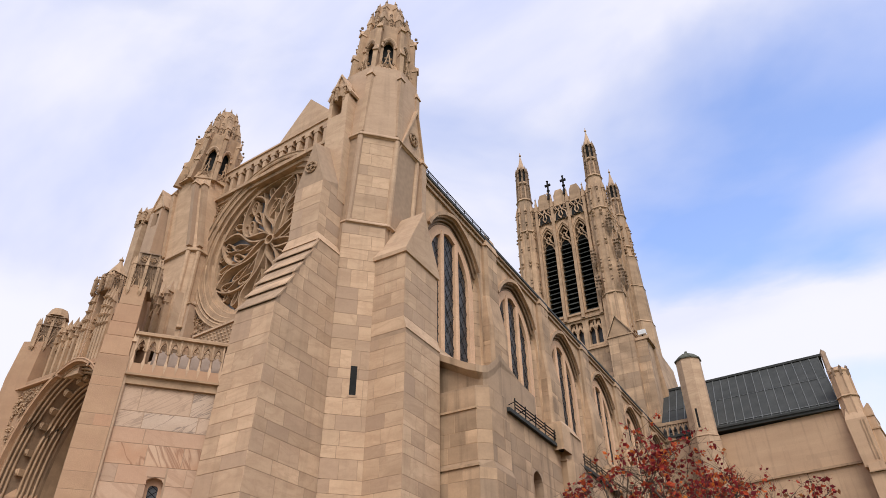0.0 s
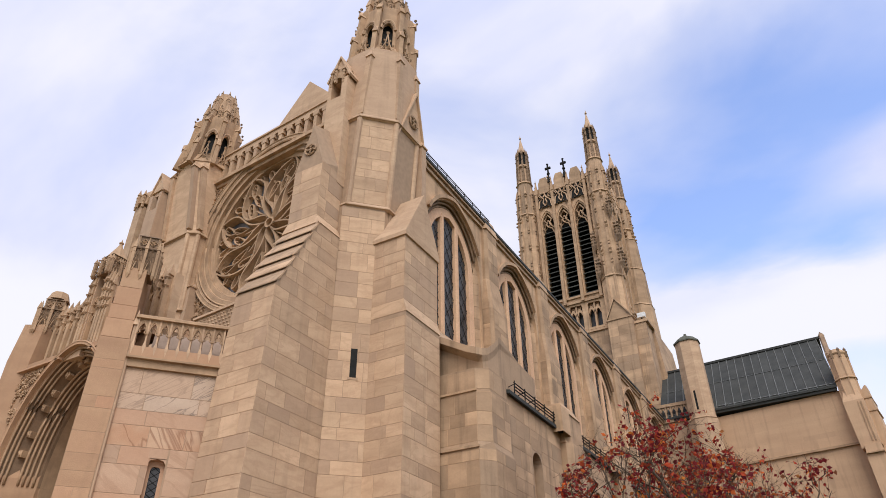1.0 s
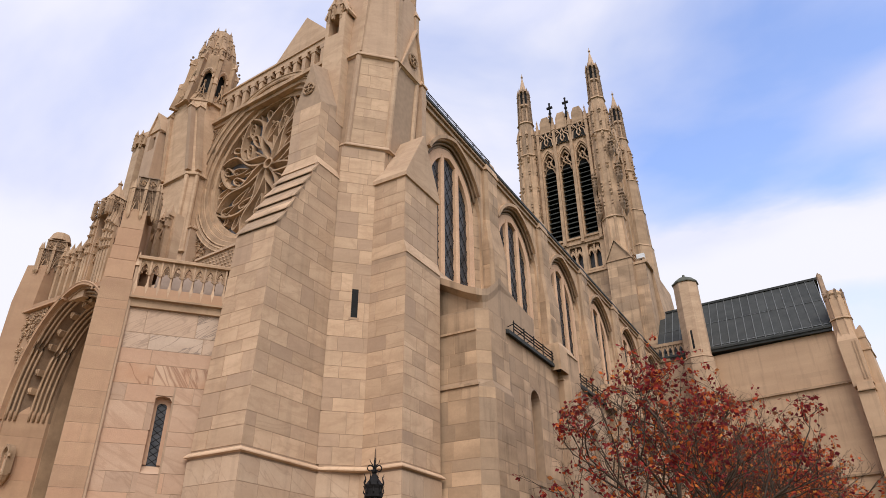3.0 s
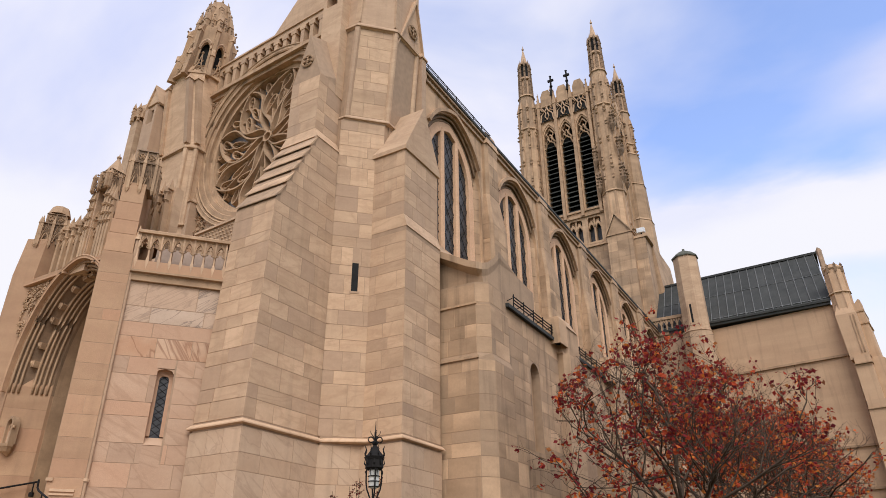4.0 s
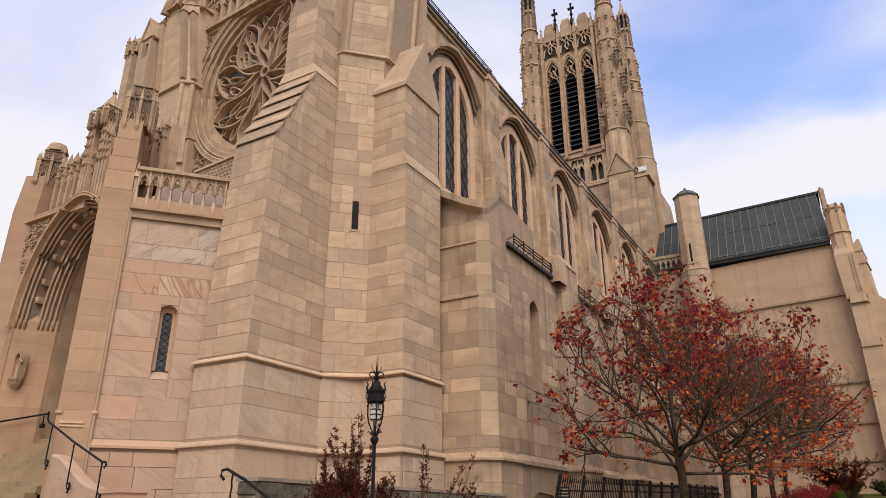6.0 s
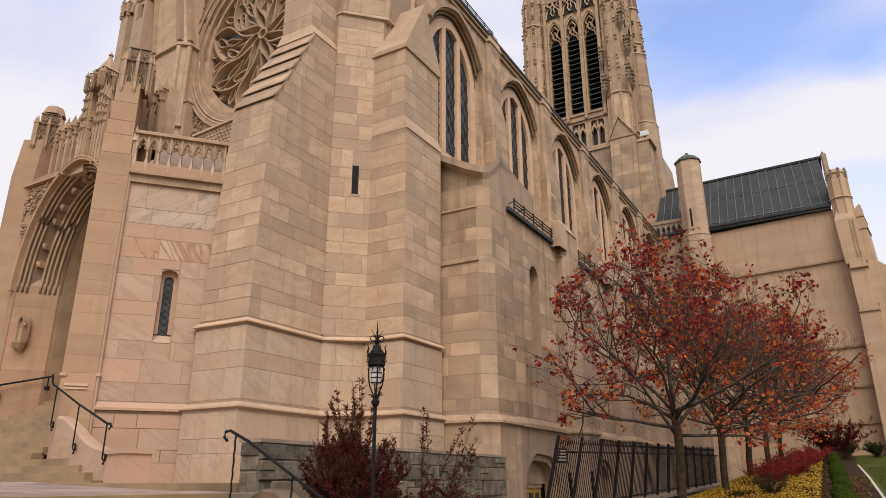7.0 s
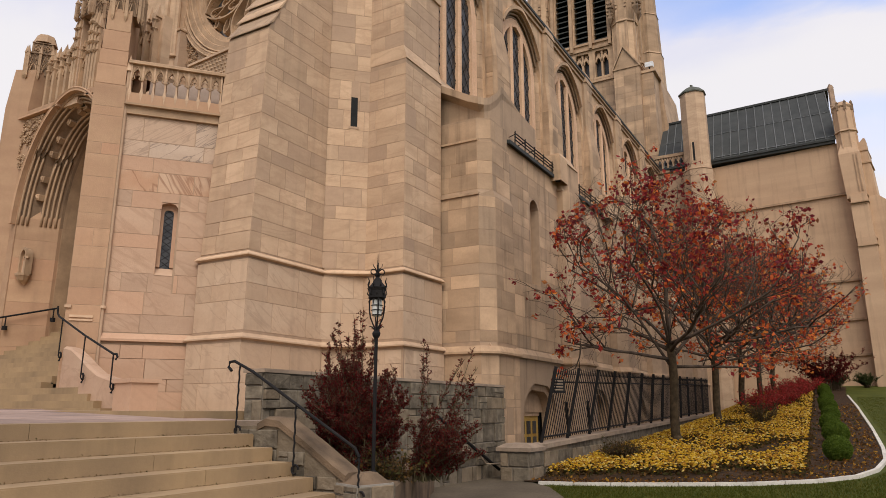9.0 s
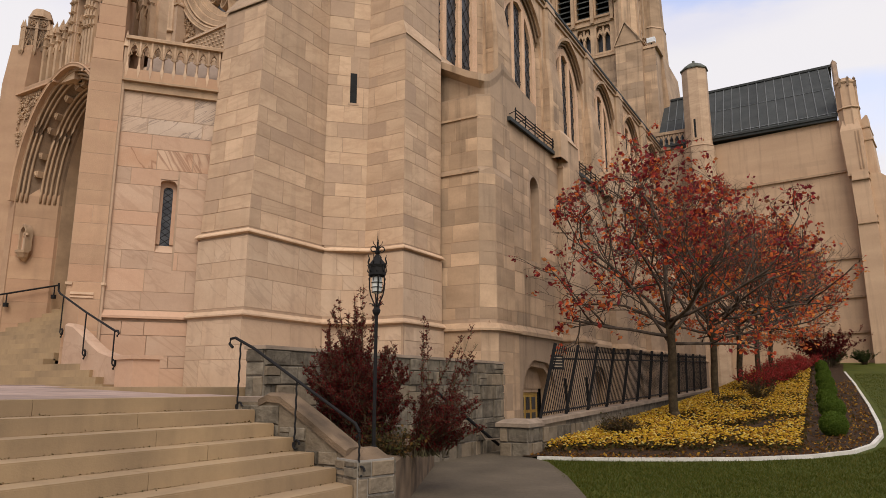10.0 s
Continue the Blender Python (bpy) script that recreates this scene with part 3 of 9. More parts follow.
def turret(m, label, near):
    t = thing("corner_turret", label, "turret", group="facade turrets", at=tuple(m @ Vector((0, 0, 0))))
    core = M_JOINT if near else M_STONE
    PA = 1.75

    def stage_plan(grow=0.0):
        """Plan of the upper stages: octagonal, or half sunk into the facade with chamfered angles."""
        if near:
            return octagon(0, 0, PA + grow)
        w, c, f = 0.96 + 0.4 * grow, 1.29 + grow, -0.70 - grow
        return [(-w, f), (w, f), (c, f + c - w), (c, 1.6), (-c, 1.6), (-c, f + c - w)]

    def bend(x, y, z):
        """The upper stages stand a little taller and nearer the nave than the shaft below."""
        if not near:
            lean = max(0.0, min(1.0, (z - 24.0) / 3.0))
            if z > 23.9:
                x, y = x * 0.91, y * 0.91
            up = z if z < 20.6 else 20.6 + (z - 20.6) * 1.07
            return (x - 1.0 - 0.45 * lean, y + 0.45, up if z < 20.6 else up + 0.028 * (up - 1.5) * min(1.0, (z - 20.6) / 2.0))
        k = max(0.0, min(1.0, (z - 16.0) / 11.0))
        return (x + 0.70 * k, y + (0.10 if z > 16.2 else 0.0), z if z < 20.6 else 20.6 + (z - 20.6) * 1.17)

    g = Geo(m)
    g.prism(octagon(0, 0, 1.75) if near else [(x - 1.0, y + 0.45) for x, y in stage_plan()], -0.2, 16.3)
    g.build("shaft", core, t)
    g = Geo(m, bend)
    g.prism(stage_plan(), 16.3, 20.6)
    g.build("panelled_stage", core, t)
    g = Geo(m, bend)
    g.prism(stage_plan(), 20.6, 24.1, stage_plan(-0.25) if near else [(-0.75, -1.25), (0.75, -1.25), (1.32, -0.68), (1.32, 1.5), (-1.32, 1.5), (-1.32, -0.68)])
    g.build("upper_stage", M_STONE, t)
    # corner shafts framing sunk panels
    for x, y in stage_plan():
        g = Geo(m, bend)
        g.prism(octagon(x * 0.985, y * 0.985, 0.11), 16.4, 20.6)
        g.build("corner_shaft", M_STONE, t)
    o = octagon(0, 0, 1.52) if near else stage_plan()
    for x, y in o:
        g = Geo(m, bend)
        g.prism(square(x * 1.07 if near else x * 0.99, y * 1.07 if near else y, 0.12), 20.7, 23.55, square(x * 0.98 if near else x * 0.85, y * 0.98 if near else y - 0.42, 0.12))
        g.cone(square(x * 0.98 if near else x * 0.85, y * 0.98 if near else y - 0.42, 0.17), 23.55, (x * 0.95 if near else x * 0.80, y * 0.95 if near else y - 0.45, 24.1))
        g.build("angle_rib", M_STONE, t)
    # buttress standing out from the facade
    g = Geo(m)
    g.prism(rect(-1.19, 0.74, -4.74, 0), -0.2, 3.2)
    g.prism(rect(-1.12, 0.69, -4.64, 0), 3.2, 5.2)
    g.prism(rect(-1.07, 0.66, -4.62, 0), 5.2, 11.75, rect(-0.88, 0.66, -4.40, 0))
    g.build("facade_buttress", core, t)
    if near:
        g = Geo(m)
        g.add([(-0.88, -4.40, 11.75), (0.66, -4.40, 11.75), (0.66, 0, 11.75), (-0.88, 0, 11.75), (-0.86, -2.9, 14.85), (0.66, -2.9, 14.85), (0.66, 0, 14.85), (-0.86, 0, 14.85)],
              [(0, 3, 2, 1), (4, 5, 6, 7), (0, 1, 5, 4), (1, 2, 6, 5), (2, 3, 7, 6), (3, 0, 4, 7)])
        g.build("sloped_buttress", core, t)
        for k in range(5):
            g = Geo(m)
            ya, yb, za, zb = -4.40 + 1.5 * k / 5, -4.40 + 1.5 * (k + 1) / 5, 11.75 + 3.1 * k / 5, 11.75 + 3.1 * (k + 1) / 5
            g.add([(-0.93, ya - 0.05, za + 0.03), (0.70, ya - 0.05, za + 0.03), (0.70, ya + 0.12, za + 0.20), (-0.93, ya + 0.12, za + 0.20),
                   (-0.93, ya - 0.05, za + 0.07), (0.70, ya - 0.05, za + 0.07), (0.70, yb + 0.06, zb + 0.04), (-0.93, yb + 0.06, zb + 0.04)],
                  [(0, 3, 2, 1), (0, 1, 5, 4), (4, 5, 6, 7), (1, 2, 6, 5), (3, 0, 4, 7), (2, 3, 7, 6)])
            g.build("weathering", M_WEATHERED, t)
        g = Geo(m)
        g.prism(rect(-0.90, 0.69, -2.95, 0), 14.83, 15.25, rect(-0.74, 0.50, -2.88, 0))
        g.build("set_off", M_STONE, t)
        g = Geo(m)
        g.prism(rect(-0.74, 0.50, -2.88, 0), 14.4, 17.5)
        g.add([(-0.74, -2.88, 17.5), (0.50, -2.88, 17.5), (0.50, 0, 17.5), (-0.74, 0, 17.5), (-0.12, -2.88, 19.6), (-0.12, -0.6, 20.6), (0.5, -0.6, 18.6), (-0.74, -0.6, 18.6)],
              [(0, 1, 4), (1, 6, 5, 4), (0, 4, 5, 7), (1, 2, 6), (0, 7, 3), (6, 2, 3, 7, 5), (0, 3, 2, 1)])
        g.build("upper_buttress", core, t)
        quatrefoil(m, t, -0.12, -2.92, 18.35, 0.24)
    ns = m if near else m @ Matrix.Translation((0.5, 1.05, 0.8))
    nc = m if near else m @ Matrix.Translation((1.95, 1.05, 0.75))
    if not near:
        g = Geo(m)
        g.prism(rect(1.66, 2.24, -0.95, 0.6), 10.0, 23.3)
        g.prism(rect(1.50, 2.40, -1.1, 0.6), 10.0, 19.6, rect(1.60, 2.30, -1.0, 0.6))
        g.build("outer_shaft", M_STONE, t)
    g = Geo(ns)
    g.prism(rect(-0.42, 0.52, -2.05, 0), 17.2, 21.7)
    g.prism(rect(-0.42, -0.25, -2.05, -1.2), 21.7, 22.7)
    g.prism(rect(0.25, 0.52, -2.05, -1.2), 21.7, 22.7)
    g.prism(rect(-0.38, 0.50, -1.9, 0), 22.68, 22.95)
    g.prism(rect(-0.38, 0.38, -1.3, 0), 21.7, 22.7)
    g.build("niche_shaft", M_STONE, t)
    g = Geo(ns)
    g.slab([(-0.40, 22.95), (0.52, 22.95), (0.06, 24.0)], -1.98, 0)
    g.build("niche_gable", M_STONE, t)
    for sg in (-1, 1):
        e, ei = 0.06 + sg * 0.60, 0.06 + sg * 0.54
        g = Geo(ns)
        g.add([(e, -2.06, 22.80), (e, 0, 22.80), (0.06, 0, 24.14), (0.06, -2.06, 24.14), (ei, -2.06, 22.72), (ei, 0, 22.72), (0.06, 0, 24.0), (0.06, -2.06, 24.0)],
              [(0, 1, 2, 3), (4, 7, 6, 5), (0, 3, 7, 4), (0, 4, 5, 1), (1, 5, 6, 2)])
        g.build("gable_coping", M_STONE, t)
    # black sheet over the niche's stone back paints the shade in it
    g = Geo(ns)
    g.box(-0.22, 0.22, -1.32, -1.30, 21.72, 22.7)
    g.build("niche_recess", M_DARK, t)
    g = Geo(nc)
    g.prism(octagon(0, -1.72, 0.40), 22.7, 23.35, octagon(0, -1.68, 0.36))
    g.cone(octagon(0, -1.68, 0.36), 23.35, (0, -1.5, 24.0))
    for j in range(8):
        ca, sa = math.cos(j * math.pi / 4), math.sin(j * math.pi / 4)
        x, y = 0.42 * ca, -1.72 + 0.42 * sa
        g.prism(square(x, y, 0.05), 22.45, 23.2)
        g.cone(square(x, y, 0.08), 23.2, (x * 0.9, y, 23.6))
        crockets(g, (x * 1.1, y - 0.02, 22.5), (x * 1.1, y - 0.02, 23.3), 4, 0.05)
    g.build("niche_canopy", M_CARVED, t, kind="stuff")
    # buttress standing out from the nave side
    g = Geo(m)
    g.prism(rect(0, 2.97, -1.02, 1.2), -0.2, 3.2)
    g.prism(rect(0, 2.91, -0.96, 1.16), 3.2, 5.2)
    g.prism(rect(0, 2.87, -0.93, 1.14), 5.2, 11.9)
    g.prism(rect(0, 2.78, -0.93, 1.14), 12.3, 14.8)
    g.build("nave_buttress", core, t)
    g = Geo(m)
    g.prism(rect(0, 2.90, -0.94, 1.15), 11.85, 12.3, rect(0, 2.78, -0.94, 1.15))
    g.build("weathering", M_STONE, t)
    g = Geo(m)
    g.add([(0, -1.0, 14.75), (2.85, -1.0, 14.75), (2.85, 1.2, 14.75), (0, 1.2, 14.75), (0, -1.0, 14.9), (2.85, -1.0, 14.9), (2.85, 1.2, 14.9), (0, 1.2, 14.9), (0, 0.1, 17.1), (2.85, 0.1, 17.1)],
          [(0, 3, 2, 1), (0, 1, 5, 4), (1, 2, 6, 9, 5), (2, 3, 7, 6), (3, 0, 4, 8, 7), (4, 5, 9, 8), (6, 7, 8, 9)])
    g.build("gabled_cap", M_STONE, t)
    if near:
        g = Geo(m, bend)
        g.prism(rect(0, 1.72, -0.55, 1.30), 14.5, 19.75)
        g.build("upper_nave_buttress", core, t)
        g = Geo(m, bend)
        g.add([(0, -0.55, 19.7), (1.72, -0.55, 19.7), (1.72, 1.30, 19.7), (0, 1.30, 19.7), (0, -0.55, 20.2), (1.72, -0.55, 20.2), (1.72, 1.30, 20.2), (0, 1.30, 20.2), (0, 0.40, 22.6), (1.72, 0.40, 22.6)],
              [(0, 3, 2, 1), (0, 1, 5, 4), (1, 2, 6, 9, 5), (2, 3, 7, 6), (4, 5, 9, 8), (6, 7, 8, 9), (3, 0, 4, 8, 7)])
        g.build("gablet", M_STONE, t)
        for y0, y1 in ((-0.70, 0.40), (1.44, 0.40)):
            g = Geo(m, bend)
            g.add([(0, y0, 19.95), (1.82, y0, 19.95), (1.82, y1, 22.76), (0, y1, 22.76), (0, y0, 19.80), (1.82, y0, 19.80), (1.82, y1, 22.58), (0, y1, 22.58)],
                  [(0, 1, 2, 3), (7, 6, 5, 4), (0, 4, 5, 1), (1, 5, 6, 2), (3, 2, 6, 7), (0, 3, 7, 4)])
            g.build("gablet_coping", M_STONE, t)
        quatrefoil(m @ Matrix.Rotation(math.pi / 2, 4, "Z"), t, 0.45, -2.10, 21.4, 0.28)
        g = Geo(m)
        g.prism(rect(1.85, 2.15, 1.05, 1.35), 17.5, 20.55)
        g.prism(rect(1.82, 2.20, 1.0, 1.40), 20.55, 20.62)
        g.cone(rect(1.82, 2.20, 1.0, 1.40), 20.62, (2.0, 1.2, 21.0))
        g.build("eaves_stop", M_STONE, t)
    plan = [(-1.12, -4.64), (0.69, -4.64), (0.69, -1.75), (1.75, -0.96), (2.91, -0.96), (2.91, 1.16), (-1.12, 1.16)]
    course(m, t, plan, 5.28, 0.12, 0.075)
    course(m, t, [(x + (0.07 if x > 0 else -0.07), y - 0.1 if y < 0 else y) for x, y in plan], 3.19, 0.14, 0.07)
    course(m, t, stage_plan(0.05), 16.3, 0.17, 0.08, bend=bend)
    course(m, t, stage_plan(0.03), 20.45, 0.2, 0.09, bend=bend)
    # open lantern: radial fins at the angles, arched openings between them under carved ogee gables
    def lift(x, y, z):
        return bend(x, y, 24.05 + (z - 24.75) * 1.28)

    g = Geo(m, lift)
    g.prism(octagon(0, 0, 1.47), 24.72, 25.1, octagon(0, 0, 1.24))
    g.build("lantern_base", M_CARVED, t)

    def taper(x, y, z):
        """Draws the lantern in towards its top."""
        k = max(0.0, min(1.0, (z - 25.1) / 2.0))
        return lift(x * (1 - 0.13 * k), y * (1 - 0.13 * k), z)

    o = octagon(0, 0, 1.16)
    for i, (x, y) in enumerate(o):
        e = Vector((x, y, 0)).normalized()
        fr = local(0, 0, 0, e.x, e.y)

        def radial(px, py, pz, fr=fr):
            return lift(*(fr @ Vector((px, py, pz))))

        g = Geo(m, radial)
        g.slab([(0.9, 24.6), (1.60, 24.6), (1.56, 25.55), (1.40, 25.86), (1.36, 26.72), (1.24, 26.98), (0.9, 27.1)], -0.10, 0.10)
        fin = g.build("fin", M_CARVED, t)
        for r, z, w in ((1.50, 25.50, 0.13), (1.31, 26.68, 0.13)):
            g = Geo(m, radial)
            g.add([(r - 0.16, -w, z), (r + 0.12, -w, z), (r + 0.12, w, z), (r - 0.16, w, z), (r + 0.12, 0, z + 0.22), (r - 0.2, 0, z + 0.36)],
                  [(0, 3, 2, 1), (0, 1, 4, 5), (1, 2, 4), (2, 3, 5, 4), (3, 0, 5)])
            g.build("fin_gablet", M_STONE, fin)
        g = Geo(m, radial)
        crockets(g, (1.38, 0, 26.95), (1.36, 0, 27.1), 1, 0.065)
        crockets(g, (1.44, 0, 26.86), (1.45, 0, 26.9), 1, 0.05)
        g.build("leaf_sprig", M_DIRTY_SHADED, fin, kind="stuff")
    for i in range(8):
        a, b = Vector((*o[i], 0)), Vector((*o[(i + 1) % 8], 0))
        fr = local(a.x, a.y, 0, -(a.x - b.x), -(a.y - b.y))
        L = (b - a).length

        def facing(x, y, z, fr=fr):
            return taper(*(fr @ Vector((x, y, z))))

        g = Geo(m, facing)
        opening = [(0.24, 25.2)] + pointed(L / 2, L / 2 - 0.24, 25.95, 0.30, 6) + [(L - 0.24, 25.2)]
        wall_with_arches(g, 0.03, L - 0.03, 25.05, 27.0, [opening], 0.0, 0.16)
        g.build("lantern_arch", M_CARVED, t)
        g = Geo(m, facing)
        hood = pointed(L / 2, L / 2 - 0.13, 25.95, 0.40, 7)
        g.tube([(p[0], -0.05, p[1]) for p in hood], 0.055, 5)
        g.tube([(p[0], -0.02, p[1]) for p in pointed(L / 2, L / 2 - 0.2, 25.95, 0.34, 7)], 0.03, 5)
        g.build("hood_mould", M_STONE, t)
        g = Geo(m, facing)
        for s in (-1, 1):
            g.tube([(L / 2 + s * 0.42 * L, -0.2, 24.76), (L / 2 + s * 0.24 * L, -0.24, 24.88), (L / 2 + s * 0.10 * L, -0.2, 25.14), (L / 2, -0.14, 25.62)], 0.05, 5, 0.03)
            crockets(g, (L / 2 + s * 0.34 * L, -0.24, 24.95), (L / 2 + s * 0.06 * L, -0.18, 25.4), 2, 0.05)
        g.tube([(L * 0.06, -0.2, 24.76), (L * 0.94, -0.2, 24.76)], 0.045, 5)
        for q, z in ((-0.12, 24.93), (0.12, 24.93), (0, 25.12)):
            g.tube([(L / 2 + q + 0.09 * math.cos(j * math.pi / 3), -0.2, z + 0.09 * math.sin(j * math.pi / 3)) for j in range(7)], 0.03, 4)
        crockets(g, (L / 2, -0.14, 25.62), (L / 2, -0.14, 25.70), 1, 0.075)
        g.build("carved_gable", M_CARVED, t)
    # solid dark block added inside, standing for the lantern's shaded interior
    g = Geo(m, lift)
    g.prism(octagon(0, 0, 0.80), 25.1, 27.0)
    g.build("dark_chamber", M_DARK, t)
    # crown: two tiers of crocketed pinnacles drawn in to a blunt top
    g = Geo(m, lift)
    g.prism(octagon(0, 0, 0.97), 26.95, 27.1, octagon(0, 0, 0.90))
    g.prism(octagon(0, 0, 0.80), 27.1, 28.0, octagon(0, 0, 0.62))
    g.prism(octagon(0, 0, 0.60), 28.0, 28.62, octagon(0, 0, 0.46))
    g.build("crown", M_CARVED, t)
    for i in range(16):
        a = math.pi / 8 * (i + 1)
        corner = i % 2 == 0
        c, s = math.cos(a), math.sin(a)
        r0, r1, top = (1.02, 0.86, 28.15) if corner else (0.92, 0.80, 27.85)
        w = 0.11 if corner else 0.085
        g = Geo(m, lift)
        g.prism(square(r0 * c, r0 * s, w), 26.7 if corner else 26.9, 27.4, square((r0 - 0.07) * c, (r0 - 0.07) * s, w))
        g.cone(square((r0 - 0.07) * c, (r0 - 0.07) * s, w * 1.3), 27.38, (r1 * c, r1 * s, top))
        pin = g.build("crown_pinnacle", M_CARVED, t)
        g = Geo(m, lift)
        crockets(g, ((r0 + 0.07) * c, (r0 + 0.07) * s, 26.95), ((r1 + 0.02) * c, (r1 + 0.02) * s, top - 0.1), 6, 0.062)
        g.build("leaf_carving", M_DIRTY_SHADED, pin, kind="stuff")
        if not corner:
            continue
        g = Geo(m, lift)
        g.prism(square(0.76 * c, 0.76 * s, 0.10), 27.3, 28.25, square(0.62 * c, 0.62 * s, 0.09))
        g.cone(square(0.62 * c, 0.62 * s, 0.12), 28.22, (0.52 * c, 0.52 * s, 28.80))
        pin = g.build("upper_pinnacle", M_CARVED, t)
        g = Geo(m, lift)
        crockets(g, (0.82 * c, 0.82 * s, 27.5), (0.58 * c, 0.58 * s, 28.62), 6, 0.06)
        g.build("leaf_carving", M_DIRTY_SHADED, pin, kind="stuff")
    return t


near_turret = turret(NEAR, "tall pale ashlar corner turret with stepped buttresses", True)
turret(FAR, "tall pale ashlar turret standing beyond the rose window", False)

# slit opening in the turret's diagonal face
D0, D1 = (T_C[0] + 0.725, T_C[1] - 1.75), (T_C[0] + 1.75, T_C[1] - 0.725)
MD = local(*D0, 0, D1[0] - D0[0], D1[1] - D0[1])
slit = thing("window_1", "narrow dark slit window in pale ashlar", "window", kind="structure")
g = Geo(MD)
g.box(0.54, 0.86, -0.02, 0.05, 9.77, 9.84)
g.build("sill", M_STONE, slit)
# flat dark strip on the solid shaft, coloured for the slit's unlit depth
g = Geo(MD)
g.box(0.60, 0.80, -0.004, 0.0, 9.84, 10.8)
g.build("pane", M_DARK, slit)
for za, zb in ((9.2, 9.77), (10.8, 11.35)):
    g = Geo(MD)
    g.box(0.595, 0.805, -0.008, 0.02, za, zb)
    g.build("surround", M_STONE, slit)

# ---------------------------------------------------------------- facade with rose window
ROSE_X, ROSE_Z = -6.2, 19.94
N = 56


def circ(r, n=N):
    return [(ROSE_X + r * math.cos(math.pi - 2 * math.pi * i / n), ROSE_Z + r * math.sin(math.pi - 2 * math.pi * i / n)) for i in range(n + 1)]


facade = thing("facade_wall", "pale stone gable front around a large rose window", "wall", kind="structure", at=(-19.6, 17.8, 0))
g = Geo(MF)
x0, x1, y0, y1, zt, zb = -11.2, -1.2, 0.6, 1.6, 23.4, 1.0
R0 = 4.05
upper, lower = circ(R0)[: N // 2 + 1], circ(R0)[N // 2:][::-1]
g.box(x0, ROSE_X - R0, y0, y1, zb, zt)
g.box(ROSE_X + R0, x1, y0, y1, zb, zt)
for line, z in ((upper, 24.1), (lower, zb)):
    for a, b in zip(line, line[1:]):
        z = max(z, a[1] + 0.02, b[1] + 0.02) if line is upper else z
        g.add([(a[0], y0, a[1]), (b[0], y0, b[1]), (b[0], y0, z), (a[0], y0, z), (a[0], y1, a[1]), (b[0], y1, b[1]), (b[0], y1, z), (a[0], y1, z)],
              [(0, 1, 2, 3), (7, 6, 5, 4), (1, 0, 4, 5), (3, 2, 6, 7)])
g.build("wall", M_STONE, facade)
for ri, ro, a, b in ((4.35, 4.60, 0.42, 0.60), (4.05, 4.30, 0.50, 0.66), (3.80, 4.05, 0.62, 0.9), (3.55, 3.80, 0.80, 1.2)):
    g = Geo(MF)
    g.band(circ(ri), circ(ro), a, b)
    g.build("ring_moulding", M_CARVED, facade)
rose = thing("rose_window", "round rose window of swirling stone tracery and blue-grey leaded glass", "window")
g = Geo(MF)
g.band(circ(0.01), circ(3.6), 1.18, 1.2)
g.build("glass", M_BLUEGLASS, rose)


def rib(pts, wide, y0=0.86, y1=1.16, name="tracery_rib", mat=None):
    """A tracery bar: a narrow front fillet with hollowed sides widening to the glass."""
    g = Geo(MF)
    n = len(pts)
    closed = math.dist(pts[0], pts[-1]) < 1e-6
    prof = ((-0.30, y0), (0.30, y0), (0.46, y0 + 0.4 * (y1 - y0)), (1.0, y1), (-1.0, y1), (-0.46, y0 + 0.4 * (y1 - y0)))
    for i, (x, z) in enumerate(pts):
        a = pts[i - 1] if i else (pts[-2] if closed else pts[0])
        b = pts[i + 1] if i + 1 < n else (pts[1] if closed else pts[-1])
        d = Vector((b[0] - a[0], b[1] - a[1])).normalized()
        g.v += [tuple(g.m @ Vector((ROSE_X + x - d.y * wide * u, y, ROSE_Z + z + d.x * wide * u))) for u, y in prof]
    k = len(prof)
    g.f += [(i * k + j, i * k + (j + 1) % k, (i + 1) * k + (j + 1) % k, (i + 1) * k + j) for i in range(n - 1) for j in range(k)]
    if not closed:
        g.f += [tuple(range(k))[::-1], tuple(range((n - 1) * k, n * k))]
    return g.build(name, mat or M_CARVED, rose)


def polar(r, a):
    return (r * math.cos(a), r * math.sin(a))


def teardrop(cx, cz, turn, length, width, n=18):
    """A mouchette: round at the far end, drawn to a bent point at the near end."""
    pts = []
    for i in range(n + 1):
        w = 2 * math.pi * i / n
        u = -math.cos(w) * 0.5 + 0.5
        v = math.sin(w) * width * (math.sin(w / 2) ** 1.3) + 0.18 * width * math.sin(math.pi * u)
        x, z = (u - 0.5) * length, v
        pts.append((cx + x * math.cos(turn) - z * math.sin(turn), cz + x * math.sin(turn) + z * math.cos(turn)))
    return pts


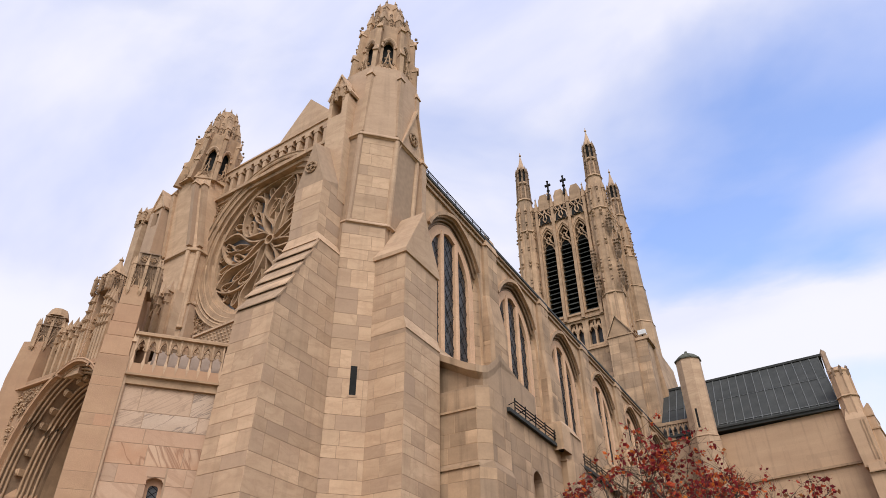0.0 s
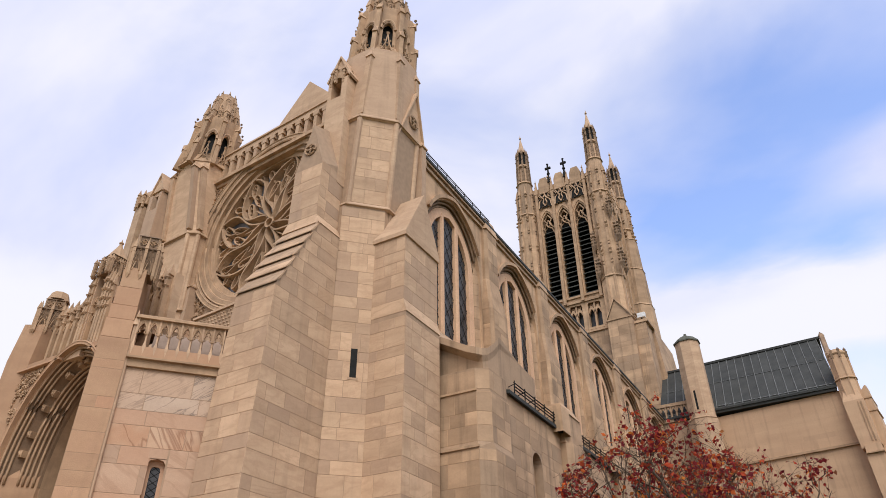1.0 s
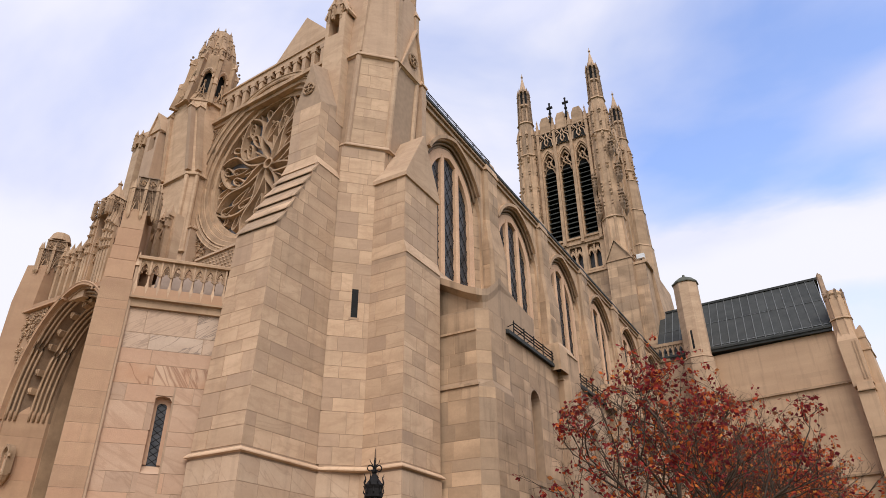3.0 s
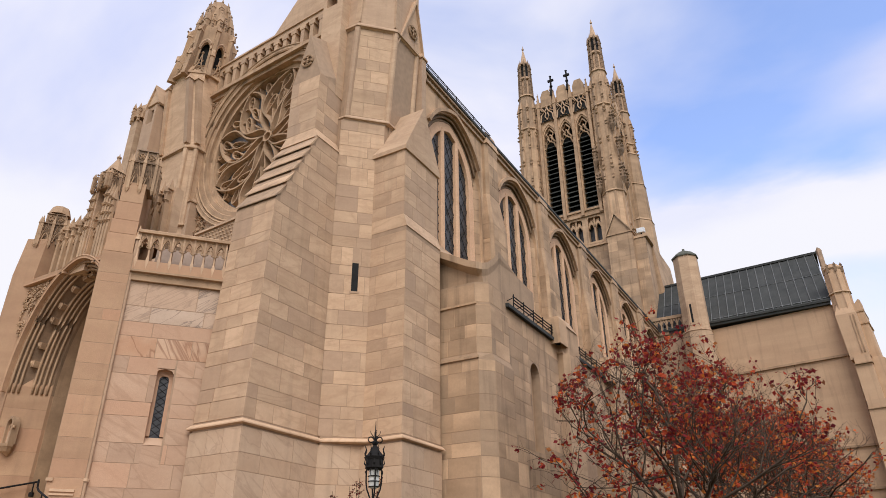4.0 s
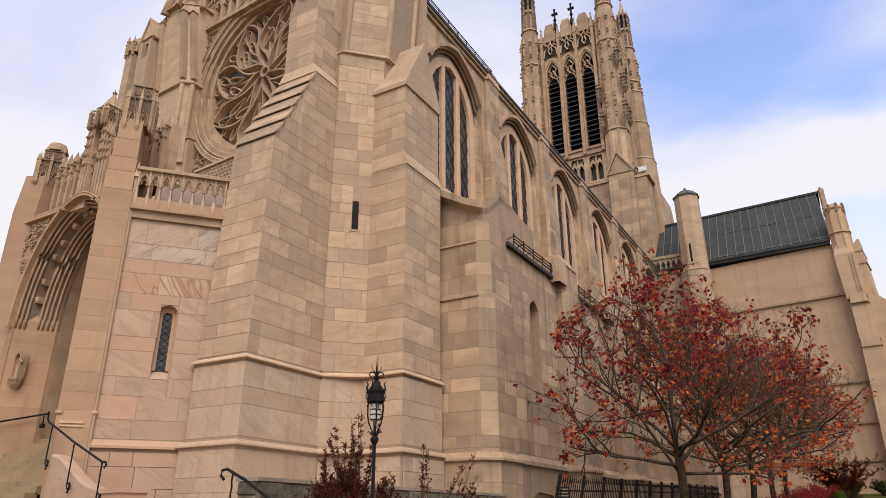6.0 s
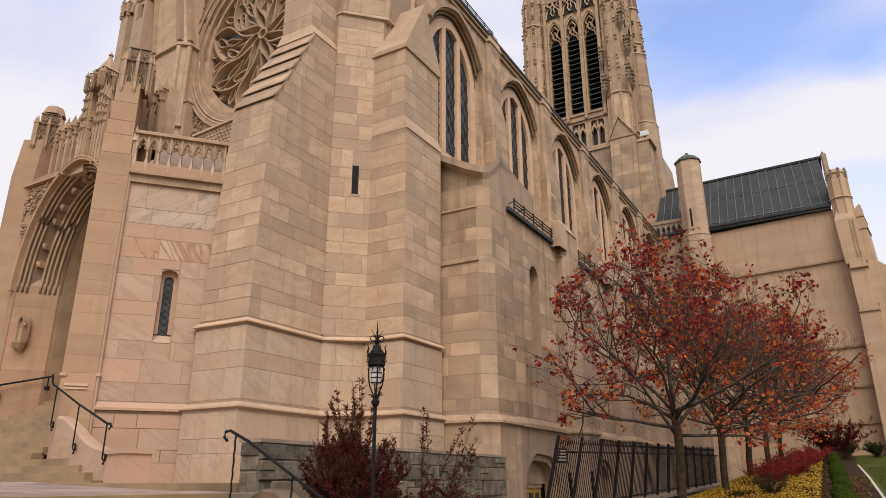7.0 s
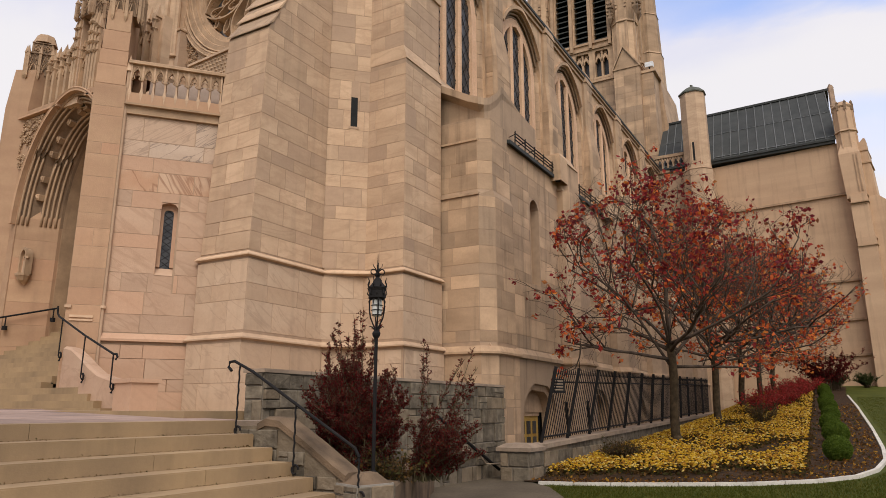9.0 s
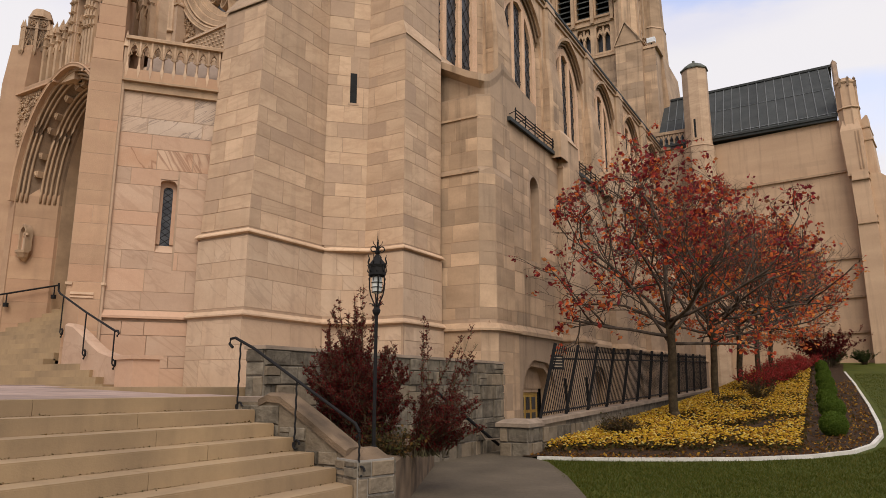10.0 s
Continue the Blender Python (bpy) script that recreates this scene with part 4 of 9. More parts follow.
PETALS = 8
for k in range(PETALS):
    a = math.pi / 9 + 2 * math.pi * k / PETALS

    def petal(scale, s, lo=0.0, hi=1.0, n=18):
        line = []
        for i in range(n + 1):
            f = lo + (hi - lo) * i / n
            w = scale * 0.37 * max(0.0, math.sin(math.pi * min(1.0, max(0.0, f - 0.10) / 0.92))) ** 0.9
            line.append(polar(0.26 + 3.25 * f, a + s * w + 0.40 * math.sin(math.pi * f * 0.9) + 0.10 * math.sin(2 * math.pi * f)))
        return line

    for s in (-1, 1):
        rib(petal(1.0, s), 0.125, 0.80, 1.17)
    rib(petal(0.0, 1, 0.0, 0.42), 0.085, 0.88, 1.17)
    for f, off, ln, wd in ((0.52, 0.155, 1.15, 0.24), (0.55, -0.155, 1.15, 0.24), (0.82, 0.0, 0.95, 0.26)):
        mid = petal(0.0, 1, f - 0.02, f + 0.02, 2)
        c = polar(math.hypot(*mid[1]), math.atan2(mid[1][1], mid[1][0]) + off)
        loop = teardrop(c[0], c[1], math.atan2(mid[2][1] - mid[0][1], mid[2][0] - mid[0][0]) - off * 1.2, ln, wd)
        rib(loop, 0.075, 0.92, 1.17, "mouchette")
        for t_ in (5, 8, 11, 14):
            p = loop[t_]
            rib([p, (p[0] * 0.58 + c[0] * 0.42, p[1] * 0.58 + c[1] * 0.42)], 0.06, 0.98, 1.17, "cusp")
    # daggers against the rim between the petals
    b = a + math.pi / PETALS + 0.12
    for off, ln, wd, r in ((0.06, 0.95, 0.22, 2.95), (-0.16, 0.55, 0.16, 3.25), (0.27, 0.55, 0.15, 3.28)):
        c = polar(r, b + off)
        rib(teardrop(c[0], c[1], b + 0.35, ln, wd), 0.075, 0.92, 1.17, "dagger")
rib([polar(0.24, j * math.pi / 8) for j in range(17)], 0.12, 0.78, 1.17, "hub")
for r, y in ((4.60, 0.42), (4.42, 0.44), (4.28, 0.50), (4.04, 0.62), (3.79, 0.80), (3.58, 0.95)):
    g = Geo(MF)
    g.tube([(x, y, z) for x, z in circ(r)], 0.042, 6)
    g.build("ring_roll", M_CARVED, facade, smooth=True)
RAKE, RK0, RK1 = Matrix.Translation((0, -0.3, 0)), (-8.6, 15.22), (-5.9, 15.22)
g = Geo(MF @ RAKE)
g.slab([(RK0[0], RK0[1] - 0.10), (RK1[0], RK1[1] - 0.10), (RK1[0], RK1[1]), (RK0[0], RK0[1])], -0.06, 0.9)
g.build("raking_coping", M_STONE, facade)
g = Geo(MF @ RAKE)
g.slab([(RK0[0], 9.5), (RK1[0], 9.5), (RK1[0], RK1[1] - 0.10), (RK0[0], RK0[1] - 0.10)], 0.02, 0.9)
g.build("diaper_wall", M_CARVED, facade)
g = Geo(MF @ RAKE)
for i in range(12):
    for j in range(5):
        x, z = RK0[0] + 0.1 + 0.2 * i + 0.1 * (j % 2), RK1[1] - 0.24 - 0.17 * j
        if x < RK1[0] - 0.1:
            g.add([(x - 0.08, 0.02, z), (x, 0.02, z - 0.07), (x + 0.08, 0.02, z), (x, 0.02, z + 0.07), (x, -0.04, z)], [(0, 1, 4), (1, 2, 4), (2, 3, 4), (3, 0, 4)])
g.build("diaper_carving", M_CARVED, facade, kind="stuff")
# spandrel carving, string and balustrade above
g = Geo(MF)
rng = random.Random(11)
for cx, cz, half in ((-9.8, 23.0, 1.0), (-9.55, 16.75, 0.95), (-2.4, 23.1, 0.75), (-2.5, 16.2, 0.75)):
    for i in range(110):
        x, z = cx + rng.uniform(-half, half), cz + rng.uniform(-half, half)
        if math.hypot(x - ROSE_X, z - ROSE_Z) > 4.72 and z < 23.45:
            s, tw, sg = rng.uniform(0.07, 0.15), rng.uniform(0, 6.28), rng.choice((-1, 1))
            g.tube([(x + s * (1.2 - 0.11 * k) * math.cos(tw + sg * 0.75 * k), 0.58 - 0.012 * k, z + s * (1.2 - 0.11 * k) * math.sin(tw + sg * 0.75 * k)) for k in range(10)], 0.036, 5, 0.018)
            crockets(g, (x, 0.52, z), (x, 0.52, z + 0.02), 1, s * 0.45)
g.build("spandrel_carving", M_CARVED, facade, kind="stuff")
g = Geo(MF)
g.box(x0, x1, 0.32, 1.5, 23.75, 23.95)
g.add([(x0, 0.32, 23.95), (x1, 0.32, 23.95), (x1, 1.5, 23.95), (x0, 1.5, 23.95), (x0, 0.6, 24.2), (x1, 0.6, 24.2), (x1, 1.5, 24.2), (x0, 1.5, 24.2)],
      [(4, 5, 6, 7), (0, 1, 5, 4), (1, 2, 6, 5), (2, 3, 7, 6), (3, 0, 4, 7)])
g.box(x0, x1, 0.50, 1.5, 23.55, 23.75)
g.build("string_course", M_CARVED, facade)
g = Geo(MF)
g.box(-10.85, -10.72, 0.36, 0.62, 15.2, 23.55)
g.build("border_moulding", M_STONE, facade)
g = Geo(MF)
g.prism(rect(-11.0, -10.02, 0.10, 0.62), 14.0, 17.55)
g.prism(rect(-11.0, -10.02, 0.10, 0.62), 17.55, 17.95, rect(-11.0, -10.25, 0.55, 0.62))
g.build("pilaster", M_STONE, facade)
g = Geo(MF)
g.box(-11.0, -9.98, 0.04, 0.5, 17.50, 17.57)
g.build("pilaster_drip", M_CARVED, facade)
par = thing("parapet_balustrade", "pierced stone parapet along the top of the gable front", "balustrade")
g = Geo(MF)
g.box(x0, x1, 0.62, 1.05, 25.45, 25.72)
g.box(x0, x1, 0.55, 1.1, 25.72, 25.82)
g.build("coping", M_STONE, par)
g = Geo(MF)
g.box(x0, x1, 0.95, 1.05, 24.2, 25.45)
g.build("backing", M_CARVED, par)
for i in range(17):
    x = x0 + 0.3 + i * (x1 - x0 - 0.6) / 16
    g = Geo(MF)
    g.prism([(x - 0.11, 0.62), (x + 0.11, 0.62), (x + 0.11, 0.95), (x - 0.11, 0.95)], 24.2, 25.45)
    g.box(x - 0.18, x + 0.18, 0.60, 0.95, 25.2, 25.45)
    g.build("baluster", M_STONE, par)
# gable end of the nave roof behind the parapet
g = Geo(MF)
g.slab([(-13.5, 22.0), (1.0, 22.0), (-6.2, 30.2)], 2.0, 2.6)
tagged(g.build("gable_wall", M_STONE), "plain stone gable end rising behind the parapet", "wall", kind="structure")
# ---------------------------------------------------------------- canted marble wall beside the porch
MM = local(-16.37, 9.81, 0, 0.65, 0.76)


def mm(x, y=0.0):
    p = MM @ Vector((x, y, 0))
    return (p.x, p.y)


MARBLE_MESH = block_mesh("stone", M_MARBLE)
marble_wall = thing("marble_wall", "pinkish veined marble ashlar wall beside the porch", "wall", kind="structure", at=(-15.1, 11.2, 0))
LAN = (1.90, 2.34, 4.88, 6.85)
g = Geo(MM)
g.box(0.78, LAN[0], 0.12, 1.2, -0.2, 9.2)
g.box(LAN[1], 3.5, 0.12, 1.2, -0.2, 9.2)
g.box(LAN[0], LAN[1], 0.12, 1.2, -0.2, LAN[2])
g.box(LAN[0], LAN[1], 0.12, 1.2, LAN[3], 9.2)
g.box(LAN[0], LAN[1], 0.42, 1.2, LAN[2], LAN[3])
g.build("core", M_JOINT, marble_wall)
g = Geo(MM)
g.box(0.80, 3.2, 0.02, 0.12, 3.16, 3.22)
g.add([(0.80, 0.02, 3.22), (3.2, 0.02, 3.22), (3.0, 0.12, 3.22), (0.80, 0.12, 3.22), (0.80, 0.11, 3.36), (3.0, 0.11, 3.36)], [(0, 1, 5, 4), (1, 2, 5), (3, 0, 4), (2, 3, 4, 5)])
g.build("string_course", M_MARBLE, marble_wall)
g = Geo(MM)
g.box(0.78, 3.35, 0.03, 0.5, 9.20, 9.42)
g.box(0.78, 3.35, -0.07, 0.5, 9.42, 9.47)
g.build("cornice", M_CARVED, marble_wall)
lancet = thing("window_2", "narrow arched lancet window with leaded glass", "window", kind="structure", at=(-15.0, 11.4, 5))
g = Geo(MM)
x0, x1, z0, z1 = LAN
out = [(x0, z0 + 0.25)] + pointed((x0 + x1) / 2, (x1 - x0) / 2, z1 - 0.12, 0.12, 5) + [(x1, z0 + 0.25)]
inn = [(x0 + 0.1, z0 + 0.25)] + pointed((x0 + x1) / 2, (x1 - x0) / 2 - 0.1, z1 - 0.26, 0.10, 5) + [(x1 - 0.1, z0 + 0.25)]
g.band(inn, out, 0.30, 0.42)
g.build("frame", M_MARBLE, lancet)
g = Geo(MM)
g.slab([(x0, z1 - 0.14), (x0 + 0.06, z1 - 0.05), ((x0 + x1) / 2, z1 - 0.005), (x0, z1)], 0.13, 0.4)
g.slab([(x1, z1), ((x0 + x1) / 2, z1 - 0.005), (x1 - 0.06, z1 - 0.05), (x1, z1 - 0.14)], 0.13, 0.4)
g.build("arch_head", M_MARBLE, lancet)
g = Geo(MM)
g.add([(x0, 0.10, z0), (x1, 0.10, z0), (x1, 0.40, z0 + 0.28), (x0, 0.40, z0 + 0.28), (x0, 0.40, z0), (x1, 0.40, z0)], [(0, 1, 2, 3), (0, 3, 4), (1, 5, 2), (4, 3, 2, 5), (0, 4, 5, 1)])
g.build("sill", M_MARBLE, lancet)
g = Geo(MM)
g.box(x0 + 0.09, x1 - 0.09, 0.34, 0.40, z0 + 0.2, z1 - 0.15)
pane = g.build("pane", M_GLASS, lancet)
g = Geo(MM)
for k in range(9):
    for s in (-1, 1):
        zz = z0 + 0.25 + 0.18 * k
        g.tube([((x0 + x1) / 2 - s * 0.12, 0.335, zz), ((x0 + x1) / 2 + s * 0.12, 0.335, zz + 0.18)], 0.008, 4)
g.build("lead_came", M_IRON, pane, kind="stuff")
for za, zb in ((z0 - 0.55, z0), (z1, z1 + 0.25)):
    g = Geo(MM)
    g.box(x0 - 0.005, x1 + 0.005, 0.113, 0.13, za, zb)
    g.build("surround", M_MARBLE, lancet)

bal = thing("stone_balustrade", "arcaded stone balustrade with small cusped arches", "balustrade", at=(-15.0, 11.4, 9.36))
g = Geo(MM)
g.box(0.82, 3.25, -0.02, 0.32, 9.47, 9.78)
g.build("base", M_PINK, bal)
g = Geo(MM)
g.box(0.78, 3.28, -0.06, 0.40, 10.62, 10.70)
g.add([(0.78, -0.06, 10.70), (3.28, -0.06, 10.70), (3.28, 0.40, 10.70), (0.78, 0.40, 10.70), (0.78, 0.08, 10.78), (3.28, 0.08, 10.78), (3.28, 0.26, 10.78), (0.78, 0.26, 10.78)],
      [(4, 5, 6, 7), (0, 1, 5, 4), (1, 2, 6, 5), (2, 3, 7, 6), (3, 0, 4, 7)])
g.build("coping", M_CARVED, bal)
for i in range(9):
    x = 0.86 + i * 0.29
    g = Geo(MM)
    g.prism([(x - 0.022, 0.0), (x + 0.022, 0.0), (x + 0.035, 0.16), (x - 0.035, 0.16)], 9.70, 10.62)
    g.add([(x - 0.045, -0.03, 9.78), (x + 0.045, -0.03, 9.78), (x, 0.0, 10.02), (x - 0.045, 0.1, 9.78), (x + 0.045, 0.1, 9.78), (x, -0.03, 9.52)], [(0, 1, 2), (1, 4, 2), (4, 3, 2), (3, 0, 2), (0, 5, 1)])
    g.build("mullion", M_STONE, bal)
    if i < 8:
        g = Geo(MM)
        c = x + 0.145
        wall_with_arches(g, x + 0.02, x + 0.27, 10.10, 10.62, [[(c - 0.12, 10.10)] + pointed(c, 0.12, 10.16, 0.34, 6) + [(c + 0.12, 10.10)]], 0.03, 0.10)
        for sgn in (-1, 1):
            g.tube([(c + sgn * 0.12, 0.04, 10.17), (c + sgn * 0.055, 0.04, 10.21), (c + sgn * 0.085, 0.04, 10.30), (c + sgn * 0.03, 0.04, 10.36)], 0.022, 5)
        g.tube([(c - 0.13, -0.01, 10.14), (c - 0.085, -0.02, 10.36), (c, -0.03, 10.54), (c + 0.085, -0.02, 10.36), (c + 0.13, -0.01, 10.14)], 0.018, 5)
        g.build("arch_head", M_CARVED, bal)
# added sheet, coloured as the lit wall seen through the balustrade
gap_sheet = thing("porch_side_roof", "added pale sheet behind the balustrade gaps", "roof", kind="structure", at=(-15.6, 12.4, 9.4))
g = Geo(MM)
g.add([(1.25, 0.55, 9.4), (3.3, 0.55, 9.4), (3.3, 1.15, 10.75), (1.25, 1.15, 10.75), (1.25, 1.2, 9.4), (3.3, 1.2, 9.4)], [(0, 1, 2, 3), (0, 3, 4), (1, 5, 2), (3, 2, 5, 4), (0, 4, 5, 1)])
g.build("sheet", material("pale_gap_fill", (0.37, 0.275, 0.215), (0.27, 0.20, 0.155), 3, rough=0.9), gap_sheet)


# ---------------------------------------------------------------- porch
def tabernacle(m, parent, x, y, z, w, h):
    """A carved canopy: a latticed block above a ring of hanging gablets with crocketed pinnacles between them."""
    g = Geo(m)
    g.prism(square(x, y, w * 0.90), z - h * 0.05, z + h * 0.62, square(x, y, w * 0.86))
    g.prism(square(x, y, w * 0.98), z + h * 0.62, z + h * 0.66)
    g.prism(square(x, y, w * 0.80), z + h * 0.66, z + h * 0.97)
    g.prism(square(x, y, w * 0.92), z + h * 0.97, z + h * 1.01, square(x, y, w * 0.84))
    # core colour is darkened to paint the recesses behind the tiers
    core = g.build("canopy_core", M_DIRTY_SHADED, parent)
    tier, lat, kn = Geo(m), Geo(m), Geo(m)
    for sx, sy in ((0, -1), (1, 0), (0, 1), (-1, 0)):
        def at(k, out, zz):
            return (x + (sx * w * out if sx else k * w), y + (sy * w * out if sy else k * w), zz)

        for k in (-0.5, 0.5):
            p = [at(k - 0.44, 1.16, z + h * 0.02), at(k, 1.22, z + h * 0.58), at(k + 0.44, 1.16, z + h * 0.02)]
            tier.tube(p, w * 0.075, 5)
            tier.tube([at(k - 0.3, 1.12, z - h * 0.02), at(k - 0.16, 1.12, z + h * 0.20), at(k, 1.12, z + h * 0.28), at(k + 0.16, 1.12, z + h * 0.20), at(k + 0.3, 1.12, z - h * 0.02)], w * 0.06, 5)
            for a, b in zip(p, p[1:]):
                crockets(kn, a, b, 4, w * 0.075)
            crockets(kn, at(k, 1.24, z + h * 0.62), at(k, 1.24, z + h * 0.70), 1, w * 0.11)
        for k in (-1, 0, 1):
            px, py, _ = at(k, 1.2, 0)
            tier.prism(square(px, py, w * 0.12), z - h * 0.16, z + h * 0.60)
            tier.cone(square(px, py, w * 0.16), z + h * 0.58, (px, py, z + h * 0.86))
            tier.cone(square(px, py, w * 0.15), z - h * 0.14, (px, py, z - h * 0.26))
            for zz in (0.12, 0.40):
                crockets(kn, (px, py, z + h * zz), (px, py, z + h * (zz + 0.1)), 1, w * 0.125)
        for k in (-0.38, 0.38):
            for q in range(4):
                a = q * math.pi / 2
                lat.tube([at(k + 0.14 * math.cos(a) + 0.16 * math.cos(j * math.pi / 4), 0.84, z + h * 0.815 + w * (0.14 * math.sin(a) + 0.16 * math.sin(j * math.pi / 4))) for j in range(9)], w * 0.045, 4)
        for k in (-0.80, 0.0, 0.80):
            lat.tube([at(k, 0.84, z + h * 0.66), at(k, 0.84, z + h * 0.97)], w * 0.06, 4)
    tier.build("canopy_tier", M_CARVED, parent, kind="stuff")
    lat.build("lattice", M_CARVED, core, kind="stuff")
    kn.build("leaf_carving", M_DIRTY_SHADED, parent, kind="stuff")


porch = thing("church_porch", "carved buff stone porch with deep pointed arch and canopied piers", "porch", at=(-19.6, 11.4, 1.4))
g = Geo(MM)
g.box(0.0, 0.78, 0.0, 1.5, -0.2, 9.9)
g.build("pier", M_JOINT, porch)
g = Geo(MM)
g.prism(rect(0.0, 0.76, 0.0, 1.4), 9.9, 10.25, rect(0.03, 0.73, 0.04, 1.3))
g.prism(rect(0.03, 0.73, 0.04, 1.3), 10.25, 12.2, rect(0.17, 0.72, 0.05, 1.3))
g.build("pier_top", M_PINK, porch)
g = Geo(MM)
g.tube([(0.80, 0.06, 1.37), (0.80, 0.06, 10.4)], 0.05, 8)
g.prism(octagon(0.80, 0.06, 0.075), 3.95, 4.02)
g.prism(octagon(0.80, 0.06, 0.075), 1.37, 1.6)
g.cone(octagon(0.80, 0.06, 0.09), 10.4, (0.80, 0.06, 10.9))
g.build("colonnette", M_STONE, porch)
g = Geo(MM)
g.box(0.10, 0.62, -0.035, 0.0, 3.70, 3.76)
g.box(0.10, 0.62, -0.03, 0.0, 3.62, 3.66)
g.box(-0.03, 0.12, -0.05, 0.0, 3.93, 4.0)
g.build("pier_moulding", M_STONE, porch)
tabernacle(MM, porch, 0.56, 0.42, 12.15, 0.33, 1.25)
g = Geo(MM)
g.prism(rect(0.1, 0.72, 1.0, 1.8), 9.9, 12.8)
g.build("pier_back", M_STONE, porch)

# the arch: nested orders, each smaller and deeper, of a depressed pointed outline
ACX, ASP = -19.85, 7.2
POR = Matrix.Identity(4)


def tudor(half, rise, foot=None, n=18):
    """A full-shouldered arch line with a slight point, from its left springing to its right one."""
    left = [(ACX - half * math.cos(math.pi / 2 * i / n) ** 1.11, ASP + rise * math.sin(math.pi / 2 * i / n)) for i in range(n)] + [(ACX, ASP + rise)]
    line = left + [(2 * ACX - x, z) for x, z in left[-2::-1]]
    return line if foot is None else [(ACX - half, foot)] + line + [(ACX + half, foot)]


g = Geo(POR)
wall_with_arches(g, -22.9, -16.6, 1.37, 11.1, [tudor(2.34, 3.88, 1.37)], 11.35, 11.5)
g.build("front_wall", M_PINK, porch)
ORD = ((2.34, 3.88, 11.40), (2.26, 3.79, 11.50), (2.18, 3.70, 11.60), (1.98, 3.52, 11.92), (1.90, 3.45, 12.02), (1.82, 3.39, 12.13), (1.74, 3.33, 12.25))
for i, (h, r, y) in enumerate(ORD):
    deep = i == 2
    h2, r2, y2 = ORD[i + 1] if i + 1 < len(ORD) else (1.66, 3.26, 12.36)
    g = Geo(POR)
    a, b = tudor(h, r), tudor(h2, r2)
    for (p, q), (u, v) in zip(zip(a, a[1:]), zip(b, b[1:])):
        k = len(g.v)
        my = y2 - 0.02 if deep else y2 + 0.03
        g.add([(p[0], y, p[1]), (q[0], y, q[1]), (v[0] * 0.5 + q[0] * 0.5, my, v[1] * 0.5 + q[1] * 0.5), (u[0] * 0.5 + p[0] * 0.5, my, u[1] * 0.5 + p[1] * 0.5),
               (v[0], y2, v[1]), (u[0], y2, u[1]), (u[0], y2 + 0.3, u[1]), (v[0], y2 + 0.3, v[1]), (p[0], y2 + 0.3, p[1]), (q[0], y2 + 0.3, q[1])],
              [(0, 1, 2, 3), (3, 2, 4, 5), (5, 4, 7, 6), (6, 7, 9, 8), (8, 9, 1, 0)])
    # orders are toned darker to hold the shade of the deep porch mouth
    g.build("arch_order", M_DIRTY_SHADED, porch)
    g = Geo(POR)
    g.tube([(x, y, z) for x, z in tudor(h - 0.01, r - 0.01)], 0.042, 6)
    g.build("roll_moulding", M_CARVED, porch, smooth=True)
for k in range(1, 14):
    line = tudor(2.08, 3.60)
    x, z = line[round(k * 2.6)]
    xa, za = line[round(k * 2.6) - 1]
    g = Geo(Matrix.Translation((x, 11.80, z)) @ Matrix.Rotation(-math.atan2(z - za, x - xa), 4, "Y"))
    g.prism(square(0, 0, 0.10), -0.10, 0.10)
    crockets(g, (-0.06, -0.10, -0.05), (0.06, -0.10, 0.03), 3, 0.045)
    g.build("rosette", M_CARVED, porch)
# plain splayed jambs, into which the mouldings die above the springing
for s in (-1, 1):
    zz = 1.37
    lay = random.Random(60 + s)
    while zz < 7.40:
        z2 = min(7.42, zz + lay.uniform(0.5, 0.75))
        p = lay.uniform(-0.003, 0.003)
        pts = [(ACX + s * 2.36, 11.36 + p), (ACX + s * 2.75, 12.5), (ACX + s * 1.67, 12.5), (ACX + s * 1.67, 12.34 + p)]
        g = Geo(POR)
        g.prism(pts[::-1] if s < 0 else pts, zz + 0.002, z2 - 0.002)
        g.build("jamb_stone", M_PINK, porch)
        zz = z2
    pts = [(ACX + s * 2.36, 11.36), (ACX + s * 2.75, 12.5), (ACX + s * 1.67, 12.5), (ACX + s * 1.67, 12.34)]
    top_ = [(ACX + s * 2.40, 11.60), (ACX + s * 2.75, 12.5), (ACX + s * 1.75, 12.5), (ACX + s * 1.75, 12.44)]
    g = Geo(POR)
    g.prism(pts[::-1] if s < 0 else pts, 7.418, 7.95, top_[::-1] if s < 0 else top_)
    g.build("jamb_stop", M_PINK, porch)
# hood mould, spandrels, string and panelled parapet
g = Geo(POR)
g.band(tudor(2.38, 3.92), tudor(2.47, 4.03), 11.20, 11.36)
g.tube([(x, 11.22, z) for x, z in tudor(2.46, 4.02)], 0.04, 6)
g.build("hood_mould", M_PINK, porch)
g = Geo(POR)
rng = random.Random(5)
for i in range(420):
    x, z = rng.uniform(-22.6, -16.9), rng.uniform(8.6, 10.72)
    line = tudor(2.55, 4.1)
    zz = max([b[1] for a, b in zip(line, line[1:]) if a[0] <= x <= b[0]] + [8.0 if abs(x - ACX) < 2.9 else 12.0])
    if z > zz + 0.05:
        s = rng.uniform(0.05, 0.11)
        tw, sg = rng.uniform(0, 6.28), rng.choice((-1, 1))
        g.tube([(x + s * (1.2 - 0.11 * k) * math.cos(tw + sg * 0.75 * k), 11.33 - 0.006 * k, z + s * (1.2 - 0.11 * k) * math.sin(tw + sg * 0.75 * k)) for k in range(10)], 0.028, 5, 0.015)
        crockets(g, (x, 11.30, z), (x, 11.30, z + 0.02), 1, s * 0.35)
g.build("spandrel_carving", M_CARVED, porch, kind="stuff")
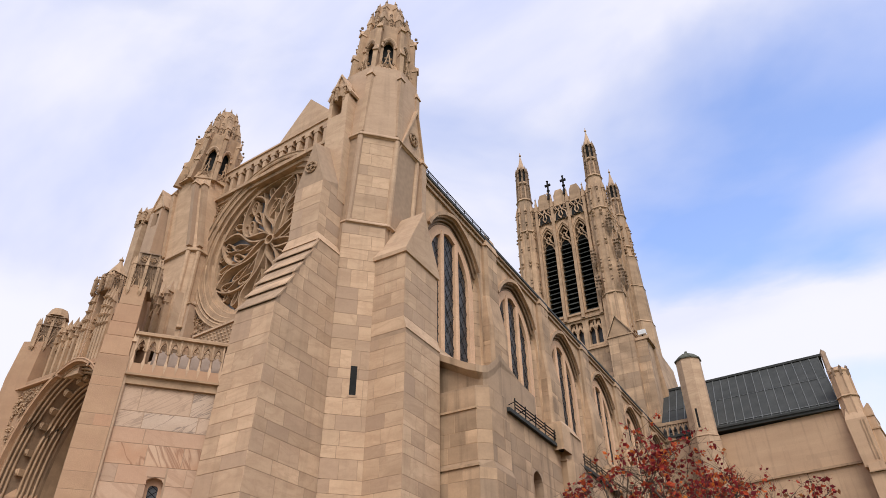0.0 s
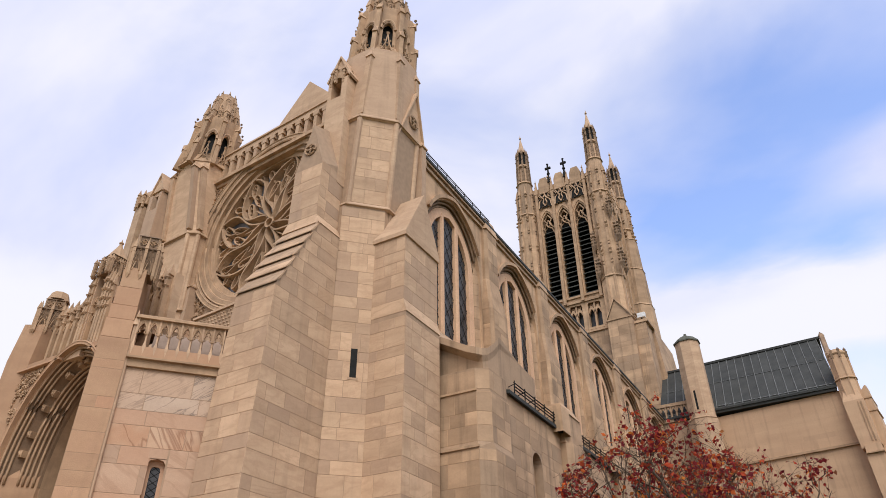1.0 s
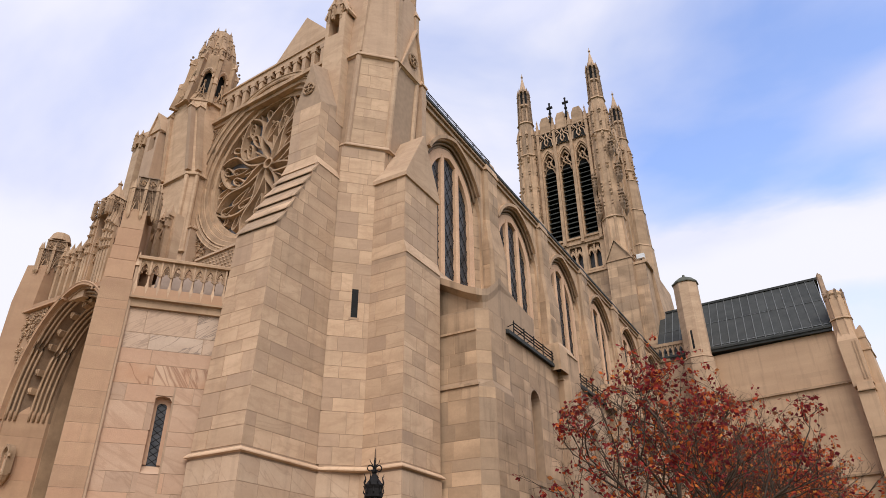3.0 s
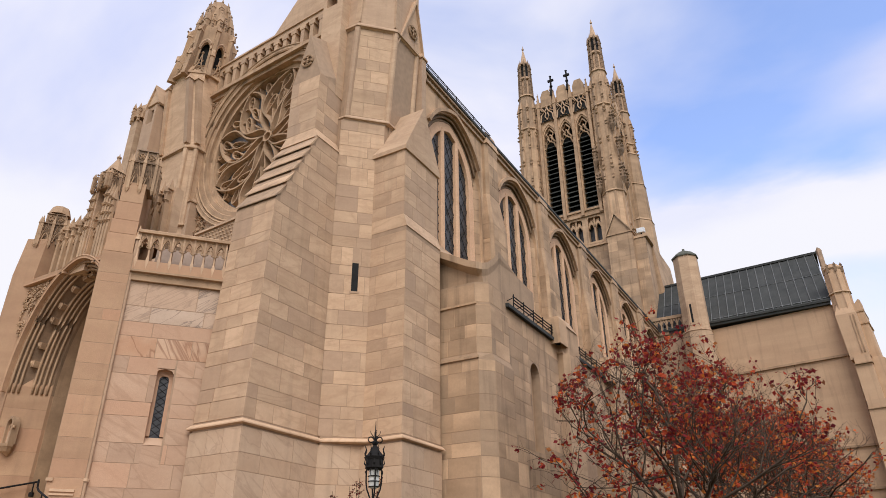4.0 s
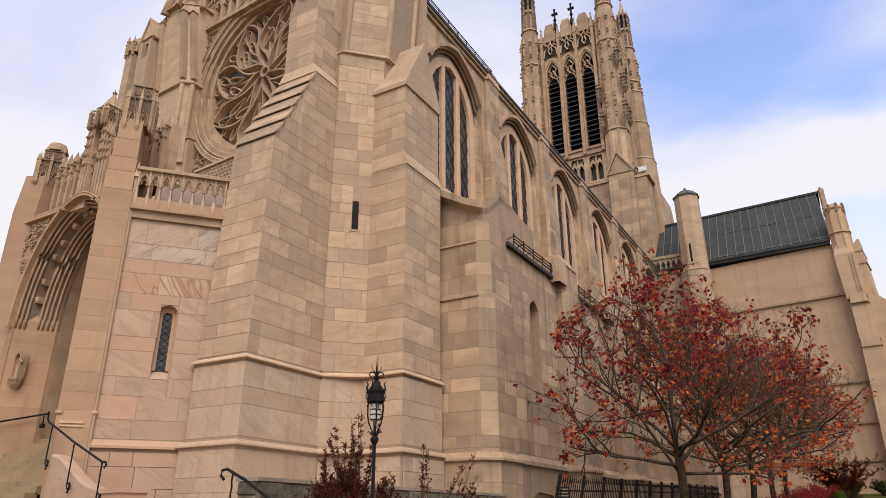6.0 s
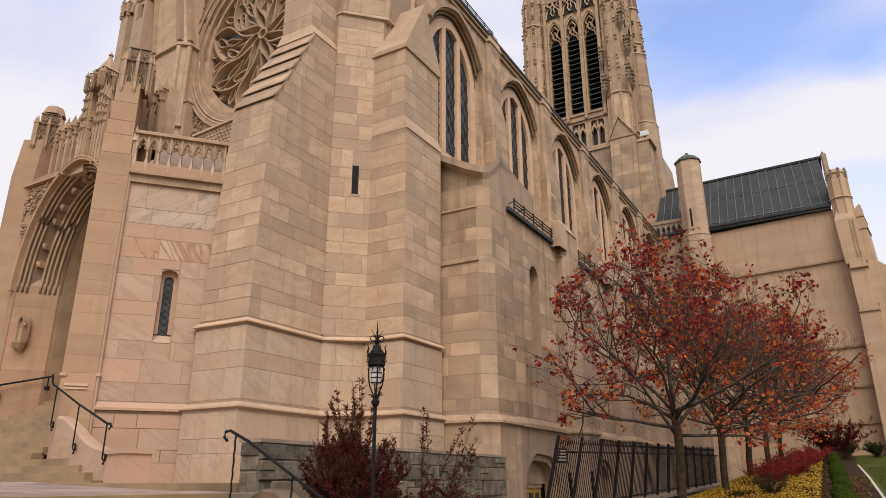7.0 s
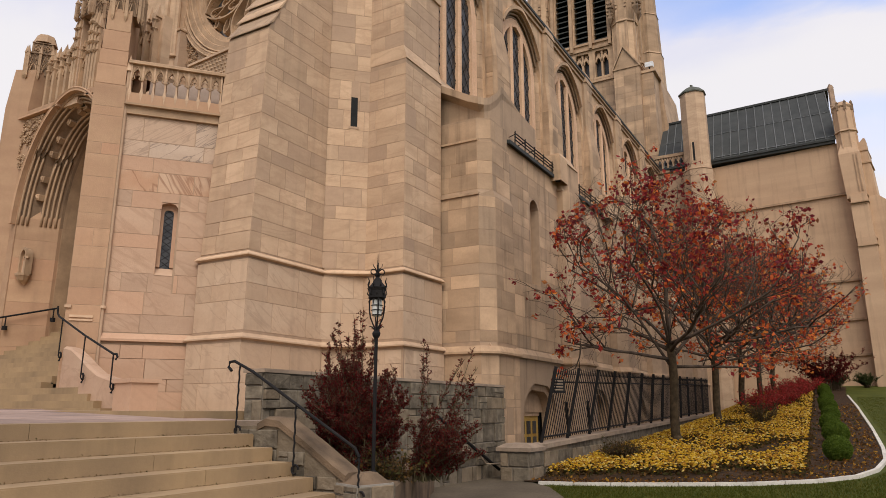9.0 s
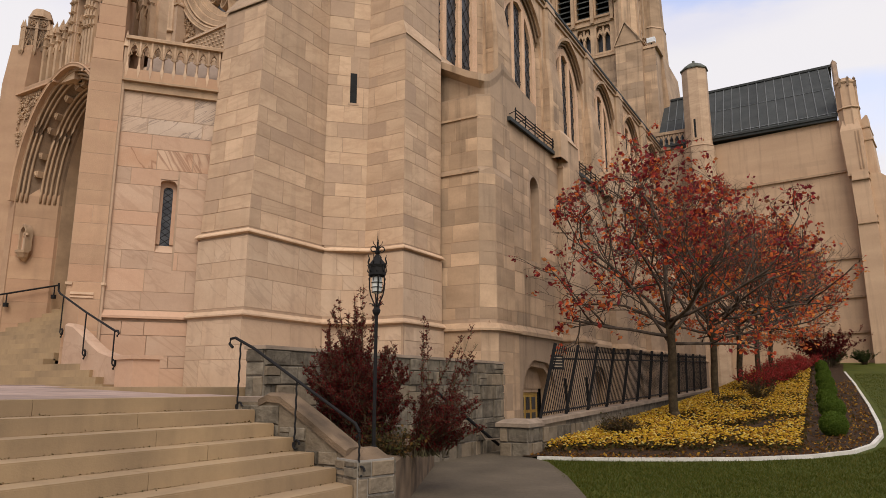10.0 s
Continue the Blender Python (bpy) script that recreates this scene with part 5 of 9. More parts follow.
for xa, xb in ((-22.9, -20.55), (-19.15, -16.6)):
    g = Geo(POR)
    g.box(xa, xb, 11.20, 11.75, 10.80, 10.86)
    g.prism(rect(xa, xb, 11.20, 11.75), 10.86, 10.94, rect(xa, xb, 11.33, 11.75))
    g.build("string_course", M_PINK, porch)
g = Geo(POR)
g.box(-22.7, -16.6, 11.85, 12.15, 10.92, 13.1)
g.build("parapet", M_STONE, porch)
for i in range(16):
    x = -22.2 + i * 0.36
    if abs(x + 19.55) < 0.6:
        continue
    g = Geo(POR)
    g.prism([(x - 0.06, 11.65), (x + 0.06, 11.65), (x + 0.06, 11.85), (x - 0.06, 11.85)], 10.92, 13.05)
    g.cone(square(x, 11.76, 0.10), 13.0, (x, 11.8, 13.5))
    crockets(g, (x, 11.7, 12.4), (x, 11.7, 13.0), 2, 0.10)
    g.build("panel_rib", M_CARVED, porch)
for x in (-22.0 + 0.36 * i for i in range(15)):
    if abs(x + 19.55) < 0.6:
        continue
    g = Geo(POR)
    g.band(pointed(x, 0.10, 12.3, 0.22, 4), pointed(x, 0.16, 12.3, 0.34, 4), 11.72, 11.85)
    head = g.build("panel_head", M_CARVED, porch)
    g = Geo(POR)
    g.box(x - 0.13, x + 0.13, 11.73, 11.9, 12.9, 13.2)
    g.build("crest_block", M_CARVED, head)
# canopied niche in the middle of the parapet
NQ = POR @ Matrix.Translation((-20.17, 0, 0))
g = Geo(NQ)
g.prism(rect(-0.36, -0.20, 11.6, 12.2), 10.8, 14.1)
g.prism(rect(0.20, 0.36, 11.6, 12.2), 10.8, 14.1)
g.prism(rect(-0.36, 0.36, 12.0, 12.4), 10.8, 14.5)
g.prism(rect(-0.36, 0.36, 11.4, 12.0), 10.8, 11.3)
g.build("niche", M_STONE, porch)
tabernacle(NQ, porch, 0, 11.85, 14.05, 0.36, 0.72)
for k in range(4):
    g = Geo(NQ)
    ra, rb = 0.33 - 0.069 * k, 0.33 - 0.069 * (k + 1)
    g.prism(octagon(0, 11.88, ra), 14.76 + 0.15 * k, 14.89 + 0.15 * k, octagon(0, 11.88, rb + 0.012))
    g.prism(octagon(0, 11.88, rb + 0.012), 14.89 + 0.15 * k, 14.91 + 0.15 * k, octagon(0, 11.88, rb))
    if k == 3:
        g.cone(octagon(0, 11.88, 0.058), 15.36, (0, 11.88, 15.66))
        g.prism(octagon(0, 11.88, 0.075), 15.44, 15.49)
    g.build("niche_spire", M_CARVED, porch)
for x in (-0.46, -0.32, 0.32, 0.46, 0.62, 0.78):
    g = Geo(NQ)
    zt = 13.7 - 0.9 * max(0.0, abs(x) - 0.46)
    g.prism(square(x, 11.6, 0.055), 10.9, zt)
    g.cone(square(x, 11.6, 0.08), zt - 0.05, (x, 11.6, zt + 0.5))
    crockets(g, (x, 11.54, 12.4), (x, 11.54, zt + 0.1), 4, 0.07)
    g.build("niche_buttress", M_CARVED, porch)
# far pier, mirrored
g = Geo(POR)
g.prism([(-23.62, 11.35), (-23.1, 10.95), (-22.5, 11.35), (-22.5, 12.8), (-23.62, 12.8)], -0.2, 11.2)
g.prism([(-23.62, 11.35), (-23.1, 10.95), (-22.5, 11.35), (-22.5, 12.8), (-23.62, 12.8)], 11.2, 12.6, [(-23.45, 11.4), (-23.0, 11.05), (-22.4, 11.4), (-22.4, 12.7), (-23.45, 12.7)])
g.build("far_pier", M_PINK, porch)
tabernacle(local(-22.75, 11.75, 0, 0.76, -0.65), porch, 0.0, 0.0, 12.55, 0.36, 1.15)
g = Geo(POR)
g.prism(octagon(-22.75, 11.75, 0.36), 13.74, 14.05, octagon(-22.75, 11.75, 0.26))
g.build("canopy_cap", M_CARVED, porch)
# inside: side and back walls, vault, carved bracket
# porch shade is put into the darker colour of these walls
g = Geo(POR)
g.box(-23.0, -22.45, 11.75, 16.5, 1.37, 11.0)
g.box(-16.75, -16.3, 11.75, 16.5, 1.37, 11.0)
g.box(-22.45, -16.75, 16.0, 16.5, 1.37, 11.0)
g.box(-22.45, -16.75, 13.2, 16.0, 10.4, 11.0)
g.build("inner_wall", M_DIRTY_SHADED, porch)
g = Geo(POR)
wall_with_arches(g, -22.45, -16.75, 1.37, 10.8, [tudor(1.66, 3.25, 1.37)], 12.45, 13.5)
g.build("inner_arch", M_CARVED, porch)
door = thing("door_1", "dark panelled oak church door", "door", kind="structure", at=(-19.6, 15.9, 4))
g = Geo(POR)
g.box(-21.4, -17.8, 15.9, 16.0, 4.0, 8.2)
g.build("leaf", M_IRON, door)
bracket = thing("wall_bracket", "small carved stone stoup niche on the porch wall", "bracket", at=(-19.9, 10.3, 5.6))
MB = Matrix.Translation((-21.90, 11.64, 0.0))
g = Geo(MB)
g.band([(-0.13, 5.62)] + pointed(0, 0.13, 6.18, 0.20, 7) + [(0.13, 5.62)], [(-0.19, 5.62)] + pointed(0, 0.19, 6.18, 0.28, 7) + [(0.19, 5.62)], -0.10, 0.12)
g.build("niche_arch", M_CARVED, bracket)
# back slab coloured darker than the arch, as shade in the recess
g = Geo(MB)
g.slab([(-0.13, 5.62), (0.13, 5.62)] + [(x, z) for x, z in pointed(0, 0.13, 6.18, 0.20, 7)][::-1], 0.03, 0.12)
g.build("niche_back", M_DIRTY_SHADED, bracket)
for sx in (-1, 1):
    g = Geo(MB)
    g.prism(octagon(sx * 0.21, -0.06, 0.035), 6.08, 6.16)
    g.build("label_stop", M_CARVED, bracket)
g = Geo(MB)
for k in range(3):
    a = math.pi / 2 + k * 2 * math.pi / 3
    g.tube([(0.05 * math.cos(a) + 0.042 * math.cos(j * math.pi / 4), -0.01, 6.17 + 0.05 * math.sin(a) + 0.042 * math.sin(j * math.pi / 4)) for j in range(9)], 0.018, 5)
g.build("trefoil", M_CARVED, bracket)
g = Geo(MB)
g.prism(octagon(0, 0.0, 0.06), 5.60, 6.02, octagon(0, 0.0, 0.05))
g.build("stem", M_STONE, bracket)
g = Geo(MB)
g.prism(octagon(0, -0.02, 0.20), 5.54, 5.62, octagon(0, -0.02, 0.21))
g.prism(octagon(0, 0.0, 0.13), 5.40, 5.54, octagon(0, -0.02, 0.19))
g.cone(octagon(0, 0.0, 0.13), 5.40, (0, 0.08, 5.27))
g.build("basin", M_CARVED, bracket)

# ---------------------------------------------------------------- stair up into the porch
pst = thing("porch_stair", "tan stone stair rising into the porch", "stairs", at=(-19, 9, LAND))
for k in range(19):
    g = Geo()
    y = 8.75 + 0.25 * k
    xr = -13.0 - 0.62 * k if y < 9.75 else min(-16.9, -13.0 - 0.62 * k)
    z = LAND + 0.155 * (k + 1)
    g.box(-26.5, max(xr, -17.6), y, 15.9 if k == 18 else y + 0.3, z - 0.19, z)
    g.build("step", M_STEP, pst)
cheek = thing("stair_cheek", "sloping marble cheek wall beside the porch stair", "wall", at=(-15.3, 9.6, LAND))
CK = local(-16.2, 9.78, 0, 3.25, -0.75)
prof = [(0, 2.98), (0.5, 2.90), (1.0, 2.72), (1.6, 2.47), (2.2, 2.26), (2.8, 2.15), (3.3, 2.10)]
g = Geo(CK)
for (xa, za), (xb, zb) in zip(prof, prof[1:]):
    g.add([(xa, 0, LAND), (xb, 0, LAND), (xb, 0.3, LAND), (xa, 0.3, LAND), (xa, 0, za - 0.05), (xb, 0, zb - 0.05), (xb, 0.3, zb - 0.05), (xa, 0.3, za - 0.05), (xa, 0.06, za), (xb, 0.06, zb), (xb, 0.24, zb), (xa, 0.24, za)],
          [(0, 3, 2, 1), (0, 1, 5, 4), (4, 5, 9, 8), (8, 9, 10, 11), (11, 10, 6, 7), (2, 3, 7, 6), (1, 2, 6, 10, 9, 5), (3, 0, 4, 8, 11, 7)])
g.build("sloping_wall", M_MARBLE, cheek)
g = Geo(CK)
g.box(3.3, 4.12, -0.04, 0.5, LAND, 2.02)
g.build("end_block", M_MARBLE, cheek)
g = Geo(CK)
g.box(3.26, 4.16, -0.08, 0.55, 2.02, 2.10)
g.build("end_cap", M_MARBLE, cheek)
rail = thing("porch_handrail", "dark iron handrail on the porch stair", "handrail", at=(-15.3, 9.6, LAND))
RAIL = [(-12.98, 8.96, 2.50), (-12.93, 8.96, 2.55), (-12.98, 8.97, 2.61), (-13.10, 8.98, 2.62), (-14.79, 9.38, 3.13), (-16.55, 9.78, 3.72), (-16.66, 9.80, 3.80), (-16.68, 9.80, 3.98)]
g = Geo()
g.tube(RAIL, 0.024, 8)
g.build("rail", M_IRON, rail)
for x, y, zt, zb in ((-13.10, 8.98, 2.60, 1.95), (-14.75, 9.37, 3.12, 2.20), (-16.25, 9.70, 3.62, 2.75)):
    g = Geo()
    g.tube([(x, y, zt), (x, y, zb), (x + 0.05, y, zb - 0.05)], 0.017, 6)
    post = g.build("post", M_IRON, rail)
    g = Geo()
    g.tube([(x + 0.05, y, zb - 0.12), (x + 0.10, y, zb - 0.04), (x + 0.10, y, zb + 0.04), (x + 0.06, y, zb + 0.08)], 0.026, 6)
    g.build("foot", M_IRON, post)
RL0, RL1 = (-22.1, 11.21, 4.21), (-21.25, 12.45, 4.59)
rail2 = thing("wall_handrail", "dark iron handrail fixed to the porch wall", "handrail", at=(-22.3, 11.6, 4.9))
g = Geo()
g.tube([(-22.72, 10.2, 4.02), (RL0[0], RL0[1], RL0[2]), (RL1[0], RL1[1], RL1[2]), (RL1[0] + 0.02, RL1[1] + 0.04, RL1[2] - 0.10)], 0.028, 8)
g.build("rail", M_IRON, rail2)
for f in (0.12, 0.95):
    x, y, z = [a + (b - a) * f for a, b in zip(RL0, RL1)]
    g = Geo()
    g.tube([(x, y, z), (x, y, z - 0.30), (x - 0.12, y + 0.08, z - 0.34)], 0.022, 6)
    g.prism(octagon(x - 0.04, y + 0.02, 0.07), z - 0.40, z - 0.28)
    g.build("bracket", M_IRON, rail2)
# ---------------------------------------------------------------- nave
NX, BAY, P0, NEND = -11.5, 6.15, 24.05, 54.4
MN = local(NX, 0, 0, 0, 1)
nave = thing("nave_wall", "buff stone clerestory wall with tall pointed windows", "wall", kind="structure", at=(NX, 36, 8))
CENTRES = [P0 - 0.12 - BAY / 2 + BAY * i for i in range(6)]
SILL, SPR = 13.1, 16.98


def win_line(c, half, rise, foot=SILL, n=14):
    return [(c - half, foot)] + pointed(c, half, SPR, rise, n) + [(c + half, foot)]


def window(c, sill):
    w = thing("nave_window", "tall pointed window with two stone mullions and dark leaded glass", "window", group="nave windows", at=(NX - 0.5, c, sill))
    g = Geo(MN)
    a, b = [[p for p in pointed(c, h, SPR, r, 28) if p[1] > 18.1] for h, r in ((2.36, 2.80), (2.50, 2.97))]
    n = min(len(a), len(b))
    k0, k1 = (len(a) - n) // 2, (len(b) - n) // 2
    g.band(a[k0:k0 + n], b[k1:k1 + n], -0.13, 0.0)
    g.build("hood_mould", M_CARVED, w)
    for half, rise, y, k in ((2.36, 2.80, 0.02, 9), (2.24, 2.67, 0.12, 7), (2.12, 2.54, 0.22, 4)):
        lo, hi = pointed(c, half - 0.13, SPR, rise - 0.15, 28)[k:-k], pointed(c, half, SPR, rise, 28)[k:-k]
        # hollow and roll take a darker tone, for dirt plus the arch's shadow
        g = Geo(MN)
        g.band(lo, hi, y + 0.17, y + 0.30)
        g.build("hollow", M_DIRTY_SHADED, w)
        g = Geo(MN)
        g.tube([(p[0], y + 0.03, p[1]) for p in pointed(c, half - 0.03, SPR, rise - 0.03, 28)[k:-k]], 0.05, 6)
        g.build("order", M_DIRTY_SHADED, w, smooth=True)

    def arch_z(x, half=1.70, rise=2.18):
        """Height of the glazing under the arch at a distance x from the window's middle."""
        rad = (half * half + rise * rise) / (2 * half)
        return SPR + math.sqrt(max(0.0, rad * rad - (abs(x) + rad - half) ** 2))

    for x in (-0.60, 0.60):
        g = Geo(MN)
        g.prism([(c + x - 0.13, 0.50), (c + x - 0.12, 0.24), (c + x - 0.07, 0.18), (c + x + 0.07, 0.18), (c + x + 0.12, 0.24), (c + x + 0.13, 0.50)], sill, arch_z(x))
        g.build("mullion", M_MULLION, w)
    g = Geo(MN)
    g.band(win_line(c, 1.62, 2.08, sill), win_line(c, 2.03, 2.46, sill), 0.22, 0.5)
    g.build("jamb", M_MULLION, w)
    # plain splayed reveals between the jamb and the piers
    for s in (-1, 1):
        lay = random.Random(int(c * 13) + s)
        z = sill
        while z < 17.6:
            h = lay.uniform(0.42, 0.6)
            z2 = min(z + h, 18.2)
            g = Geo(MN)
            p = lay.uniform(-0.006, 0.006)
            pts = [(c + s * 2.02, 0.30 + p), (c + s * 2.50, -0.02 + p), (c + s * 2.60, 0.62), (c + s * 2.02, 0.62)]
            g.prism(pts if s > 0 else pts[::-1], z + 0.006, z2 - 0.006)
            g.build("reveal_stone", M_CARVED, w)
            z = z2
    for cx, hw in ((-1.12, 0.51), (0.0, 0.5), (1.12, 0.51)):
        g = Geo(MN)
        rng = random.Random(int(c * 10 + cx * 7))
        zz = sill
        while zz < arch_z(cx) - 0.02:
            for k in range(4):
                xa, xb = cx - hw + hw * k / 2, cx - hw + hw * (k + 1) / 2
                za, zb = min(zz + 0.36, arch_z(xa)), min(zz + 0.36, arch_z(xb))
                if za > zz and zb > zz:
                    g.add([(c + x_, 0.37 + rng.uniform(-0.014, 0.014), z_) for x_, z_ in ((xa, zz), (xb, zz), (xb, zb), (xa, za))], [(0, 1, 2, 3)])
            zz += 0.36
        pane = g.build("leaded_light", M_GLASS, w)
        g = Geo(MN)
        for k in range(int((arch_z(cx) - sill) / 0.72)):
            za = sill + 0.72 * k
            for s_ in (-1, 1):
                g.tube([(c + cx + s_ * hw, 0.345, za), (c + cx, 0.345, za + 0.72)], 0.013, 4)
                g.tube([(c + cx, 0.345, za), (c + cx + s_ * hw, 0.345, za + 0.72)], 0.013, 4)
        g.build("lead_came", M_IRON, pane, kind="stuff")
    g = Geo(MN)
    z = sill
    g.add([(c - 2.5, -0.08, z - 0.35), (c + 2.5, -0.08, z - 0.35), (c + 2.5, 0.7, z - 0.35), (c - 2.5, 0.7, z - 0.35),
           (c - 2.5, -0.08, z - 0.20), (c + 2.5, -0.08, z - 0.20), (c + 2.1, 0.7, z + 0.22), (c - 2.1, 0.7, z + 0.22)],
          [(0, 3, 2, 1), (4, 5, 6, 7), (0, 1, 5, 4), (1, 2, 6, 5), (2, 3, 7, 6), (3, 0, 4, 7)])
    g.build("sill", M_WEATHERED, w)
    return w


LOW = 10.9
g = Geo(MN)
wall_with_arches(g, 17.8, NEND, 8.0, 20.05, [win_line(c, 2.32, 2.76, SILL if c == CENTRES[0] else LOW) for c in CENTRES], 0, 1.2)
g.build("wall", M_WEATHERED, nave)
# black sheet for the unlit nave behind the glass
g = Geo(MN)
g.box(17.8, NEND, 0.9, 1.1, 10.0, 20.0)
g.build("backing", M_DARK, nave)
for c in CENTRES:
    window(c, SILL if c == CENTRES[0] else LOW)
g = Geo(MN)
g.box(18.2, NEND, -0.08, 1.2, 20.14, 20.24)
g.box(18.2, NEND, -0.18, 1.2, 20.24, 20.36)
g.box(18.2, NEND, -0.10, 1.2, 20.02, 20.14)
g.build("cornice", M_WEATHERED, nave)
g = Geo(MN)
g.box(18.2, NEND, -0.22, 0.3, 20.36, 20.50)
g.build("gutter", M_LEAD, nave)
g = Geo()
g.add([(NX + 0.15, 19.6, 20.5), (NX + 0.15, 56, 20.5), (-19.6, 56, 29.0), (-19.6, 19.6, 29.0), (-27.7, 19.6, 20.5), (-27.7, 56, 20.5)], [(0, 1, 2, 3), (3, 2, 5, 4)])
tagged(g.build("nave_roof", M_LEAD), "dark sheet-covered nave roof", "roof", kind="structure")
g = Geo()
g.box(-28.0, -27.4, 18.4, 56.5, -1.0, 20.4)
g.box(-28.0, -22.6, 56.5, 57.0, -1.0, 20.4)
tagged(g.build("wall_north", M_WEATHERED), "plain stone outer wall on the church's hidden side", "wall", kind="structure")
snow = thing("roof_rail", "thin dark snow rail along the nave eaves", "rail", at=(NX, 21, 20.7))
g = Geo(MN)
g.tube([(18.2, -0.2, 20.72), (24.0, -0.2, 20.72)], 0.022, 5)
g.tube([(18.2, -0.2, 20.62), (24.0, -0.2, 20.62)], 0.015, 5)
g.build("rail", M_IRON, snow)
for k in range(8):
    g = Geo(MN)
    g.tube([(18.4 + 0.78 * k, -0.2, 20.48), (18.4 + 0.78 * k, -0.2, 20.75)], 0.02, 5)
    g.build("post", M_IRON, snow)

# nave piers over the aisle, and the aisle buttresses below them
for i in range(6):
    y = P0 + BAY * i if i < 5 else None
    if y is None:
        continue
    b = thing("nave_pier", "stone buttress pier between two clerestory windows", "buttress", group="nave piers", at=(NX + 0.3, y, 11))
    # plain shaft with chamfered arrises, a sloping offset about half way up
    for n, (z0, z1, h, d) in enumerate(((16.5, 20.0, 0.60, 0.24), (10.0, 15.7, 0.80, 0.46))):
        g = Geo(MN)
        g.prism([(y - h, 0.02), (y - h, -d + 0.12), (y - h + 0.12, -d), (y + h - 0.12, -d), (y + h, -d + 0.12), (y + h, 0.02)], z0, z1)
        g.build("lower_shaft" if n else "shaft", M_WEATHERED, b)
    g = Geo(MN)
    g.prism([(y - 0.80, 0.02), (y - 0.80, -0.34), (y - 0.68, -0.46), (y + 0.68, -0.46), (y + 0.80, -0.34), (y + 0.80, 0.02)], 15.7, 17.3,
            [(y - 0.60, 0.02), (y - 0.60, -0.12), (y - 0.48, -0.24), (y + 0.48, -0.24), (y + 0.60, -0.12), (y + 0.60, 0.02)])
    g.build("offset", M_CARVED, b)
    g = Geo(MN)
    g.prism([(y - 0.62, -0.28), (y + 0.62, -0.28), (y + 0.62, 0), (y - 0.62, 0)], 20.0, 20.72, [(y - 0.42, -0.16), (y + 0.42, -0.16), (y + 0.42, 0), (y - 0.42, 0)])
    g.build("cap", M_WEATHERED, b)
    for fx, h, z0, z1, sd in ((0.462, 0.66, 11.0, 15.65, 1), (0.242, 0.46, 17.3, 19.95, 2)):
        ashlar(b, (NX + fx, y - h), (NX + fx, y + h), z0, (NX + fx, y - h), (NX + fx, y + h), z1, 0.52, 0.8, WEATHERED_MESH, 300 + 10 * i + sd, joint=0.010)
    ashlar(b, (NX, y - 0.805), (NX + 0.33, y - 0.805), 11.0, (NX, y - 0.805), (NX + 0.33, y - 0.805), 15.65, 0.52, 0.6, WEATHERED_MESH, 305 + 10 * i, joint=0.010)
    g = Geo(MN)
    prof = [(-2.9 + 2.5 * s, 11.0 + 1.5 * s ** 2.4) for s in (0, 0.2, 0.4, 0.6, 0.8, 1.0)]
    for a, c in zip(prof, prof[1:]):
        g.add([(y - 0.40, a[0], 10.0), (y + 0.40, a[0], 10.0), (y + 0.40, c[0], 10.0), (y - 0.40, c[0], 10.0), (y - 0.40, a[0], a[1]), (y + 0.40, a[0], a[1]), (y + 0.40, c[0], c[1]), (y - 0.40, c[0], c[1])],
              [(4, 5, 6, 7), (0, 1, 5, 4), (1, 2, 6, 5), (3, 0, 4, 7), (2, 3, 7, 6)])
    g.build("flying_curve", M_WEATHERED, b)

AX = -9.0
MA = local(AX, 0, 0, 0, 1)
aisle = thing("aisle_wall", "plain buff stone aisle wall with narrow windows", "wall", kind="structure", at=(AX, 36, 0))
AB = [18.75] + [P0 + 0.9 + BAY * i for i in range(5)]
AWIN = [21.9 + BAY * i for i in range(5)]
holes = [[(c - 0.40, 5.7)] + pointed(c, 0.40, 8.35, 0.42, 5) + [(c + 0.40, 5.7)] for c in AWIN]
arches = [[(c - 1.45, -0.3)] + pointed(c, 1.45, 1.15, 1.2, 8) + [(c + 1.45, -0.3)] for c in [22.0 + BAY * i for i in range(5)]]
g = Geo(MA)
wall_with_arches(g, 18.75, NEND, 4.0, 10.2, holes, 0, 0.7)
g.build("wall", M_JOINT, aisle)
g = Geo(MA)
wall_with_arches(g, 18.75, NEND, -0.5, 4.0, arches, 0, 0.9)
g.build("basement_wall", M_WEATHERED, aisle)
sk = [(h[0][0] - 0.03, h[-1][0] + 0.03, 5.7, 8.8) for h in holes]
sk_aisle = sk
ashlar_joined(MA, 31.0, 46.0, 3.45, 10.2, 0.47, 1.0, 22, sk).build("stonework", M_WEATHERED, aisle, kind="stuff")
g = Geo(MA)
g.box(18.2, NEND, -0.10, 0.1, 3.12, 3.24)
g.add([(18.2, -0.10, 3.24), (NEND, -0.10, 3.24), (NEND, 0.1, 3.24), (18.2, 0.1, 3.24), (18.2, 0.0, 3.42), (NEND, 0.0, 3.42)], [(0, 1, 5, 4), (1, 2, 5), (3, 0, 4), (2, 3, 4, 5)])
g.build("string_course", M_WEATHERED, aisle)
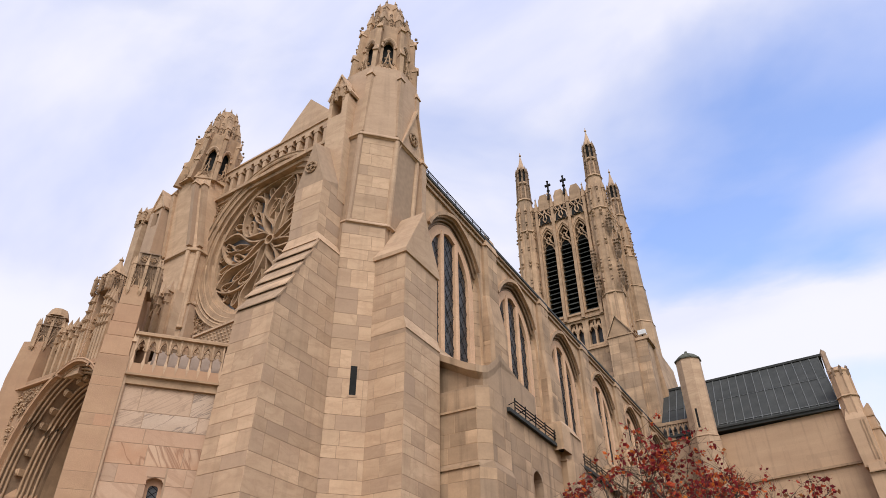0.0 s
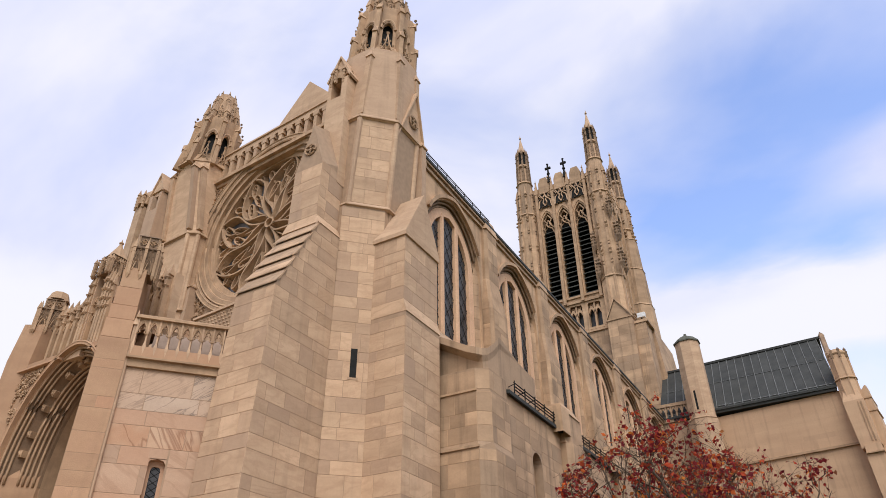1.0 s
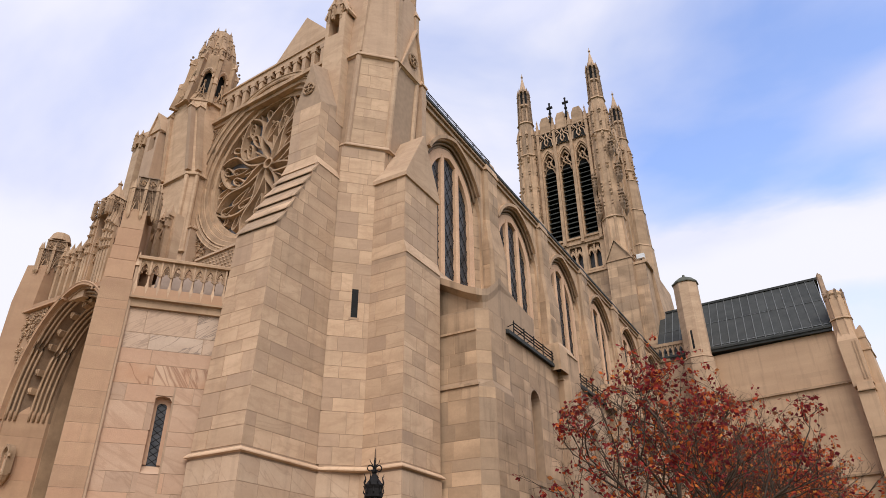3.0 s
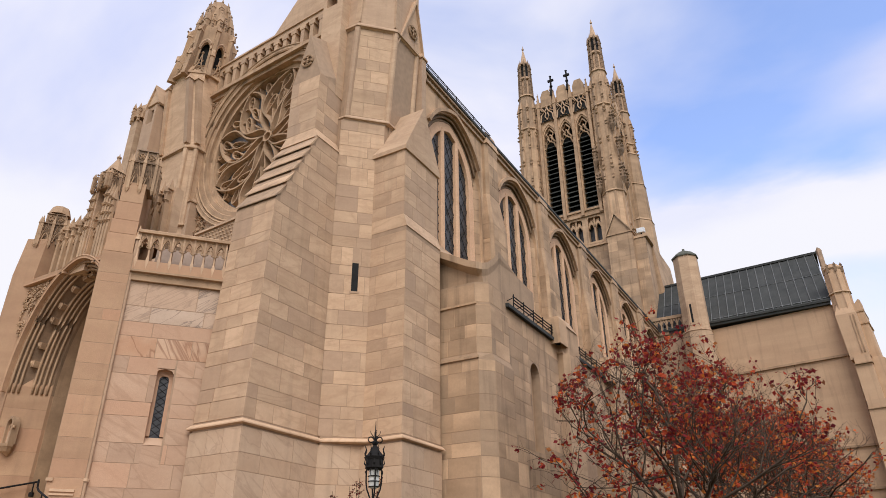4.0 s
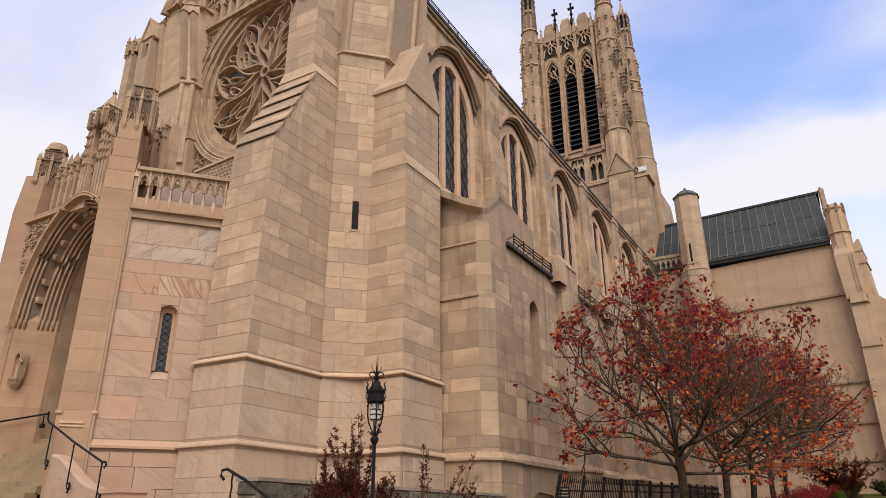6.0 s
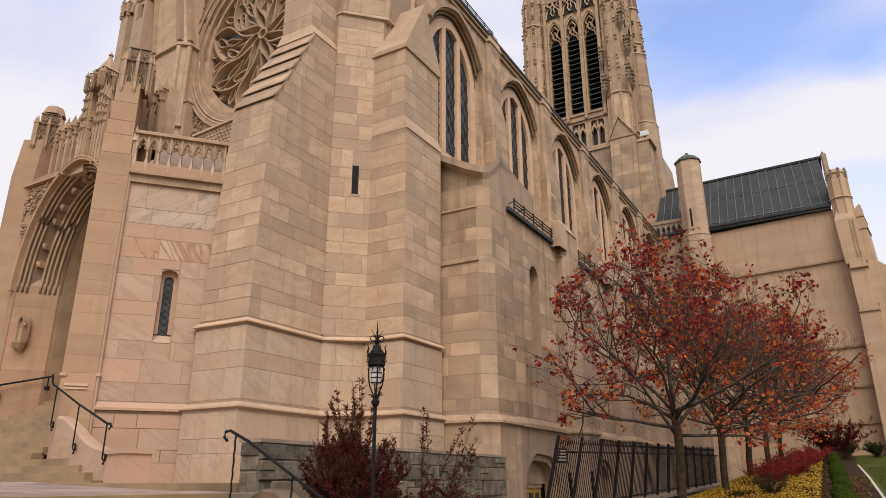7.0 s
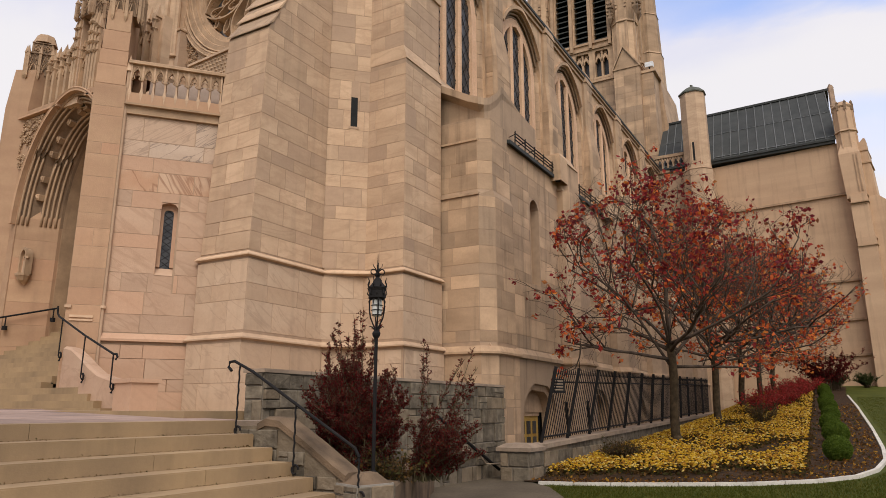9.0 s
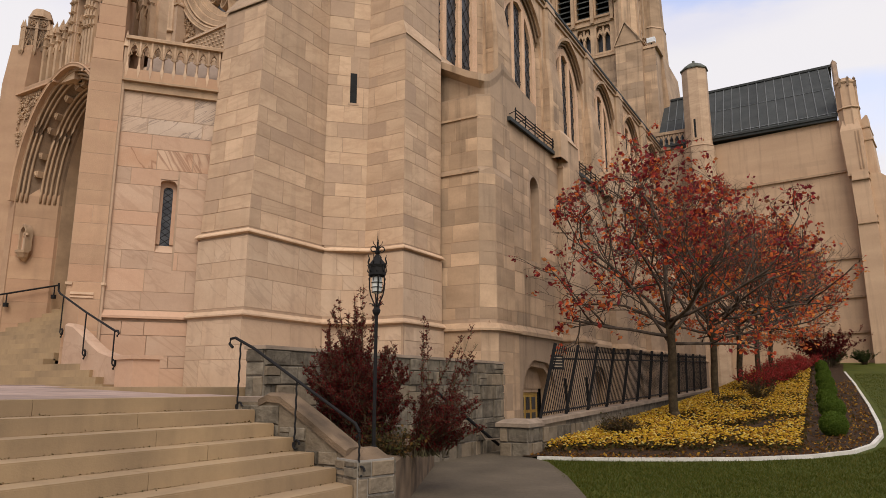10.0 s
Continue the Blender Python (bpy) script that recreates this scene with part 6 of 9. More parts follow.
for c in AWIN:
    w = thing("aisle_window", "narrow arched aisle window with dark glass", "window", group="aisle windows", at=(AX, c, 5.7))
    for za, zb in ((5.2, 5.7), (8.80, 9.25)):
        g = Geo(MA)
        g.box(c - 0.44, c + 0.44, -0.007, 0.02, za, zb)
        g.build("surround", M_WEATHERED, w)
    g = Geo(MA)
    g.box(c - 0.4, c + 0.4, 0.42, 0.5, 5.7, 8.8)
    g.build("pane", M_GLASS, w)
    g = Geo(MA)
    out = [(c - 0.40, 5.7)] + pointed(c, 0.40, 8.35, 0.42, 5) + [(c + 0.40, 5.7)]
    inn = [(c - 0.26, 5.7)] + pointed(c, 0.26, 8.30, 0.30, 5) + [(c + 0.26, 5.7)]
    g.band(inn, out, 0.30, 0.42)
    g.build("frame", M_WEATHERED, w)
    g = Geo(MA)
    g.add([(c - 0.42, -0.03, 5.55), (c + 0.42, -0.03, 5.55), (c + 0.42, 0.42, 5.75), (c - 0.42, 0.42, 5.75), (c + 0.42, 0.42, 5.5), (c - 0.42, 0.42, 5.5)], [(0, 1, 2, 3), (0, 3, 5), (1, 4, 2), (3, 2, 4, 5), (0, 5, 4, 1)])
    g.build("sill", M_WEATHERED, w)
# sheet coloured black as the dark inside behind windows and basement arches
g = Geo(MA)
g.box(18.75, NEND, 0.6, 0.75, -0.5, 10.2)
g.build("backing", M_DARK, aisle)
g = Geo(MA)
g.add([(19.65, -0.15, 10.25), (NEND, -0.15, 10.25), (NEND, 2.5, 10.75), (19.65, 2.5, 10.75), (19.65, -0.15, 10.12), (NEND, -0.15, 10.12), (NEND, 2.5, 10.6), (19.65, 2.5, 10.6)],
      [(0, 1, 2, 3), (7, 6, 5, 4), (0, 4, 5, 1), (1, 5, 6, 2), (2, 6, 7, 3), (3, 7, 4, 0)])
tagged(g.build("aisle_roof", M_LEAD), "low dark lead-covered aisle roof", "roof", kind="structure")
for i in range(5):
    s = thing("snow_guard", "dark iron snow guard rail on the aisle eaves", "rail", group="snow guards", at=(AX, AB[i] + 3, 10.3))
    a, b = (AB[i] + 0.95, AB[i] + 6.15 - 1.0) if i else (20.1, 25.2)
    g = Geo(MA)
    for z in (10.42, 10.54, 10.66):
        g.tube([(a, -0.12, z), (b, -0.12, z)], 0.022, 5)
    g.build("rail", M_IRON, s)
    for k in range(7):
        x = a + (b - a) * k / 6
        g = Geo(MA)
        g.tube([(x, -0.12, 10.22), (x, -0.14, 10.72)], 0.022, 5)
        g.tube([(x, -0.12, 10.60), (x, 0.25, 10.50)], 0.016, 5)
        g.build("post", M_IRON, s)
for i, y in enumerate(AB):
    b = thing("aisle_buttress", "stepped buff ashlar buttress on the aisle wall", "buttress", group="aisle buttresses", at=(-8.9, y, 0))
    m = local(-10.7 if i == 0 else AX - 0.3, y - 0.75, 0, 1, 0)
    wid = 1.85 if i == 0 else 0.95
    chamfer = [(0, 0), (wid - 0.36, 0), (wid, 0.42), (wid, 1.75 if i == 0 else 1.5), (0, 1.75 if i == 0 else 1.5)]
    g = Geo(m)
    g.prism([(x + (0.08 if x else 0), yy - (0.08 if yy < 0.5 else -0.05)) for x, yy in chamfer], -0.5, 3.2)
    g.prism(chamfer, 3.2, 7.95)
    g.build("shaft", M_JOINT, b)
    slim = [(0, 0.05), (wid - 0.42, 0.05), (wid - 0.22, 0.30), (wid - 0.22, 1.5), (0, 1.5)]
    if i == 0:
        slim = [(0, 0.05), (wid - 0.42, 0.05), (wid - 0.06, 0.36), (wid - 0.06, 1.65), (0, 1.65)]
    g = Geo(m)
    g.prism(chamfer, 7.95, 8.15, slim)
    g.box(0, wid - 0.34, -0.06, 0.3, 7.95, 8.03)
    g.build("weathering", M_WEATHERED, b)
    g = Geo(m)
    g.prism(slim, 8.1, 9.75)
    g.box(0, wid - 0.40, 0.0, 0.3, 9.75, 9.82)
    g.prism([(0, 0.12), (wid - 0.48, 0.12), (wid - (0.10 if i == 0 else 0.30), 0.38), (wid - (0.10 if i == 0 else 0.30), 1.6), (0, 1.6)], 9.75, 10.55 if i == 0 else 10.9)
    g.build("upper_shaft", M_WEATHERED, b)
    if i == 0:
        rim = [(-11.2, 18.0, 12.28), (-10.68, 18.0, 11.98), (-10.12, 18.0, 11.67), (-9.57, 18.0, 11.36), (-9.2, 18.0, 11.20), (-9.05, 18.15, 11.18), (-9.0, 18.45, 11.30), (-9.0, 18.95, 11.66), (-9.0, 19.4, 12.10)]
        back = [(-11.6, 18.6, 13.1), (-11.6, 19.2, 13.15), (-11.6, 19.9, 13.15), (-11.5, 20.8, 13.0), (-11.4, 21.6, 12.9), (-11.2, 22.3, 12.9), (-11.0, 22.7, 12.9), (-10.6, 22.9, 12.75), (-9.3, 23.0, 11.9)]
        g = Geo()
        n = len(rim)
        vs = [p for p in rim] + [(0.5 * (a[0] + d[0]), 0.5 * (a[1] + d[1]), 0.42 * a[2] + 0.58 * d[2] - 0.12) for a, d in zip(rim, back)] + back
        vs += [(p[0], p[1], p[2] - 0.24) for p in rim] + [(p[0] - 0.05 * (p[0] > -9.3), p[1] + 0.26 * (p[1] < 18.1) + 0.10 * (p[1] > 18.1), p[2] - 0.42) for p in rim] + [(p[0] - 0.06 * (p[0] > -9.3), p[1] + 0.34 * (p[1] < 18.1) + 0.19 * (p[0] > -9.1 and p[1] < 18.3), 10.0) for p in rim] + [(p[0], p[1], 10.0) for p in back]
        fs = []
        for r, q in ((0, 1), (1, 2), (3, 0), (4, 3), (5, 4), (2, 6)):
            fs += [(r * n + i, r * n + i + 1, q * n + i + 1, q * n + i) for i in range(n - 1)]
        fs += [(n - 1, 2 * n - 1, 3 * n - 1, 7 * n - 1, 6 * n - 1, 5 * n - 1, 4 * n - 1), (0, 3 * n, 4 * n, 5 * n, 6 * n, 2 * n, n)]
        g.add(vs, fs)
        g.build("swept_ledge", M_WEATHERED, b)
        course(m, b, [(x + (0.08 if x else 0), yy - (0.08 if yy < 0.5 else -0.05)) for x, yy in chamfer], 3.1, 0.24, 0.09)
        continue
    g = Geo(m)
    cap = [(0, 0.05), (wid - 0.30, 0.05), (wid - 0.26, 0.30), (wid - 0.26, 1.5), (0, 1.5)]
    g.prism(cap, 10.9, 11.35, [(0, 0.15), (wid - 0.55, 0.15), (wid - 0.5, 0.30), (wid - 0.5, 1.4), (0, 1.4)])
    g.build("cap", M_WEATHERED, b)
    course(m, b, [(x + (0.08 if x else 0), yy - (0.08 if yy < 0.5 else -0.05)) for x, yy in chamfer], 3.1, 0.24, 0.09)
for c in [22.0 + BAY * i for i in range(5)]:
    g = Geo(MA)
    ln = lambda h, r: [(c - h, 0.0)] + pointed(c, h, 1.15, r, 8) + [(c + h, 0.0)]
    g.band(ln(1.25, 1.0), ln(1.46, 1.22), 0.12, 0.5)
    g.build("basement_arch", M_WEATHERED, aisle)
# basement doors under the first arches
for i in range(2):
    c = 21.95 + BAY * i
    d = thing("basement_door", "yellow-painted panelled double door under a stone arch", "door", group="basement doors", at=(AX - 0.5, c, 0.0))
    g = Geo(MA)
    g.box(c - 1.05, c + 1.05, 0.55, 0.59, 0.0, 1.30)
    lf = g.build("leaf", material("yellow_paint", (0.50, 0.30, 0.06), (0.42, 0.24, 0.05), 4, rough=0.5), d)
    for k in range(4):
        for zz in (0.2, 0.72):
            g = Geo(MA)
            g.box(c - 0.95 + 0.5 * k, c - 0.65 + 0.5 * k, 0.53, 0.56, zz, zz + 0.42)
            g.build("pane", M_GLASS, lf)
    g = Geo(MA)
    g.box(c - 1.05, c + 1.05, 0.5, 0.59, 1.30, 1.42)
    g.build("lintel", M_WEATHERED, d)
    g = Geo(MA)
    g.slab([(c - 1.3, 1.42)] + [p for p in pointed(c, 1.3, 1.15, 1.05, 8) if p[1] > 1.43] + [(c + 1.3, 1.42)], 0.45, 0.56)
    g.build("tympanum", M_CARVED, d)

# ---------------------------------------------------------------- crossing tower
tower = thing("crossing_tower", "tall buff stone belfry tower with louvred openings and pinnacles", "tower", at=(-18.6, 61.7, 0))
TXL, TXR, TYF, TYB = -22.6, -14.3, 57.9, 66.2


def tower_face(m, width, seen=True):
    """One face in its frame: x from 0 to width, y inwards."""
    c0 = width / 2
    cs = [c0 - 1.85, c0, c0 + 1.85]
    holes = [[(c - 0.66, 35.4)] + pointed(c, 0.66, 45.0, 1.5, 8) + [(c + 0.66, 35.4)] for c in cs]
    g = Geo(m)
    wall_with_arches(g, 0.5, width - 0.5, 34.6, 48.6, holes, 0.0, 1.0)
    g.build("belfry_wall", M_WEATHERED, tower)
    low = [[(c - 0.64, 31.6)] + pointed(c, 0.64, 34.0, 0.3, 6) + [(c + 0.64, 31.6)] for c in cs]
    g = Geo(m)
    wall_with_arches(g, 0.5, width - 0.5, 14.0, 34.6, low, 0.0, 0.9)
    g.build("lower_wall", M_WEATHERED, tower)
    g = Geo(m)
    g.box(0.5, width - 0.5, 0.55, 0.65, 31.3, 34.5)
    g.build("lower_glazing", M_GLASS, tower)
    for c in cs:
        g = Geo(m)
        g.box(c - 0.09, c + 0.09, 0.1, 0.5, 31.6, 34.3)
        for s_ in (-0.33, 0.33):
            g.band(pointed(c + s_, 0.18, 33.2, 0.4, 5), pointed(c + s_, 0.31, 33.2, 0.8, 5), 0.1, 0.4)
            g.tube([(c + s_ + 0.13 * math.cos(j * math.pi / 3), 0.2, 34.0 + 0.13 * math.sin(j * math.pi / 3)) for j in range(7)], 0.05, 4)
        g.build("window_tracery", M_CARVED, tower)
        g = Geo(m)
        g.box(c - 0.80, c + 0.80, -0.10, 0.3, 31.38, 31.6)
        g.build("window_sill", M_CARVED, tower)
    for z in (34.5, 31.1, 35.1):
        g = Geo(m)
        g.box(0.4, width - 0.4, -0.16, 0.1, z, z + 0.22)
        g.build("string_course", M_CARVED, tower)
    for c in cs:
        for half, rise, y in ((0.92, 1.95, -0.10), (0.78, 1.72, 0.15)):
            g = Geo(m)
            foot = 35.4
            ln = lambda h, r: [(c - h, foot)] + pointed(c, h, 45.0, r, 8) + [(c + h, foot)]
            g.band(ln(half - 0.14, rise - 0.22), ln(half, rise), y, y + 0.25)
            g.build("arch_order", M_CARVED, tower)
        for k in range(16):
            z = 35.6 + 0.56 * k
            g = Geo(m)
            g.add([(c - 0.66, 0.25, z), (c + 0.66, 0.25, z), (c + 0.66, 0.85, z + 0.45), (c - 0.66, 0.85, z + 0.45), (c - 0.66, 0.25, z - 0.08), (c + 0.66, 0.25, z - 0.08), (c + 0.66, 0.85, z + 0.37), (c - 0.66, 0.85, z + 0.37)],
                  [(0, 1, 2, 3), (7, 6, 5, 4), (0, 4, 5, 1), (1, 5, 6, 2), (2, 6, 7, 3), (3, 7, 4, 0)])
            g.build("louvre", M_LOUVRE, tower)
        g = Geo(m)
        for s in (-1, 1):
            g.tube([(c + s * 0.6, 0.16, 44.4), (c + s * 0.12, 0.16, 45.1), (c + s * 0.42, 0.16, 45.6), (c, 0.16, 46.2)], 0.10, 5)
            g.tube([(c + s * 0.62, 0.16, 43.7), (c + s * 0.40, 0.16, 44.35), (c, 0.16, 44.6), (c + s * 0.28, 0.16, 45.1)], 0.095, 5)
            g.tube([(c, 0.16, 44.6), (c + s * 0.30, 0.16, 45.0), (c, 0.16, 45.5)], 0.09, 5)
        g.build("tracery", M_WEATHERED, tower)
        # gable over each opening, with a parapet of tracery on a dark panel, and a cross
        g = Geo(m)
        g.box(c - 0.62, c + 0.62, -0.12, 0.35, 47.2, 50.6)
        g.slab([(c - 0.62, 50.6), (c + 0.62, 50.6), (c + 0.35, 51.3), (c - 0.35, 51.3)], -0.12, 0.35)
        merlon = g.build("merlon", M_WEATHERED, tower)
        # the merlon is solid: this black panel paints the dark of piercings
        g = Geo(m)
        g.box(c - 0.74, c + 0.74, -0.135, -0.125, 47.15, 49.0)
        g.build("pierced_field", M_DARK, merlon)
        g = Geo(m)
        for s in (-1, 1):
            g.tube([(c + s * 0.74, -0.2, 47.1), (c + s * 0.62, -0.2, 48.0), (c + s * 0.12, -0.2, 48.55), (c, -0.2, 49.1)], 0.085, 5)
            g.tube([(c, -0.2, 47.3), (c + s * 0.22, -0.2, 47.75), (c + s * 0.10, -0.2, 48.2), (c + s * 0.55, -0.2, 48.95)], 0.075, 5)
            g.tube([(c + s * 0.74, -0.2, 48.3), (c + s * 0.45, -0.2, 48.5), (c + s * 0.74, -0.2, 48.95)], 0.07, 5)
        g.tube([(c - 0.74, -0.2, 49.05), (c + 0.74, -0.2, 49.05)], 0.09, 5)
        g.build("parapet_tracery", M_STONE, merlon)
        g = Geo(m)
        crockets(g, (c - 0.6, -0.15, 46.9), (c, -0.15, 47.6), 3, 0.09)
        crockets(g, (c + 0.6, -0.15, 46.9), (c, -0.15, 47.6), 3, 0.09)
        g.build("crocket_carving", M_DIRTY_SHADED, merlon, kind="stuff")
    for c in cs[:2] if seen else ():
        g = Geo(m)
        x = c + 0.66
        g.tube([(x, 0.1, 50.6), (x, 0.1, 53.1)], 0.10, 6)
        g.prism(octagon(x, 0.1, 0.30), 50.4, 51.3, octagon(x, 0.1, 0.12))
        g.box(x - 0.33, x + 0.33, 0.0, 0.2, 52.45, 52.68)
        g.prism(octagon(x, 0.1, 0.16), 51.7, 51.85)
        crockets(g, (x, 0.1, 52.95), (x, 0.1, 53.3), 1, 0.13)
        g.build("cross", M_IRON, tower)
    for x in (c0 - 0.925, c0 + 0.925, c0 - 2.775, c0 + 2.775):
        g = Geo(m)
        g.prism([(x - 0.15, -0.28), (x + 0.15, -0.28), (x + 0.15, 0.1), (x - 0.15, 0.1)], 34.6, 49.2)
        g.cone([(x - 0.2, -0.33), (x + 0.2, -0.33), (x + 0.2, 0.07), (x - 0.2, 0.07)], 49.1, (x, -0.12, 51.3))
        crockets(g, (x - 0.15, -0.2, 49.2), (x, -0.12, 51.1), 3, 0.10)
        g.build("mullion_buttress", M_CARVED, tower)
    g = Geo(m)
    g.box(0.5, width - 0.5, 0.0, 0.3, 48.4, 50.0)
    g.build("parapet", M_WEATHERED, tower)


tower_face(local(TXL, TYF, 0, 1, 0), TXR - TXL)
tower_face(local(TXR, TYF, 0, 0, 1), TYB - TYF, False)
# block coloured near-black to give the belfry its unlit inside
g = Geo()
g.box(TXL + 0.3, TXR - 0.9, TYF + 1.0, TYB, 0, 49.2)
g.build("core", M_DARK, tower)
for cx, cy in ((TXL, TYF), (TXR, TYF), (TXR, TYB), (TXL, TYB)):
    g = Geo()
    g.prism(octagon(cx, cy, 1.05), 14.0, 36.0, octagon(cx, cy, 1.0))
    g.prism(octagon(cx, cy, 0.98), 36.0, 46.5, octagon(cx, cy, 0.92))
    g.prism(octagon(cx, cy, 0.88), 46.5, 51.0, octagon(cx, cy, 0.78))
    if (cx, cy) == (TXR, TYB):
        for za, zb, ra, rb in ((14.0, 31.0, 1.95, 1.80), (31.0, 36.5, 1.70, 1.55), (36.5, 41.0, 1.45, 1.32), (41.0, 45.0, 1.25, 1.12)):
            g.prism(octagon(cx, cy, ra), za, zb, octagon(cx, cy, rb))
            g.prism(octagon(cx, cy, rb + 0.06), zb, zb + 0.35, octagon(cx, cy, rb - 0.2))
    g.build("corner_shaft", M_WEATHERED, tower)
    for z, a in ((36.0, 1.02), (46.4, 0.96), (51.0, 0.80)):
        course(Matrix.Identity(4), tower, octagon(cx, cy, a), z, 0.25, 0.10)
    for k, (px, py) in enumerate(octagon(cx, cy, 1.0)):
        g = Geo()
        g.prism(square(px, py, 0.13), 22.0, 49.3, square(cx + (px - cx) * 0.88, cy + (py - cy) * 0.88, 0.10))
        g.cone(square(cx + (px - cx) * 0.88, cy + (py - cy) * 0.88, 0.15), 49.2, (cx + (px - cx) * 0.82, cy + (py - cy) * 0.82, 50.6))
        knob = Geo()
        for z in (37.2, 39.4, 43.6, 47.0, 48.6):
            crockets(knob, (cx + (px - cx) * 1.02, cy + (py - cy) * 1.02, z), (cx + (px - cx) * 0.99, cy + (py - cy) * 0.99, z + 0.7), 2, 0.11)
        knob.build("crocket_carving", M_DIRTY_SHADED, tower, kind="stuff")
        for z in (41.5, 45.2, 38.3):
            crockets(g, (cx + (px - cx) * 1.06, cy + (py - cy) * 1.06, z), (cx + (px - cx) * 1.02, cy + (py - cy) * 1.02, z + 0.9), 2, 0.15)
        g.build("angle_rib", M_CARVED, tower)
    # pinnacle: open arcaded drum and spirelet
    g = Geo()
    g.prism(octagon(cx, cy, 0.56), 51.0, 54.0, octagon(cx, cy, 0.50))
    g.prism(octagon(cx, cy, 0.54), 55.9, 56.15)
    g.cone(octagon(cx, cy, 0.40), 56.1, (cx, cy, 58.5))
    g.tube([(cx, cy, 58.3), (cx, cy, 58.9)], 0.06, 5, 0.03)
    g.prism(octagon(cx, cy, 0.12), 58.35, 58.5)
    g.build("pinnacle", M_STONE, tower)
    # dark drum between the ribs replaces the shade of an open arcade
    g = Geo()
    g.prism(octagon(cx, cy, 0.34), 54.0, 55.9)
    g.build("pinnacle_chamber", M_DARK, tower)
    course(Matrix.Identity(4), tower, octagon(cx, cy, 0.62), 53.6, 0.35, 0.10)
    for px, py in octagon(cx, cy, 0.66):
        g = Geo()
        g.prism(square(px, py, 0.12), 50.8, 55.9, square(cx + (px - cx) * 0.9, cy + (py - cy) * 0.9, 0.07))
        g.cone(square(cx + (px - cx) * 0.9, cy + (py - cy) * 0.9, 0.11), 55.5, (cx + (px - cx) * 0.85, cy + (py - cy) * 0.85, 56.5))
        crockets(g, (px, py, 51.2), (cx + (px - cx) * 0.95, cy + (py - cy) * 0.95, 53.5), 4, 0.13)
        crockets(g, (px, py, 54.2), (cx + (px - cx) * 0.95, cy + (py - cy) * 0.95, 55.6), 2, 0.12)
        g.build("pinnacle_rib", M_DIRTY_SHADED, tower)
# buttressed lower stage at the tower's corner
g = Geo()
g.prism(rect(-15.2, -12.9, 56.6, 59.0), 10.0, 31.2)
g.add([(-15.2, 56.6, 31.2), (-12.9, 56.6, 31.2), (-12.9, 59.0, 31.2), (-15.2, 59.0, 31.2), (-14.25, 56.6, 33.2), (-14.25, 59.0, 33.2)],
      [(0, 1, 4), (1, 2, 5, 4), (2, 3, 5), (3, 0, 4, 5), (0, 3, 2, 1)])
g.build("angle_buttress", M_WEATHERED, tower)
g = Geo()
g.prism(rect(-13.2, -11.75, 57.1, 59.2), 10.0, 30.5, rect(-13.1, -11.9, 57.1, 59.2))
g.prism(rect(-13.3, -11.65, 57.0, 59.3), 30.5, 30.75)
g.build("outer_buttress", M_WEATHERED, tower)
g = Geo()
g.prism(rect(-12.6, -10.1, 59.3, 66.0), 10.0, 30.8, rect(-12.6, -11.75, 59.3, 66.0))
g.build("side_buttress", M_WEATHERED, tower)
for x, z0, z1 in ((-12.0, 28.9, 30.1),):
    g = Geo()
    g.box(x - 0.13, x + 0.13, 56.55 if x < -13 else 57.12, 56.66 if x < -13 else 57.3, z0, z1)
    g.build("slit", M_DARK, tower)
for z, o in ((31.1, 0.10),):
    g = Geo()
    g.prism(rect(-15.2 - o, -12.9 + o, 56.6 - o, 59.0), z, z + 0.12)
    g.build("set_off", M_CARVED, tower)
g = Geo()
g.add([(-15.3, 56.45, 31.2), (-14.25, 56.45, 33.4), (-14.25, 56.45, 33.2), (-15.3, 56.45, 31.0), (-15.3, 59, 31.2), (-14.25, 59, 33.4), (-12.8, 56.45, 31.2), (-12.8, 59, 31.2), (-12.8, 56.45, 31.0)],
      [(0, 1, 5, 4), (1, 6, 7, 5), (0, 3, 2, 1), (1, 2, 8, 6)])
g.build("gable_coping", M_WEATHERED, tower)
g = Geo()
for px, py, z in ((-12.9, 56.75, 37.0), (-12.95, 57.3, 40.5), (-13.15, 58.9, 37.5), (-13.2, 58.9, 41.5), (-15.3, 57.0, 36.6), (-15.4, 57.0, 39.8), (-13.25, 57.0, 43.5)):
    g.prism(square(px, py, 0.2), z, z + 1.1, square(px, py, 0.14))
    g.cone(square(px, py, 0.24), z + 1.1, (px, py, z + 2.0))
    g.cone(square(px, py, 0.22), z, (px - 0.1, py + 0.1, z - 0.7))
    crockets(g, (px - 0.2, py - 0.2, z + 0.1), (px - 0.15, py - 0.2, z + 1.6), 4, 0.11)
    crockets(g, (px + 0.2, py - 0.2, z + 0.1), (px + 0.15, py - 0.2, z + 1.6), 4, 0.11)
g.build("niche_carving", M_DIRTY_SHADED, tower, kind="stuff")
for m, xa, xb, z0, z1, sd in ((local(-15.2, 56.6, 0, 1, 0), 0.0, 2.3, 12.0, 31.1, 51), (local(-13.15, 57.1, 0, 1, 0), 0.0, 1.3, 12.0, 30.4, 52), (local(TXL, TYF, 0, 1, 0), 0.6, 7.2, 18.0, 31.0, 53)):
    ashlar_joined(m, xa, xb, z0, z1, 0.7, 1.1, sd, joint=0.012, proud=0.012).build("stonework", M_WEATHERED, tower, kind="stuff")
lamp = thing("floodlight", "small white floodlight box on the tower ledge", "floodlight", at=(-11.6, 57.2, 31.1))
g = Geo()
g.box(-12.55, -11.85, 57.1, 57.5, 31.05, 31.5)
